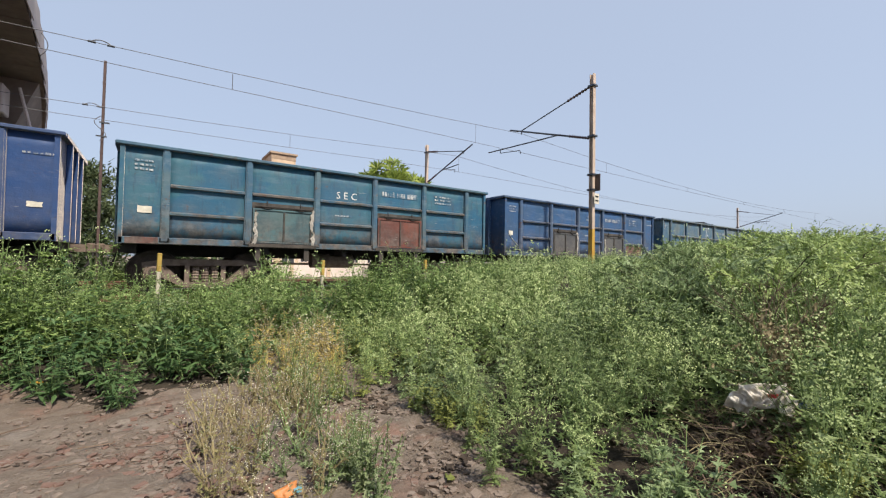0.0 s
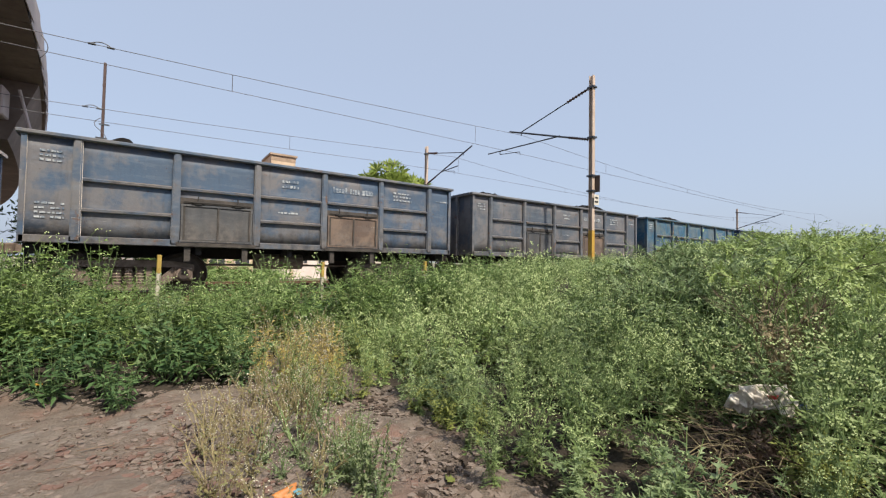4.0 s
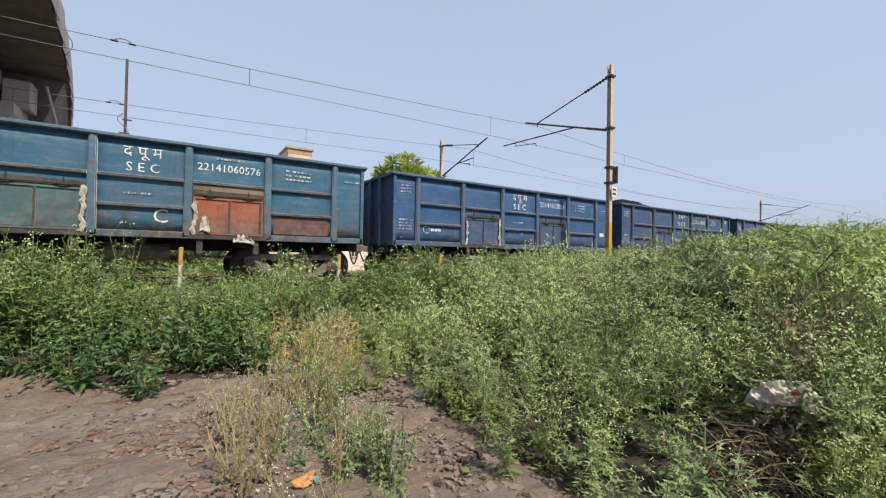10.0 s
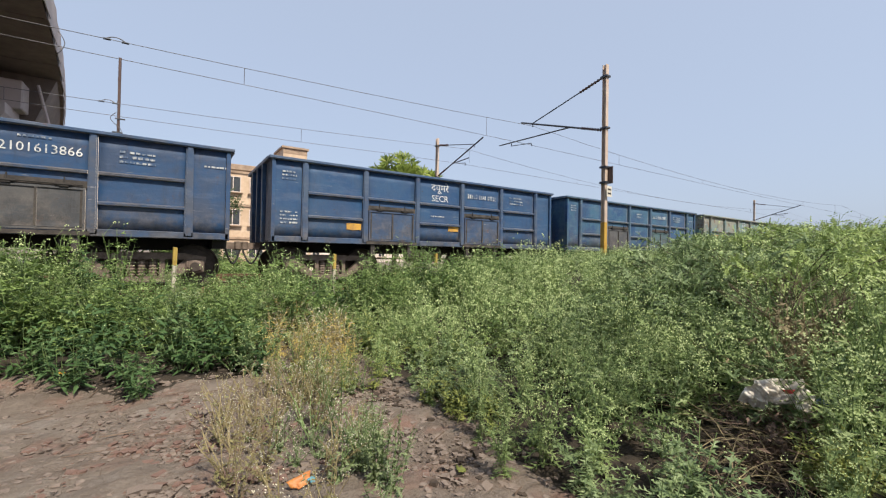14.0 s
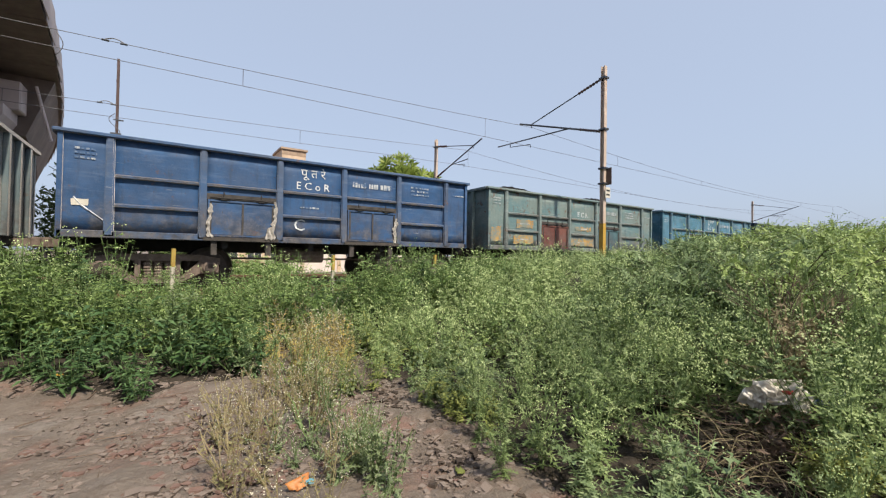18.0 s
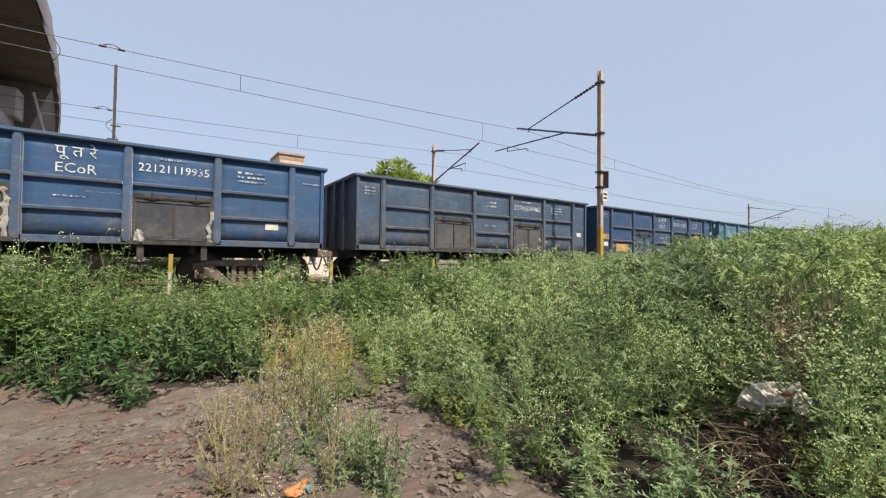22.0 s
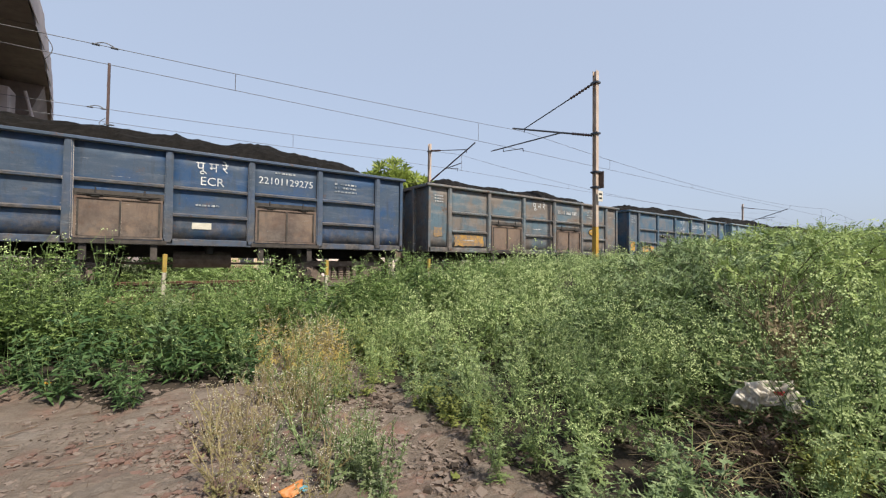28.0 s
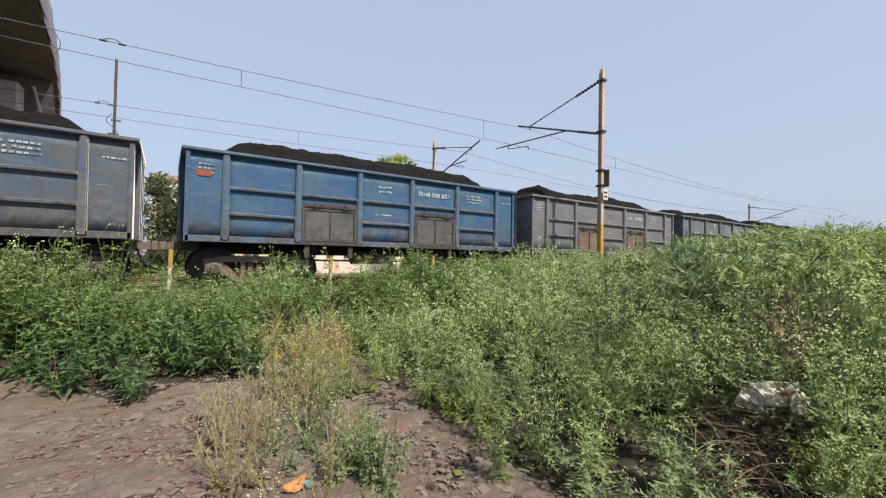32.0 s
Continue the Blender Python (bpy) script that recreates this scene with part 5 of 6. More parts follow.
BARSETS = {
    "number": shared("number_marking", bars_mesh(1, 1.15, 0.15, 0, 1), LETTERDIM),
    "small": shared("painted_notice", bars_mesh(3, 0.62, 0.05, 0.05, 2), LETTERDIM),
    "pair": shared("pair_marking", bars_mesh(2, 0.40, 0.07, 0.06, 3), LETTERDIM),
    "date": shared("date_notice", bars_mesh(3, 0.34, 0.045, 0.045, 6), LETTERDIM),
    "low": shared("low_notice", bars_mesh(4, 0.42, 0.04, 0.05, 5), LETTERDIM),
    "stamp": shared("stencil_stamp", stamp_mesh(), LETTER),
    "framed": shared("framed_notice", framed_mesh(1.05, 0.34), LETTERDIM),
    "stroke": shared("white_brush_stroke", tube(tube(bmesh.new(), (0.0, 0.002, 0.16), (0.12, 0.002, 0.0), 0.018, 0.012, seg=4), (0.12, 0.002, 0.0), (0.46, 0.002, -0.27), 0.022, 0.010, seg=4), LETTER),
    "line": shared("line_marking", bars_mesh(1, 0.5, 0.045, 0.05, 4), LETTERDIM),
}


def oval_mesh(w, h, y0, y1):
    bm = bmesh.new()
    prism(bm, [(w / 2 * math.cos(2 * math.pi * i / 28), h / 2 * math.sin(2 * math.pi * i / 28)) for i in range(28)], y0, y1)
    bmesh.ops.recalc_face_normals(bm, faces=bm.faces)
    return bm


def block_mesh(x0, y, z0, x1, z1, seed, shake=0.010):
    """A hand-painted block with an unsteady edge."""
    r = random.Random(seed)
    pts = []
    for (ax, az), (bx, bz) in (((x0, z0), (x1, z0)), ((x1, z0), (x1, z1)), ((x1, z1), (x0, z1)), ((x0, z1), (x0, z0))):
        n = max(2, int((abs(bx - ax) + abs(bz - az)) / 0.07))
        pts += [(ax + (bx - ax) * i / n + r.uniform(-shake, shake), az + (bz - az) * i / n + r.uniform(-shake, shake)) for i in range(n)]
    bm = bmesh.new()
    prism(bm, pts, y, y + 0.004)
    bmesh.ops.recalc_face_normals(bm, faces=bm.faces)
    return bm


def rag_strip(x, z0, z1, seed):
    """A torn cloth strip stuffed in a door's edge."""
    r = random.Random(seed)
    bm = bmesh.new()
    prev = None
    n = 16
    o = 0.0
    for i in range(n):
        z = z0 + (z1 - z0) * i / (n - 1)
        w = r.uniform(0.022, 0.050) * (1.6 if r.random() < 0.2 else 1)
        o = 0.7 * o + r.uniform(-0.03, 0.03)
        d = r.uniform(0.0, 0.03)
        row = [bm.verts.new(p) for p in ((x + o - w, -1.612 - d, z), (x + o, -1.63 - d, z + 0.02), (x + o + w, -1.612 - d * 0.3, z - 0.02), (x + o, -1.606, z))]
        if prev:
            for k in range(4):
                bm.faces.new((prev[k], prev[(k + 1) % 4], row[(k + 1) % 4], row[k]))
        prev = row
    return bm


def rag_bunch(w, h, seed):
    """A crumpled cloth stuffed in a gap, its hem hanging loose."""
    bm, g = bmesh.new(), []
    nx, nz = 9, 8
    for i in range(nx + 1):
        col = []
        for j in range(nz + 1):
            u, v = i / nx - 0.5, j / nz
            q = Vector((u * 5 + seed, v * 4, seed * 0.7))
            edge = 1 - 0.55 * v + 0.35 * noise.noise(Vector((v * 5, seed, i * 0.2)))
            col.append(bm.verts.new((u * w * edge, -0.05 * abs(noise.noise(q)) - 0.02 * math.sin(9 * u + 4 * v), -h * 0.5 + v * h + 0.07 * noise.noise(q * 1.7))))
        g.append(col)
    for i in range(nx):
        for j in range(nz):
            bm.faces.new((g[i][j], g[i + 1][j], g[i + 1][j + 1], g[i][j + 1])).smooth = True
    r = bmesh.ops.extrude_face_region(bm, geom=list(bm.faces))
    bmesh.ops.translate(bm, vec=(0, 0.008, 0), verts=[v for v in r["geom"] if isinstance(v, bmesh.types.BMVert)])
    bmesh.ops.recalc_face_normals(bm, faces=bm.faces)
    return bm


# panel, share across, height, width, height of the cloth
BUNCHES = {6: ((2, 0.45, 1.15, 0.5, 0.25), (4, 0.5, 1.15, 0.45, 0.3)), 7: ((2, 0.12, 1.35, 0.2, 0.3),), 10: ((4, 0.2, 1.45, 0.22, 0.35), (4, 0.68, 1.14, 0.5, 0.18)), 13: ((4, 0.13, 1.42, 0.26, 0.4), (4, 0.94, 1.35, 0.2, 0.4)),
           19: ((2, 0.86, 1.33, 0.2, 0.3),), 22: ((4, 0.45, 1.14, 0.45, 0.14),), 23: ((4, 0.13, 1.30, 0.2, 0.25),), 34: ((2, 0.12, 1.30, 0.24, 0.45),), 20: ((4, 0.72, 1.17, 0.2, 0.12),)}
RAGGED = {6: 3, 7: 3, 8: 1, 9: 1, 10: 2, 11: 3, 12: 2, 13: 3, 17: 1, 18: 1, 19: 3, 22: 1, 23: 3, 34: 2, 1: 2, 0: 2}
FIRST, LAST = -2, 46
TRAIN = {}


def build_train():
    base = wagon_template()
    for k in range(FIRST, LAST + 1):
        d = WAGONS.get(k) or WAGONS[34 + k % 4]
        w = copy_thing(base, pose(0, TRACK_1, RAIL_Z)) if k > FIRST else base
        TRAIN[k] = w
        pm = paint_key("wagon_paint", d[0], d[1], d[2], d[3])
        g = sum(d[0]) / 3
        # ribs, stiffeners, copings and sills: the wagon's paint, paler, greyer and more worn
        trim = paint_key("paler_worn_paint", tuple(0.86 * c + 0.14 * g + 0.006 for c in d[0]), tuple(0.7 * c + 0.25 * g + 0.02 for c in d[1]), min(1, d[2] + 0.25), d[3])
        tone = LABELS[id(d[0])]
        load = "heaped high with coal" if d[6] > 0.3 else "loaded with coal to the rim"
        tagged(w, f"{tone} steel wagon {load}")
        doors = iter((d[4], d[5]))
        for o in w.children_recursive:
            if o.data.materials[0] != SAMPLE:
                continue
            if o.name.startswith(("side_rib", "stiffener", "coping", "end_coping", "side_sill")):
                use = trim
            elif o.name.startswith("door_frame"):
                use = DOORS[w_door[o.parent.name]] or pm
            elif o.name.startswith("door") and not o.name.startswith("door_"):
                key = next(doors)
                w_door[o.name] = key
                use = DOORS[key] or pm
            else:
                use = pm
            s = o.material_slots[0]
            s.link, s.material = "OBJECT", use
    return base


w_door = {}
build_train()


def dress_wagon(k):
    """Coal, lettering, plates and rags of one wagon."""
    w = TRAIN[k]
    d = WAGONS.get(k) or WAGONS[34 + k % 4]
    part("coal", coal_load(d[6], k + 50), None, w, "black lump coal")
    fy = -1.533
    mid = lambda i, u=0.5: PANEL[i][0] + (PANEL[i][1] - PANEL[i][0]) * u
    tiny = lambda *q, **m: tagged(part(*q, **m), kind="stuff")
    tiny("painted_notice", BARSETS["date"], None, w, m=pose(mid(0, 0.3), fy, 2.86))
    tiny("painted_notice", BARSETS["small"], None, w, m=pose(mid(5, 0.25), fy, 2.85))
    tiny("painted_notice", BARSETS["line"], None, w, m=pose(mid(3, 0.3), fy, 2.02))
    if k % 3:
        tiny("painted_notice", BARSETS["line"], None, w, m=pose(mid(6, 0.35), fy, 2.75))
    if k in (4, 7, 8, 11, 12, 13, 14, 15, 22, 23, 30):
        tiny("painted_notice", BARSETS["low"], None, w, m=pose(mid(0, 0.25), fy, 1.86))
    if k in (8, 11, 22, 23, 27, 28, 34):
        tiny("stencil_stamp", BARSETS["stamp"], None, w, m=pose(mid(1, 0.2), fy, 1.58))
    if k in (2, 9, 25, 32):
        tiny("framed_notice", BARSETS["framed"], None, w, m=pose(mid(3, 0.16), fy, 2.22))
    if k in (1, 9, 10, 19, 21):
        tiny("white_brush_stroke", BARSETS["stroke"], None, w, m=pose(mid(0, 0.30), fy, 1.75))
    if d[7]:
        hindi, latin = d[7]
        if hindi:
            part("zone_lettering", text_mesh(hindi, 0.30), None, w, m=pose(mid(3), fy, 2.82))
        if latin:
            part("zone_lettering", text_mesh(latin, 0.27), None, w, m=pose(mid(3), fy, 2.50))
    elif k != 6:
        tiny("zone_marking", BARSETS["pair"], None, w, m=pose(mid(3, 0.35), fy, 2.8))
    if d[8] == "bars":
        tiny("number_marking", BARSETS["number"], None, w, m=pose(mid(4, 0.15), fy, 2.70))
    elif d[8]:
        part("wagon_number", text_mesh(d[8], 0.24), None, w, m=pose(mid(4), fy, 2.68))
        tiny("painted_notice", BARSETS["line"], None, w, m=pose(mid(4, 0.33), fy, 2.95))
    for i, u0, u1, z0, z1, c in d[9]:
        a, b = PANEL[i]
        x0, x1 = a + 0.08 + (b - a - 0.16) * u0, a + 0.08 + (b - a - 0.16) * u1
        if c == O_:
            o = part("oval_plate", oval_mesh(x1 - x0 + 0.08, z1 - z0 + 0.08, -0.004, 0.01), BLACKLINE, w, m=pose((x0 + x1) / 2, fy - 0.002, (z0 + z1) / 2))
            part("oval_face", oval_mesh(x1 - x0, z1 - z0, -0.008, 0.0), YELLOW, o, "yellow oval emblem")
            tiny("emblem_marking", BARSETS["line"], None, o, m=pose(-0.25, -0.01, 0.0))
        elif c == "sun":
            part("round_emblem", oval_mesh(x1 - x0, z1 - z0, -0.004, 0.0), YELLOWRUBBED, w, "faded round orange emblem", m=pose((x0 + x1) / 2, fy - 0.002, (z0 + z1) / 2))
        else:
            yy = -1.589 if z1 < 1.27 else fy - 0.004
            rubbed = c == Y_ and d[2] > 0.8
            if c == Y_ and x1 - x0 > 0.5:
                tiny("block_marking", BARSETS["line"], None, w, m=pose((x0 + x1) / 2 - 0.25, yy - 0.002, (z0 + z1) / 2 - 0.02))
            part("paint_plate", block_mesh(x0, yy, z0, x1, z1, k * 7 + i, 0.03 if rubbed else 0.008), YELLOWRUBBED if rubbed else PLATEMAT[c], w, {Y_: "yellow painted block", W_: "small white label plate"}.get(c, "reddish repainted patch"))
    if k == 10:
        a, b = PANEL[4]
        part("repaired_plate", boxed(a + 0.09, -1.562, 2.21, b - 0.09, -1.532, 2.345), DOORS["brown"], w, "rust-brown plate above the door")
    if k in (9, 10, 19):      # a chalked letter low on one panel
        part("chalk_letter", text_mesh("C", 0.42), None, w, m=pose(mid(5 if k == 9 else 3, 0.3 if k == 19 else 0.7), fy, 1.45))
    for pi, u, z, sw, sh in BUNCHES.get(k, ()):
        part("rag_bunch", rag_bunch(sw, sh, k * 3 + pi), RAGMAT, w, "bunched dirty white cloth", m=pose(mid(pi, u), -1.625, z))
    for n in range(RAGGED.get(k, 0)):
        i = 2 if n < 2 else 4
        a, b = PANEL[i]
        x = (a + 0.13, b - 0.13, b - 0.13)[n]
        if k == 22:
            x = PANEL[4][1] - 0.13
        if k in (1, 10) and n == 0:
            x = PANEL[4][0] + 0.13
        part("rag_strip", rag_strip(x, 1.2, 1.2 + (0.75, 0.9, 0.7)[n], k * 5 + n), RAGMAT, w, "torn dirty white cloth strip")
    if k in (6, 7):
        for n in range(2):
            part("rag_strip", rag_strip(0, 0, 0.6, k * 9 + n), RAGMAT, w, m=pose((PANEL[2][0] + 0.45 + 3.2 * n, 0.0, 1.17, 0, 80, 0)[0], 0, 1.17, 0, 80, 0))


for k in TRAIN:
    dress_wagon(k)
    body = (WAGONS.get(k) or WAGONS[34 + k % 4])[0]
    for o in TRAIN[k].children_recursive:      # the colour that shows where a marking is rubbed off
        o.color = (*[0.95 * c for c in body], 1)

# ---- weeds ----


def lobed_leaf(length, width, lobes, droop, rs):
    """A feathery leaf along +x: narrow pointed lobes on both sides of a curved rib, one island."""
    V, F = [], []
    n = 2 * lobes
    for i in range(n + 1):
        u = i / n
        V.append((length * u, 0.006 if i % 2 else -0.006, -droop * length * u * u))
    for i in range(0, n - 1):
        F.append((i, i + 1, i + 2))
    for i in range(lobes):
        a = 2 * i
        w = width * math.sin(math.pi * (0.15 + 0.75 * (i + 0.5) / lobes)) * rs.uniform(0.75, 1.25)
        for s in (1, -1):
            o = len(V)
            V.append((V[a][0] + w * 0.8 + length * 0.05, s * w, V[a][2] - w * rs.uniform(-0.15, 0.35)))
            F += [(a, a + 1, o)] if s > 0 else [(a, o, a + 1)]
    return np.array(V), np.array(F)


def blade(length, rs):
    """A plain pointed leaf, folded along its rib and drooping."""
    w, d = length * rs.uniform(0.13, 0.19), rs.uniform(0.2, 0.7)
    V = [(0, 0, 0), (length * 0.4, w, 0.25 * w - d * length * 0.12), (length * 0.45, 0, -d * length * 0.16), (length * 0.4, -w, 0.25 * w - d * length * 0.12), (length, 0, -d * length * 0.75)]
    return np.array(V), np.array([(0, 2, 1), (0, 3, 2), (1, 2, 4), (2, 3, 4)])


def turn_to(w, roll):
    """A matrix whose x axis is w and whose z axis leans up."""
    w = w / np.linalg.norm(w)
    up = np.array((0, 0, 1.0))
    s = np.cross(up, w)
    s /= np.linalg.norm(s) + 1e-9
    t = np.cross(w, s)
    c, q = math.cos(roll), math.sin(roll)
    return np.stack([w, s * c + t * q, t * c - s * q], 1)


def stick(V, F, a, b, r):
    """A three-sided stem piece."""
    a, b = np.asarray(a, float), np.asarray(b, float)
    d = b - a
    d = d / (np.linalg.norm(d) + 1e-9)
    s = np.cross(d, (0.3, 0.9, 0.2))
    s /= np.linalg.norm(s) + 1e-9
    t = np.cross(d, s)
    o = len(V)
    for p, q in ((a, r), (b, r * 0.7)):
        for k in range(3):
            an = 2.094 * k
            V.append(p + q * (math.cos(an) * s + math.sin(an) * t))
    for k in range(3):
        j = (k + 1) % 3
        F += [(o + k, o + j, o + 3 + j), (o + k, o + 3 + j, o + 3 + k)]


def weed_plant(rs, height, leaves, leaf, buds, branches=6, wide=0.45, lobes=4, stems=True, small=1.0, plain=False):
    """One bushy weed: returns verts, faces and a slot for each face (0 leaf, 1 stem, 2 bud)."""
    V, F, S = [], [], []
    count = [0]

    def add(v, f, slot):
        V.append(v)
        F.append(f + count[0])
        S.append(np.full(len(f), slot))
        count[0] += len(v)

    sv, sf, twigs = [], [], []
    for b in range(branches):
        an = 6.283 * b / branches + rs.uniform(-0.5, 0.5)
        r1 = wide * rs.uniform(0.25, 1.0)
        z1 = height * (1.0 - 0.45 * (r1 / wide) ** 2) * rs.uniform(0.85, 1.08)
        z0 = z1 * rs.uniform(0.2, 0.45)
        a = np.array((0, 0, 0.0))
        c = np.array((math.cos(an) * r1 * 0.6, math.sin(an) * r1 * 0.6, z0))
        e = np.array((math.cos(an) * r1, math.sin(an) * r1, z1))
        twigs.append((a, c, e))
        if stems:
            stick(sv, sf, a, c, 0.005)
            stick(sv, sf, c, e, 0.003)
    if sv:
        add(np.array(sv), np.array(sf), 1)
    for i in range(leaves):
        a, c, e = twigs[rs.randrange(branches)]
        u = rs.uniform(0.15, 1.0) ** 0.7
        p = a + (c - a) * (u * 2) if u < 0.5 else c + (e - c) * (u * 2 - 1)
        an = rs.uniform(0, 6.283)
        w = np.array((math.cos(an), math.sin(an), rs.uniform(-0.35, 0.8)))
        sz = leaf * rs.uniform(0.65, 1.25) * (1.35 - 0.75 * u)
        lv, lf = blade(sz, rs) if plain else lobed_leaf(sz, sz * 0.40, lobes, rs.uniform(0.1, 0.55), rs)
        add(lv @ turn_to(w, rs.uniform(-0.6, 0.6)).T + p, lf, 0)
    tet = np.array([(1, 1, 1), (1, -1, -1), (-1, 1, -1), (-1, -1, 1)]) * 0.62
    for i in range(buds):
        a, c, e = twigs[rs.randrange(branches)]
        p = e + np.array([rs.gauss(0, 0.06), rs.gauss(0, 0.06), rs.uniform(-0.12, 0.07)])
        add(p + small * rs.uniform(0.005, 0.010) * tet, np.array([(0, 1, 2), (0, 3, 1), (0, 2, 3), (1, 3, 2)]), 2)
    return np.concatenate(V), np.concatenate(F), np.concatenate(S)


def flowering_weed(rs, height, wide, stems, leaves, leaf, heads, cluster, bud, lobes=4, lift=0.42):
    """A weed of several forked stems: lobed leaves low down, fine sprays of flower heads on top."""
    V, F, S = [], [], []
    count = [0]

    def add(v, f, slot):
        V.append(v)
        F.append(f + count[0])
        S.append(np.full(len(f), slot))
        count[0] += len(v)

    sv, sf, ways = [], [], []
    for b in range(stems):
        an = 6.283 * b / stems + rs.uniform(-0.6, 0.6)
        r1 = wide * rs.uniform(0.15, 1.0)
        z1 = height * (1.0 - 0.38 * (r1 / wide) ** 2) * rs.uniform(0.82, 1.08)
        pts = []
        for u in (0.0, 0.35, 0.7, 1.0):
            r = r1 * u ** 1.25
            pts.append(np.array((math.cos(an) * r, math.sin(an) * r, z1 * u)) + (np.array((rs.gauss(0, 0.012), rs.gauss(0, 0.012), 0)) if u else 0))
        for a, c in zip(pts, pts[1:]):
            stick(sv, sf, a, c, 0.0036)
        ways.append(pts)

    def along(pts, u):
        k = min(2, int(u * 3))
        return pts[k] + (pts[k + 1] - pts[k]) * (u * 3 - k)

    for i in range(leaves):
        u = rs.uniform(0.05, 0.95) ** 0.9
        p = along(ways[rs.randrange(stems)], u)
        an = rs.uniform(0, 6.283)
        w = np.array((math.cos(an), math.sin(an), rs.uniform(0.0, 0.9) if u > 0.5 else rs.uniform(-0.25, 0.6)))
        sz = leaf * rs.uniform(0.7, 1.25) * (1.25 - 0.85 * u)
        lv, lf = lobed_leaf(sz, sz * 0.34, lobes if u < 0.6 else 2, rs.uniform(0.15, 0.6), rs)
        add(lv @ turn_to(w, rs.uniform(-0.5, 0.5)).T + p, lf, 0)
    tet = np.array([(1, 1, 1), (1, -1, -1), (-1, 1, -1), (-1, -1, 1)]) * 0.7
    tf = np.array([(0, 1, 2), (0, 3, 1), (0, 2, 3), (1, 3, 2)])
    for i in range(heads):
        pts = ways[i % stems]
        a = along(pts, rs.uniform(lift, 0.99))
        an = rs.uniform(0, 6.283)
        reach = height * rs.uniform(0.05, 0.17)
        e = a + np.array((math.cos(an) * reach, math.sin(an) * reach, reach * rs.uniform(0.7, 1.7)))
        stick(sv, sf, a, e, 0.0018)
        for _ in range(cluster):
            q = e + np.array((rs.gauss(0, 0.020), rs.gauss(0, 0.020), rs.uniform(-0.012, 0.03)))
            add(q + bud * rs.uniform(0.7, 1.3) * tet, tf, 2)
    add(np.array(sv), np.array(sf), 1)
    return np.concatenate(V), np.concatenate(F), np.concatenate(S)


def sow(name, label, kinds, spots, materials):
    """Joins copies of plants at spots (x, y, size, which) into one mesh."""
    VV, FF, SS, o = [], [], [], 0
    for x, y, size, which in spots:
        v, f, s = kinds[which]
        a = rng.uniform(0, 6.283)
        lean = rng.normal(0, 0.10, 2)
        c, q = math.cos(a), math.sin(a)
        w = np.empty_like(v)
        w[:, 0] = (v[:, 0] * c - v[:, 1] * q) * size
        w[:, 1] = (v[:, 0] * q + v[:, 1] * c) * size
        w[:, 2] = v[:, 2] * size * rng.uniform(0.85, 1.15)
        w[:, 0] += lean[0] * w[:, 2] + x
        w[:, 1] += lean[1] * w[:, 2] + y
        w[:, 2] += float(ground_height(x, y)) - 0.02
        VV.append(w.astype(np.float32))
        FF.append(f + o)
        SS.append(s)
        o += len(v)
    ob = new(name, mesh_from(name, np.concatenate(VV), np.concatenate(FF), materials, np.concatenate(SS)))
    return tagged(ob, label, "weeds", kind="stuff")


PR = random.Random(5)
NEARWEED = [flowering_weed(PR, PR.uniform(0.74, 0.95), 0.34, 7, 84, 0.150, 64, 4, 0.0056, 4) for _ in range(7)]
MIDWEED = [flowering_weed(PR, PR.uniform(0.78, 0.95), 0.40, 8, 104, 0.150, 50, 3, 0.0088, 3) for _ in range(5)]
LEAFWEED = [flowering_weed(PR, PR.uniform(0.60, 0.80), 0.42, 7, 96, 0.19, 8, 3, 0.006, 4) for _ in range(5)]
SOFTWEED = [flowering_weed(PR, PR.uniform(0.78, 0.95), 0.44, 8, 112, 0.17, 8, 3, 0.0068, 3) for _ in range(5)]
BROADWEED = [weed_plant(PR, 0.86, 140, 0.165, 5, 9, 0.44, 3, plain=True) for _ in range(4)]
FARWEED = [weed_plant(PR, 1.0, 60, 0.24, 14, 9, 0.58, 3, stems=False, small=1.6) for _ in range(4)]
BACKWEED = [weed_plant(PR, 1.0, 34, 0.40, 0, 8, 0.62, 3, stems=False) for _ in range(3)]
DRYWEED = [flowering_weed(PR, PR.uniform(0.62, 0.80), 0.32, 8, 96, 0.085, 30, 3, 0.0055, 3, 0.3) for _ in range(4)]
TUFT = [flowering_weed(PR, PR.uniform(0.42, 0.62), 0.17, 6, 66, 0.085, 14, 3, 0.0040, 3) for _ in range(4)]
SPARSE = [flowering_weed(PR, PR.uniform(0.34, 0.52), 0.30, 9, 54, 0.056, 26, 3, 0.0042, 3, 0.3) for _ in range(5)]


def scatter(x0, x1, y0, y1, per_m2, keep):
    n = int((x1 - x0) * (y1 - y0) * per_m2)
    out = []
    for _ in range(n):
        x, y = rng.uniform(x0, x1), rng.uniform(y0, y1)
        k = keep(x, y)
        if k:
            out.append((x, y, k * rng.uniform(0.78, 1.2)))
    return out


def keep_left(x, y):
    f = left_front(x)
    if y < f or x > 2.1 or (x > 1.05 and y < 6.5):
        return 0
    low = math.exp(-((x - 0.45 - 0.12 * (y - 9)) / 1.35) ** 4)      # lower round the first marker post
    back = 1.36 - (0.20 + 0.30 * float(ss(np.array((y - 6.6) / 1.0)))) * low
    lump = 1 + 0.26 * noise.noise(Vector((x * 1.5, y * 1.5, 8.1)))
    return back * lump * (0.62 if y < f + 0.35 else 0.80 if y < f + 0.9 else 1.0)


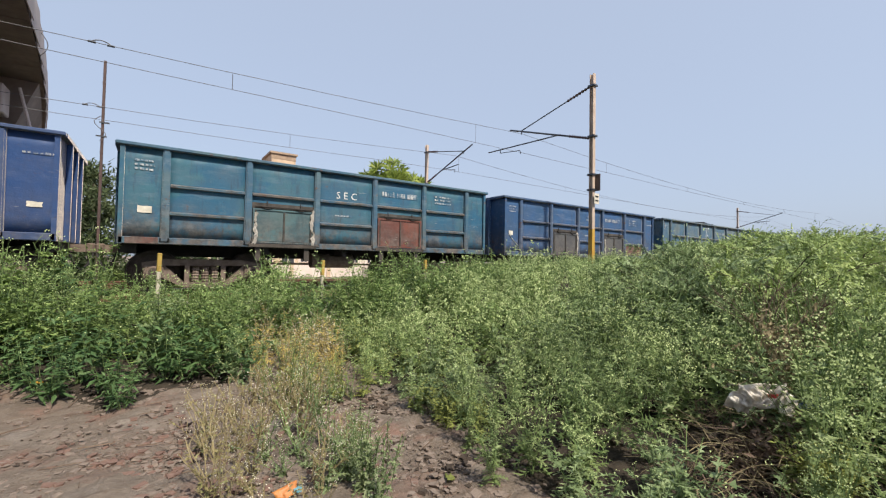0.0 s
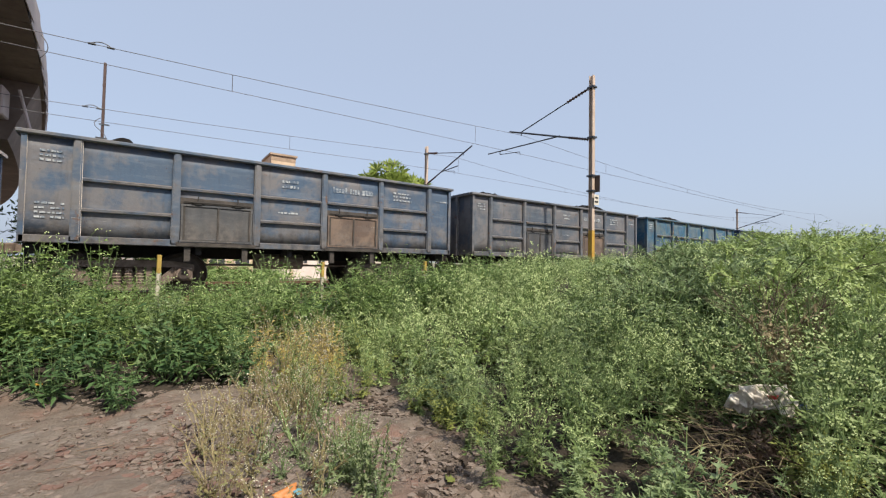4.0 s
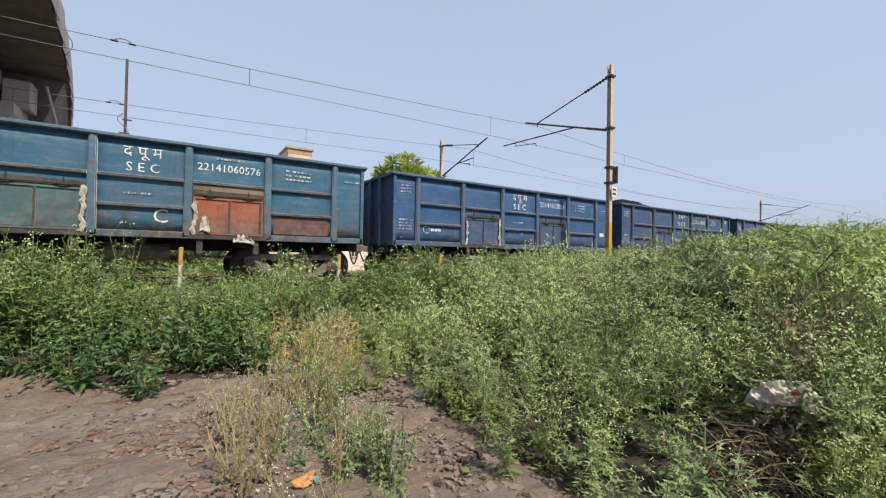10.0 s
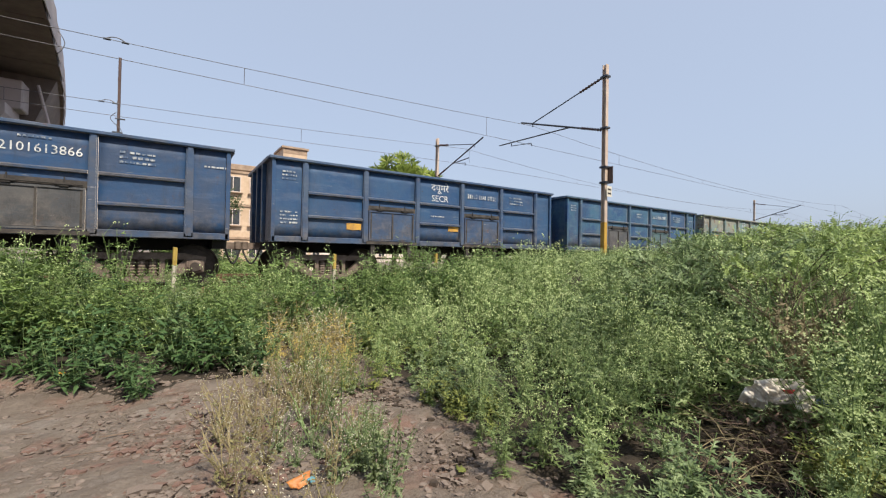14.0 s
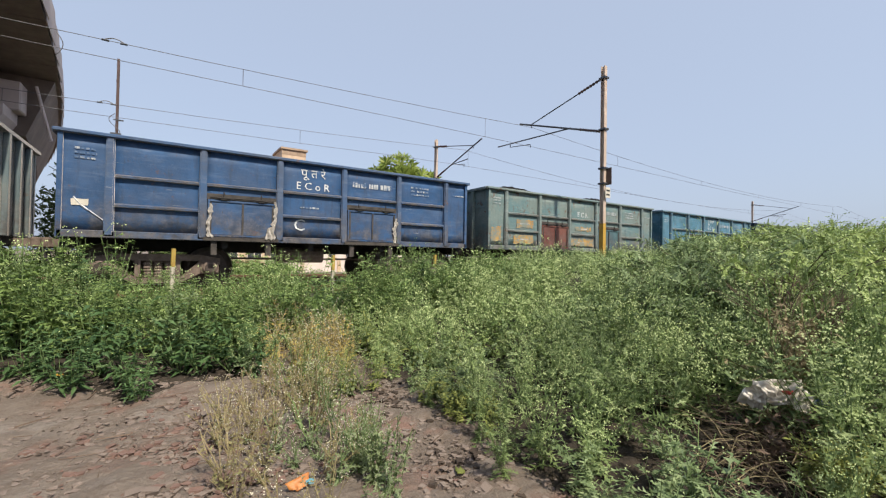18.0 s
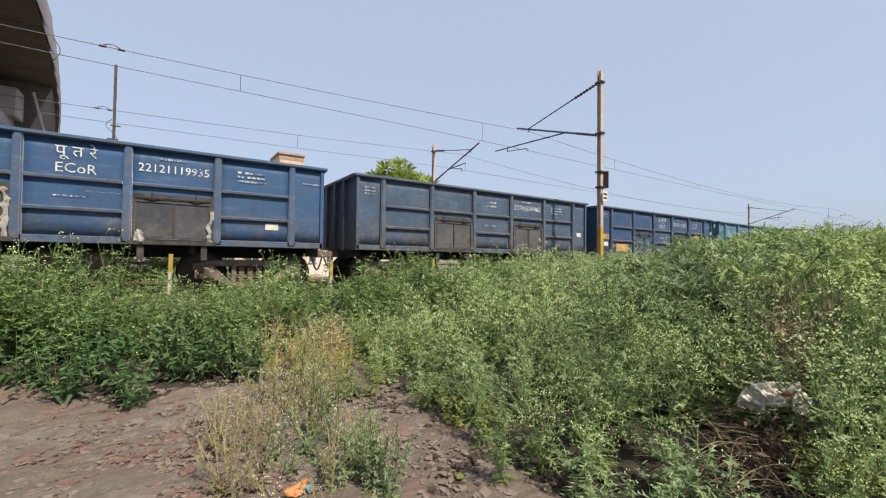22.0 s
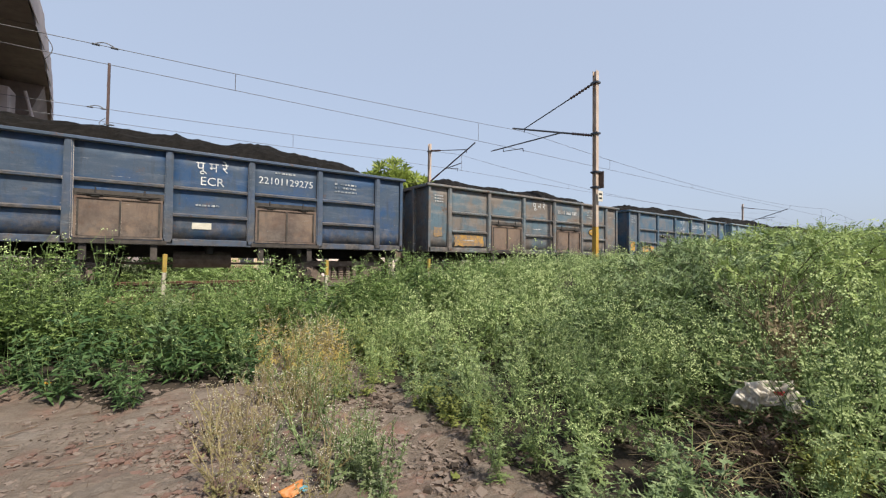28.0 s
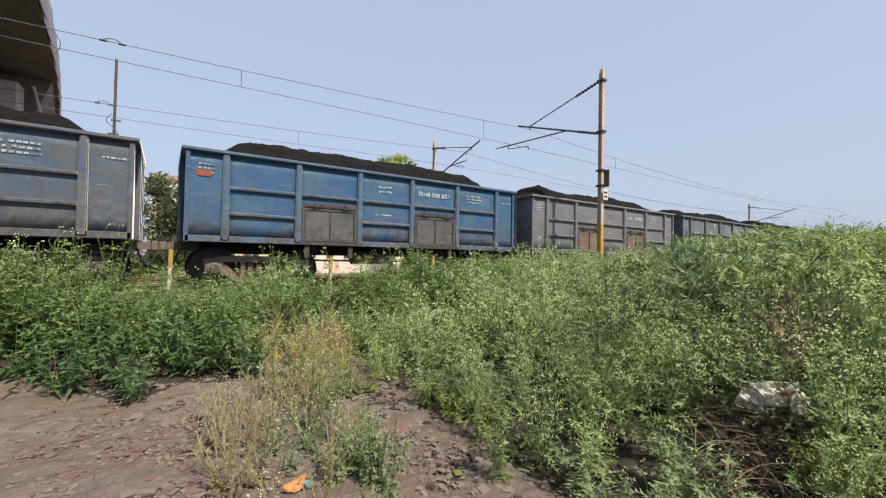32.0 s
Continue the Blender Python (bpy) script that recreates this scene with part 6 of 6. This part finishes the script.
def bank_room(x, y):
    """How high growth may stand at a spot: the bank's top stays below the line of the passing wagons."""
    az = math.degrees(math.atan2(x, y))
    slope = float(np.interp(az, [40, 51, 61, 67, 72, 76, 79, 82, 88], [0.02, 0.035, 0.06, 0.105, 0.18, 0.255, 0.29, 0.31, 0.33]))
    return 1.55 + slope * max(y, 0.5) - float(ground_height(x, y))


def keep_right(x, y):
    e = right_edge(y)
    r, az = math.hypot(x, y), math.degrees(math.atan2(x, y))
    if x < e or y > 9.9 or (2.6 < r < 4.35 and 67.5 < az < 75.5) or (4.1 < r < 4.8 and 75 < az < 78.5):
        return 0
    gap = noise.noise(Vector((x * 1.7, y * 1.7, 5.5)))
    if gap < -0.22 and r < 9:
        return 0
    young = 0.52 + 0.48 * min(1.0, (x - e) / 0.9)
    back = 1 - 0.30 * float(ss(np.array((y - 8.2) / 1.4)))
    lump = 1 + 0.30 * noise.noise(Vector((x * 1.1, y * 1.1, 3.3))) + 0.45 * min(0.15, gap)
    room = bank_room(x, y)
    return min(young * back * lump, room / 0.98) if room > 0.2 else 0


def apart(spots, least):
    """Leaves out the spots that stand too close to an earlier one."""
    out, cells = [], {}
    for q in spots:
        i, j = int(q[0] // least), int(q[1] // least)
        if all(math.hypot(q[0] - o[0], q[1] - o[1]) > least for a in (-1, 0, 1) for b in (-1, 0, 1) for o in cells.get((i + a, j + b), ())):
            cells.setdefault((i, j), []).append(q)
            out.append(q)
    return out


def kinds_of(spots, kinds, scale=1.0):
    return [(x, y, s * scale, int(rng.integers(len(kinds)))) for x, y, s in spots]


spots = apart(scatter(-13, 2.2, 4.7, 9.9, 34, keep_left), 0.25)
drift = lambda q, z, f=0.8: noise.noise(Vector((q[0] * f, q[1] * f, z)))
broad = [q for q in spots if q[1] < left_front(q[0]) + 1.0 and (drift(q, 7, 1.1) > -0.12 or q[0] > -0.6) or drift(q, 2.2, 0.55) > 0.34]
soft = [q for q in spots if q not in set(broad)]
sow("broad_leaved_weeds", "dark green weeds with drooping pointed leaves", BROADWEED, kinds_of([q for i, q in enumerate(broad) if i % 3], BROADWEED), [LEAF_W, STEM, FLOWER])
sow("soft_green_weeds", "waist-high soft green bushy weeds with tiny pale flowers along the track", SOFTWEED, kinds_of([q for i, q in enumerate(soft) if i % 9], SOFTWEED), [LEAF_L, STEM, FLOWER])
sow("flowering_weeds", "feathery weeds with sprays of tiny white flowers among broad leaves", MIDWEED, kinds_of(soft[::9] + broad[::8], MIDWEED, 0.9), [LEAF_V, STEM, FLOWER])
bank = apart(scatter(1.9, 10.5, -0.4, 9.9, 42, keep_right), 0.235)
close = [q for q in bank if math.hypot(q[0], q[1]) < 5.2]
away = [q for q in bank if math.hypot(q[0], q[1]) >= 5.2]
leafy_ones = [q for q in close if drift(q, 11, 1.3) > 0.16 or math.hypot(q[0], q[1]) < 3.0]
rest = [q for q in close if q not in set(leafy_ones)]
sow("low_feathery_weeds", "low grey-green weeds with deeply cut feathery leaves", LEAFWEED, kinds_of(leafy_ones, LEAFWEED), [LEAF_V, STEM, FLOWER])
sow("flowering_weeds", "waist-high grey-green feathery weeds with sprays of tiny pale flowers", NEARWEED, kinds_of(rest, NEARWEED), [LEAF_N, STEM, FLOWER])
hedge = [q for q in away if q[1] > 6.4 + 0.5 * drift(q, 41, 0.9) and q[0] < 7.5]
sow("soft_green_weeds", "leafy mid-green weeds along the foot of the track bed", SOFTWEED, kinds_of(hedge, SOFTWEED), [LEAF_L, STEM, FLOWER])
away = [q for q in away if q not in set(hedge)]
shade = [q for q in away if drift(q, 21, 0.45) > 0.22]
sow("flowering_weeds", "pale green flowering weeds along the slope of the bank", MIDWEED, kinds_of([q for q in away if q not in set(shade)], MIDWEED), [LEAF_R, STEM, FLOWER])
sow("silvery_weeds", "taller silver-green weeds standing on the bank", SOFTWEED, kinds_of(shade, SOFTWEED, 1.05), [LEAF_V, STEM, FLOWER])
crest = apart(scatter(2.2, 10.5, 7.2, 9.6, 12, lambda x, y: 0.82 if bank_room(x, y) > 0.6 and drift((x, y), 51, 0.9) > -0.15 else 0), 0.32)
sow("broad_leaved_weeds", "broad-leaved green weeds along the edge of the track bed", BROADWEED, kinds_of(crest, BROADWEED), [LEAF_W, STEM, FLOWER])
far = [(x, y, s * 1.05, int(rng.integers(4))) for x, y, s in scatter(10.3, 48, -1.5, 9.4, 1.3, keep_right)]
far += [(x, y, s * 1.6, int(rng.integers(4))) for x, y, s in scatter(48, 130, -6, 9.2, 0.22, lambda x, y: 1.0)]
sow("bank_weeds", "green weeds covering the long bank, coloured paler for sky light", FARWEED, far, [LEAF_F, STEM, FLOWER])
beyond = [(x, y, s, int(rng.integers(3))) for x, y, s in scatter(-18, 45, 20.3, 22.8, 1.1, lambda x, y: 0.75)]
beyond += [(x, y, s, int(rng.integers(3))) for x, y, s in scatter(-20, 6.5, 22, 31, 1.3, lambda x, y: 1.25)]
sow("trackside_weeds", "green weeds beyond the far track", BACKWEED, beyond, [LEAF_L, STEM, FLOWER])
dry = apart(scatter(1.05, 2.5, 4.7, 6.9, 26, lambda x, y: 0.95 if (x - 1.66) ** 2 / 0.34 + (y - 5.9) ** 2 / 0.9 < 1 else 0), 0.16)
sow("dry_golden_weeds", "withered golden-brown weeds beside the path", DRYWEED, kinds_of(dry, DRYWEED), [LEAF_D, DRYSTEM, DRYBUD])
mixed = apart(scatter(1.1, 3.2, 4.3, 7.0, 16, lambda x, y: 0.85 if drift((x, y), 31, 1.4) > -0.15 else 0), 0.2)
sow("yellowing_weeds", "yellow-green weeds among the withered ones", DRYWEED, kinds_of(mixed, DRYWEED), [LEAF_Y, STEM, FLOWER])
sparse = apart(scatter(0.05, 1.75, 2.2, 4.9, 34, lambda x, y: 0.95 if (x - 0.73) ** 2 + (y - 2.68) ** 2 > 0.05 and (x - 0.40 - 0.125 * y) ** 2 / 0.34 + (y - 3.55) ** 2 / 1.6 < 1 else 0), 0.175)
sparse += scatter(1.15, 2.0, 4.0, 5.2, 9, lambda x, y: 0.9)
sow("sparse_dry_weeds", "thin dry stalks with tiny pale flower heads on the dirt", SPARSE, kinds_of([q for i, q in enumerate(sparse) if i % 7 < 5], SPARSE), [LEAF_S, DRYSTEM, DRYBUD])
sow("sparse_green_weeds", "thin grey-green seedlings among dry stalks", SPARSE, kinds_of([q for i, q in enumerate(sparse) if i % 7 > 4], SPARSE), [LEAF_G, STEM, DRYBUD])
path_side = [(2.42 + 0.10 * rng.normal(), 3.45 + 0.3 * rng.normal(), 0.42, int(rng.integers(4))) for _ in range(9)]
path_side += [(3.55 + 0.12 * rng.normal(), 0.78 + 0.08 * rng.normal(), 0.5, int(rng.integers(4))) for _ in range(6)]
sow("broad_leaved_seedlings", "young bright green weeds with broad pointed leaves beside the path", BROADWEED, path_side, [LEAF_Y, STEM, FLOWER])
tuft = [(1.18 + 0.10 * rng.normal(), 2.80 + 0.26 * rng.normal(), 0.85, int(rng.integers(4))) for _ in range(13)]
sow("small_green_weeds", "small upright grey-green weeds with white buds in the path", TUFT, tuft, [LEAF_G, STEM, DRYBUD])


def shrub(x, y, height, label, material, arms=15):
    """A thorny shrub of long arching branches set with feathery leaves."""
    th = thing("shrub", label, "shrub", "shrubs on the bank", m=pose(x, y, float(ground_height(x, y))))
    V, F, bm, o = [], [], bmesh.new(), 0
    for b in range(arms):
        an = rng.uniform(0, 6.283)
        reach = height * rng.uniform(0.5, 1.35)
        rise = height * rng.uniform(0.75, 1.1)
        p = Vector((0, 0, 0))
        for i in range(8):
            u = (i + 1) / 8
            q = Vector((math.cos(an) * reach * u, math.sin(an) * reach * u, rise * (1.75 * u - 0.85 * u * u))) + Vector(rng.normal(0, 0.02, 3))
            tube(bm, p, q, 0.012 * (1.12 - u), 0.012 * (1.0 - u) + 0.001, seg=4)
            for _ in range(6 if i > 1 else 2):
                at = np.array(p.lerp(q, rng.random()))
                lv, lf = lobed_leaf(rng.uniform(0.12, 0.24), rng.uniform(0.03, 0.05), 4, rng.uniform(0.1, 0.5), rnd)
                w = rng.normal(size=3) + np.array((math.cos(an), math.sin(an), 0.25)) * 0.8
                V.append(lv @ turn_to(w, rng.uniform(-0.7, 0.7)).T + at)
                F.append(lf + o)
                o += len(lv)
            p = q
    tagged(part("branch", bm, BARK, th), kind="stuff")
    part("foliage", mesh_from("foliage", np.concatenate(V), np.concatenate(F), [material]), None, th)


for sx, sy, sh in apart(scatter(5.6, 15.0, 0.6, 5.6, 2.6, lambda x, y: 1.0 if 60 < math.degrees(math.atan2(x, y)) < 85 else 0), 0.95):
    far_off = math.hypot(sx, sy)
    tall = min(1.25 * sh, bank_room(sx, sy) + (0.10 if far_off > 7 else -0.12))
    if tall > 0.4:
        pale = math.degrees(math.atan2(sx, sy)) > 69 + rnd.uniform(-3, 3)
        shrub(sx, sy, tall, "pale yellow-green thorny shrub with arching feathery branches" if pale else "grey-green thorny shrub with arching feathery branches", LEAF_F if pale else LEAF_V, 12)
for sx, sy, sh in ((16.8, 4.4, 1.5), (19.5, 4.3, 1.75), (23, 5.0, 2.0), (18, 2.6, 1.3), (28, 5.0, 2.2), (26, 3.4, 1.6), (34, 4.5, 2.1), (20, 5.3, 1.7)):
    shrub(sx, sy, sh, "thorny yellow-green shrub with long arching feathery branches", LEAF_Y if sx > 20 else LEAF_F)

for sx, sy, sh in ((6.4, 2.55, 0.95), (6.9, 2.75, 1.05), (7.3, 2.5, 1.1), (6.1, 3.1, 0.85)):
    shrub(sx, sy, sh, "grey-green thorny shrub among the paler weeds", LEAF_V, 14)


def bare_shrub(x, y, height):
    """Leafless forked brown branches standing up out of the weeds."""
    th = thing("bare_shrub", "leafless brown thorn branches standing among the weeds", "shrub", "shrubs on the bank", m=pose(x, y, float(ground_height(x, y)) - 0.05))
    for n in range(3):
        bm, ends = bmesh.new(), []
        lean = Vector((rnd.uniform(-0.35, 0.35), rnd.uniform(-0.35, 0.35), 1)).normalized()
        limbs(bm, Vector((0.06 * n - 0.06, 0, 0)), lean, height * 0.40, 0.011, 3, ends)
        part("branch", bm, TWIG, th)


bare_shrub(5.25, 1.55, 1.25)
bare_shrub(5.05, 1.30, 1.05)

# ---- rubbish and stones ----


def crumple(nx, ny, w, h, amp, seed):
    bm = bmesh.new()
    g = []
    for i in range(nx + 1):
        row = []
        for j in range(ny + 1):
            u, v = i / nx - 0.5, j / ny - 0.5
            d = noise.noise(Vector((u * 4 + seed, v * 4, seed))) + 0.6 * noise.noise(Vector((u * 9, v * 9, seed)))
            a = math.atan2(v, u)
            k = (0.55 + 0.9 * (v + 0.5)) * (1.0 + 0.3 * noise.noise(Vector((math.cos(a), math.sin(a), seed + 9))))
            row.append(bm.verts.new((u * w * k + 0.25 * amp * d, v * h * k, amp * d)))
        g.append(row)
    for i in range(nx):
        for j in range(ny):
            bm.faces.new((g[i][j], g[i + 1][j], g[i + 1][j + 1], g[i][j + 1])).smooth = True
    r = bmesh.ops.extrude_face_region(bm, geom=list(bm.faces))
    bmesh.ops.translate(bm, vec=(0, 0, -0.004), verts=[v for v in r["geom"] if isinstance(v, bmesh.types.BMVert)])
    bmesh.ops.recalc_face_normals(bm, faces=bm.faces)
    return bm


def rubbish():
    gz = lambda x, y: float(ground_height(x, y))

    def facing(x, y, z, roll):
        way = Vector((-0.85, -0.3, 0.35))
        return Matrix.Translation((x, y, z)) @ way.to_track_quat("Z", "Y").to_matrix().to_4x4() @ pose(0, 0, 0, 0, 0, roll)

    s = thing("plastic_sack", "torn dirty white plastic sack with a red mark on dead twigs", "sack", m=facing(3.70, 1.15, 0.57, 12) @ Matrix.Scale(0.80, 4))
    part("sheet", crumple(30, 24, 0.26, 0.22, 0.085, 3.0), SACK, s)
    part("flap", crumple(22, 18, 0.20, 0.18, 0.08, 6.4), SACK, s, m=pose(-0.17, -0.02, 0.0, 20, -35, 40))
    part("torn_edge", crumple(14, 10, 0.14, 0.20, 0.04, 9.1), SACK, s, m=pose(0.13, -0.06, -0.02, -15, 30, -25))
    part("red_mark", crumple(5, 4, 0.06, 0.035, 0.01, 5.0), RED_INK, s, "red printed mark", m=pose(0.05, 0.03, 0.045))
    b = thing("plastic_bag", "crumpled dark blue plastic bag in the twigs", "bag", m=facing(4.43, 1.06, 0.40, 20) @ Matrix.Scale(0.75, 4))
    part("sheet", crumple(12, 9, 0.22, 0.14, 0.05, 8.0), BLUEPLASTIC, b)
    o = thing("food_wrapper", "crumpled orange food wrapper on the dirt", "wrapper", m=pose(0.75, 2.75, gz(0.75, 2.75) + 0.05, 48, -10, 12) @ Matrix.Scale(0.66, 4))
    part("sheet", crumple(10, 8, 0.17, 0.11, 0.03, 1.0), ORANGE, o)
    part("teal_panel", crumple(6, 6, 0.08, 0.06, 0.02, 2.0), TEAL_F, o, "teal printed panel", m=pose(0.09, -0.03, 0.02, 0, 20, 0))
    for x, y, mt, a in ((-1.0, 6.35, YELLOW, 0.14), (1.80, 2.42, LEAF_Y, 0.09), (0.45, 4.05, RAGMAT, 0.05)):
        f = thing("dry_leaf", "curled fallen yellow leaf on the dirt", "leaf", "fallen leaves", m=pose(x, y, gz(x, y) + 0.03, 14, 9, rnd.uniform(0, 90)))
        part("blade", crumple(6, 5, a, a * 0.7, 0.02, x), mt, f)
    # dead twigs and withered leaves round the sack
    V, F = [], []
    for n in range(360):
        c = np.array((3.55, 1.20)) + rng.normal(0, (0.34, 0.13)) if n < 240 else np.array((4.45, 0.98)) + rng.normal(0, (0.22, 0.12))
        p = np.array((*c, gz(*c) + abs(rng.normal(0.08, 0.09))))
        an = rng.uniform(0, 6.283)
        dr = np.array((math.cos(an), math.sin(an), rng.normal(0, 0.35)))
        for k in range(4):
            q = p + dr * rng.uniform(0.04, 0.12)
            stick(V, F, p, q, 0.0046 - 0.0008 * k)
            dr = dr + rng.normal(0, 0.4, 3)
            dr /= np.linalg.norm(dr)
            p = q
    for n in range(420):      # curled brown leaves caught in them
        c = np.array((3.62, 1.22)) + rng.normal(0, (0.20, 0.16)) if n < 260 else np.array((4.45, 0.95)) + rng.normal(0, (0.3, 0.15))
        p = np.array((*c, gz(*c) + abs(rng.normal(0.16, 0.12))))
        lv, lf = blade(rng.uniform(0.04, 0.09), rnd)
        o = len(V)
        V += list(lv @ turn_to(rng.normal(size=3), rng.uniform(-1, 1)).T + p)
        F += [tuple(int(i) + o for i in f) for f in lf]
    tagged(new("dead_twigs", mesh_from("dead_twigs", np.array(V), np.array(F), [TWIG])), "heap of brown dead twigs and stalks", "twigs", kind="stuff")
    # long pale stalks bent over across the hollow
    V, F = [], []
    for n in range(120):
        c = np.array((3.50, 1.22)) + rng.normal(0, (0.42, 0.16))
        p = np.array((*c, gz(*c) + rng.uniform(0.02, 0.22)))
        an = rng.uniform(0, 6.283)
        dr = np.array((math.cos(an), math.sin(an), rng.uniform(0.1, 0.7)))
        for k in range(7):
            q = p + dr * rng.uniform(0.05, 0.11)
            stick(V, F, p, q, 0.0044 - 0.0005 * k)
            dr = dr + rng.normal(0, 0.12, 3) + np.array((0, 0, -0.17))
            dr /= np.linalg.norm(dr)
            p = q
            if k > 3 and p[2] < gz(p[0], p[1]) + 0.01:
                break
    tagged(new("bent_straw", mesh_from("bent_straw", np.array(V), np.array(F), [STRAW])), "long pale dead stalks bent over in the hollow", "straw", kind="stuff")
    # a withered plant leaning behind the sack, straw stalks bent over it
    V, F = [], []
    for n in range(34):
        p = np.array((4.30 + rng.normal(0, 0.05), 1.24 + rng.normal(0, 0.045), 0.30 + rng.uniform(0, 0.25)))
        low = n % 4 == 0
        dr = np.array((-0.5, 0.35, 0.45)) + rng.normal(0, 0.3, 3) if low else np.array((rng.normal(0, 0.15), rng.normal(0, 0.15), 1.0))
        for k in range(6):
            q = p + dr * rng.uniform(0.08, 0.15)
            stick(V, F, p, q, 0.0055 - 0.0006 * k)
            dr = dr + rng.normal(0, 0.16, 3) + np.array((0, 0, -0.16 if low else 0.02 * k))
            dr /= np.linalg.norm(dr)
            p = q
            for _ in range(1 if low else 2):
                lv, lf = lobed_leaf(rng.uniform(0.05, 0.10), 0.03, 3, 0.4, rnd)
                o = len(V)
                V += list(lv @ turn_to(rng.normal(size=3) + (0, 0, -0.4), rng.uniform(-1, 1)).T + p)
                F += [tuple(int(i) + o for i in f) for f in lf]
    tagged(new("withered_weeds", mesh_from("withered_weeds", np.array(V), np.array(F), [STRAW])), "withered straw-brown stalks leaning behind the sack", "weeds", kind="stuff")


rubbish()


def pebble(bm_seed, squash):
    """An angular chip: a box with its corners knocked about."""
    bm = bmesh.new()
    box(bm, -1, -1, -1, 1, 1, 1)
    r = random.Random(bm_seed)
    for v in bm.verts:
        v.co = Vector((v.co.x * r.uniform(0.35, 1.0), v.co.y * r.uniform(0.35, 1.0), v.co.z * r.uniform(0.4, 1.0) * squash))
    bmesh.ops.triangulate(bm, faces=bm.faces)
    return bm


def stones():
    shapes = [(pebble(i, 0.38)) for i in range(6)]
    arr = []
    for bm in shapes:
        bm.verts.index_update()
        arr.append((np.array([v.co[:] for v in bm.verts]), np.array([[v.index for v in f.verts] for f in bm.faces])))
        bm.free()

    def strew(name, label, count, spot, size, material):
        V, F, o = [], [], 0
        for _ in range(count):
            x, y = spot()
            v, f = arr[int(rng.integers(6))]
            s = size * (0.3 + rng.random() ** 3 * 1.4)
            a = rng.uniform(0, 6.283)
            c, q = math.cos(a), math.sin(a)
            w = v * s * rng.uniform(0.7, 1.3, 3)
            w = np.stack([w[:, 0] * c - w[:, 1] * q, w[:, 0] * q + w[:, 1] * c, w[:, 2]], 1)
            V.append(w + (x, y, float(ground_height(x, y)) + s * 0.12))
            F.append(f + o)
            o += len(v)
        tagged(new(name, mesh_from(name, np.concatenate(V), np.concatenate(F), [material])), label, "stones", kind="stuff")

    field = lambda: (rng.uniform(-3.6, 2.4), rng.uniform(0.6, 6.6))
    strew("rubble_chips", "small pale stone chips scattered over the dirt", 7000, field, 0.022, STONE)
    strew("brick_chips", "small broken red brick chips in the dirt", 700, lambda: (rng.normal(0.1, 0.5), rng.normal(3.7, 0.7)), 0.024, BRICKBIT)
    strew("gravel_patch", "patch of pale gravel and chips in the dirt", 1500, lambda: (rng.normal(0.15, 0.45), rng.normal(3.6, 0.7)), 0.017, STONE)
    strew("path_stones", "grey stones along the narrow path", 320, lambda: (rng.normal(1.80, 0.27), rng.uniform(2.0, 4.6)), 0.026, STONE)
    strew("dead_leaf_litter", "dark dead leaf scraps and bark bits on the dirt", 900, lambda: (rng.uniform(-3.4, 2.3), rng.uniform(1.0, 6.4)), 0.014, FLAKE)
    strew("path_litter", "dark dead leaves along the path edges", 420, lambda: (rng.normal(1.95, 0.25), rng.uniform(2.0, 5.6)), 0.024, FLAKE)
    V, F = [], []
    for _ in range(150):      # dry twigs and straw lying about
        x, y = field()
        an, l = rng.normal(0.5, 0.6), rng.uniform(0.05, 0.26)
        p = np.array((x, y, float(ground_height(x, y)) + 0.022))
        q = p + (math.cos(an) * l, math.sin(an) * l, 0)
        q[2] = float(ground_height(q[0], q[1])) + 0.024
        stick(V, F, p, q, rng.uniform(0.003, 0.008))
    tagged(new("fallen_twigs", mesh_from("fallen_twigs", np.array(V), np.array(F), [TWIG])), "dry brown twigs lying on the dirt", "twigs", kind="stuff")
    for i in range(58):
        x, y = field() if i < 46 else (rng.normal(1.80, 0.2), rng.uniform(2.1, 4.0))
        s = rng.uniform(0.02, 0.055) if i < 46 else rng.uniform(0.022, 0.055)
        red = i % 6 == 0
        ob = part("stone", pebble(100 + i, 0.4 if i < 46 else 0.22), BRICKBIT if red else STONE, None)
        ob.matrix_basis = pose(x, y, float(ground_height(x, y)) + s * 0.15, 0, 0, rng.uniform(0, 360)) @ Matrix.Diagonal((s * 1.3, s, s, 1))
        tagged(ob, "broken red brick piece on the dirt" if red else "loose pale stone on the dirt", "stone", "loose stones")


stones()

# ---- what moves ----


def run(t):
    """How far the train's first wagon stands along the track at t seconds."""
    u = t - 16.0
    return -3.529e-5 * u ** 3 - 0.0223192 * u * u - 11.678238 * u - 181.910536


def motions():
    for k, w in TRAIN.items():
        walk(w, [(t, pose(run(t) + PITCH * k, TRACK_1, RAIL_Z)) for t in range(33)])
        # the wheels roll while they pass before the eye
        steps = [i / FPS for i in range(32 * FPS + 1) if -13 < run(i / FPS) + PITCH * k < 13]
        if not steps:
            continue
        times = ([0.0] if steps[0] > 0 else []) + steps + ([32.0] if steps[-1] < 32 else [])
        for wheel in [o for o in w.children_recursive if o.name.startswith("wheelset")]:
            x = wheel.matrix_basis.translation.x
            rows = []
            for t in times:
                c = min(max(t, steps[0]), steps[-1])
                rows.append((t, pose(x, 0, 0.5, 0, math.degrees((run(c) - run(steps[0])) / 0.5), 0)))
            walk(wheel, rows)


motions()
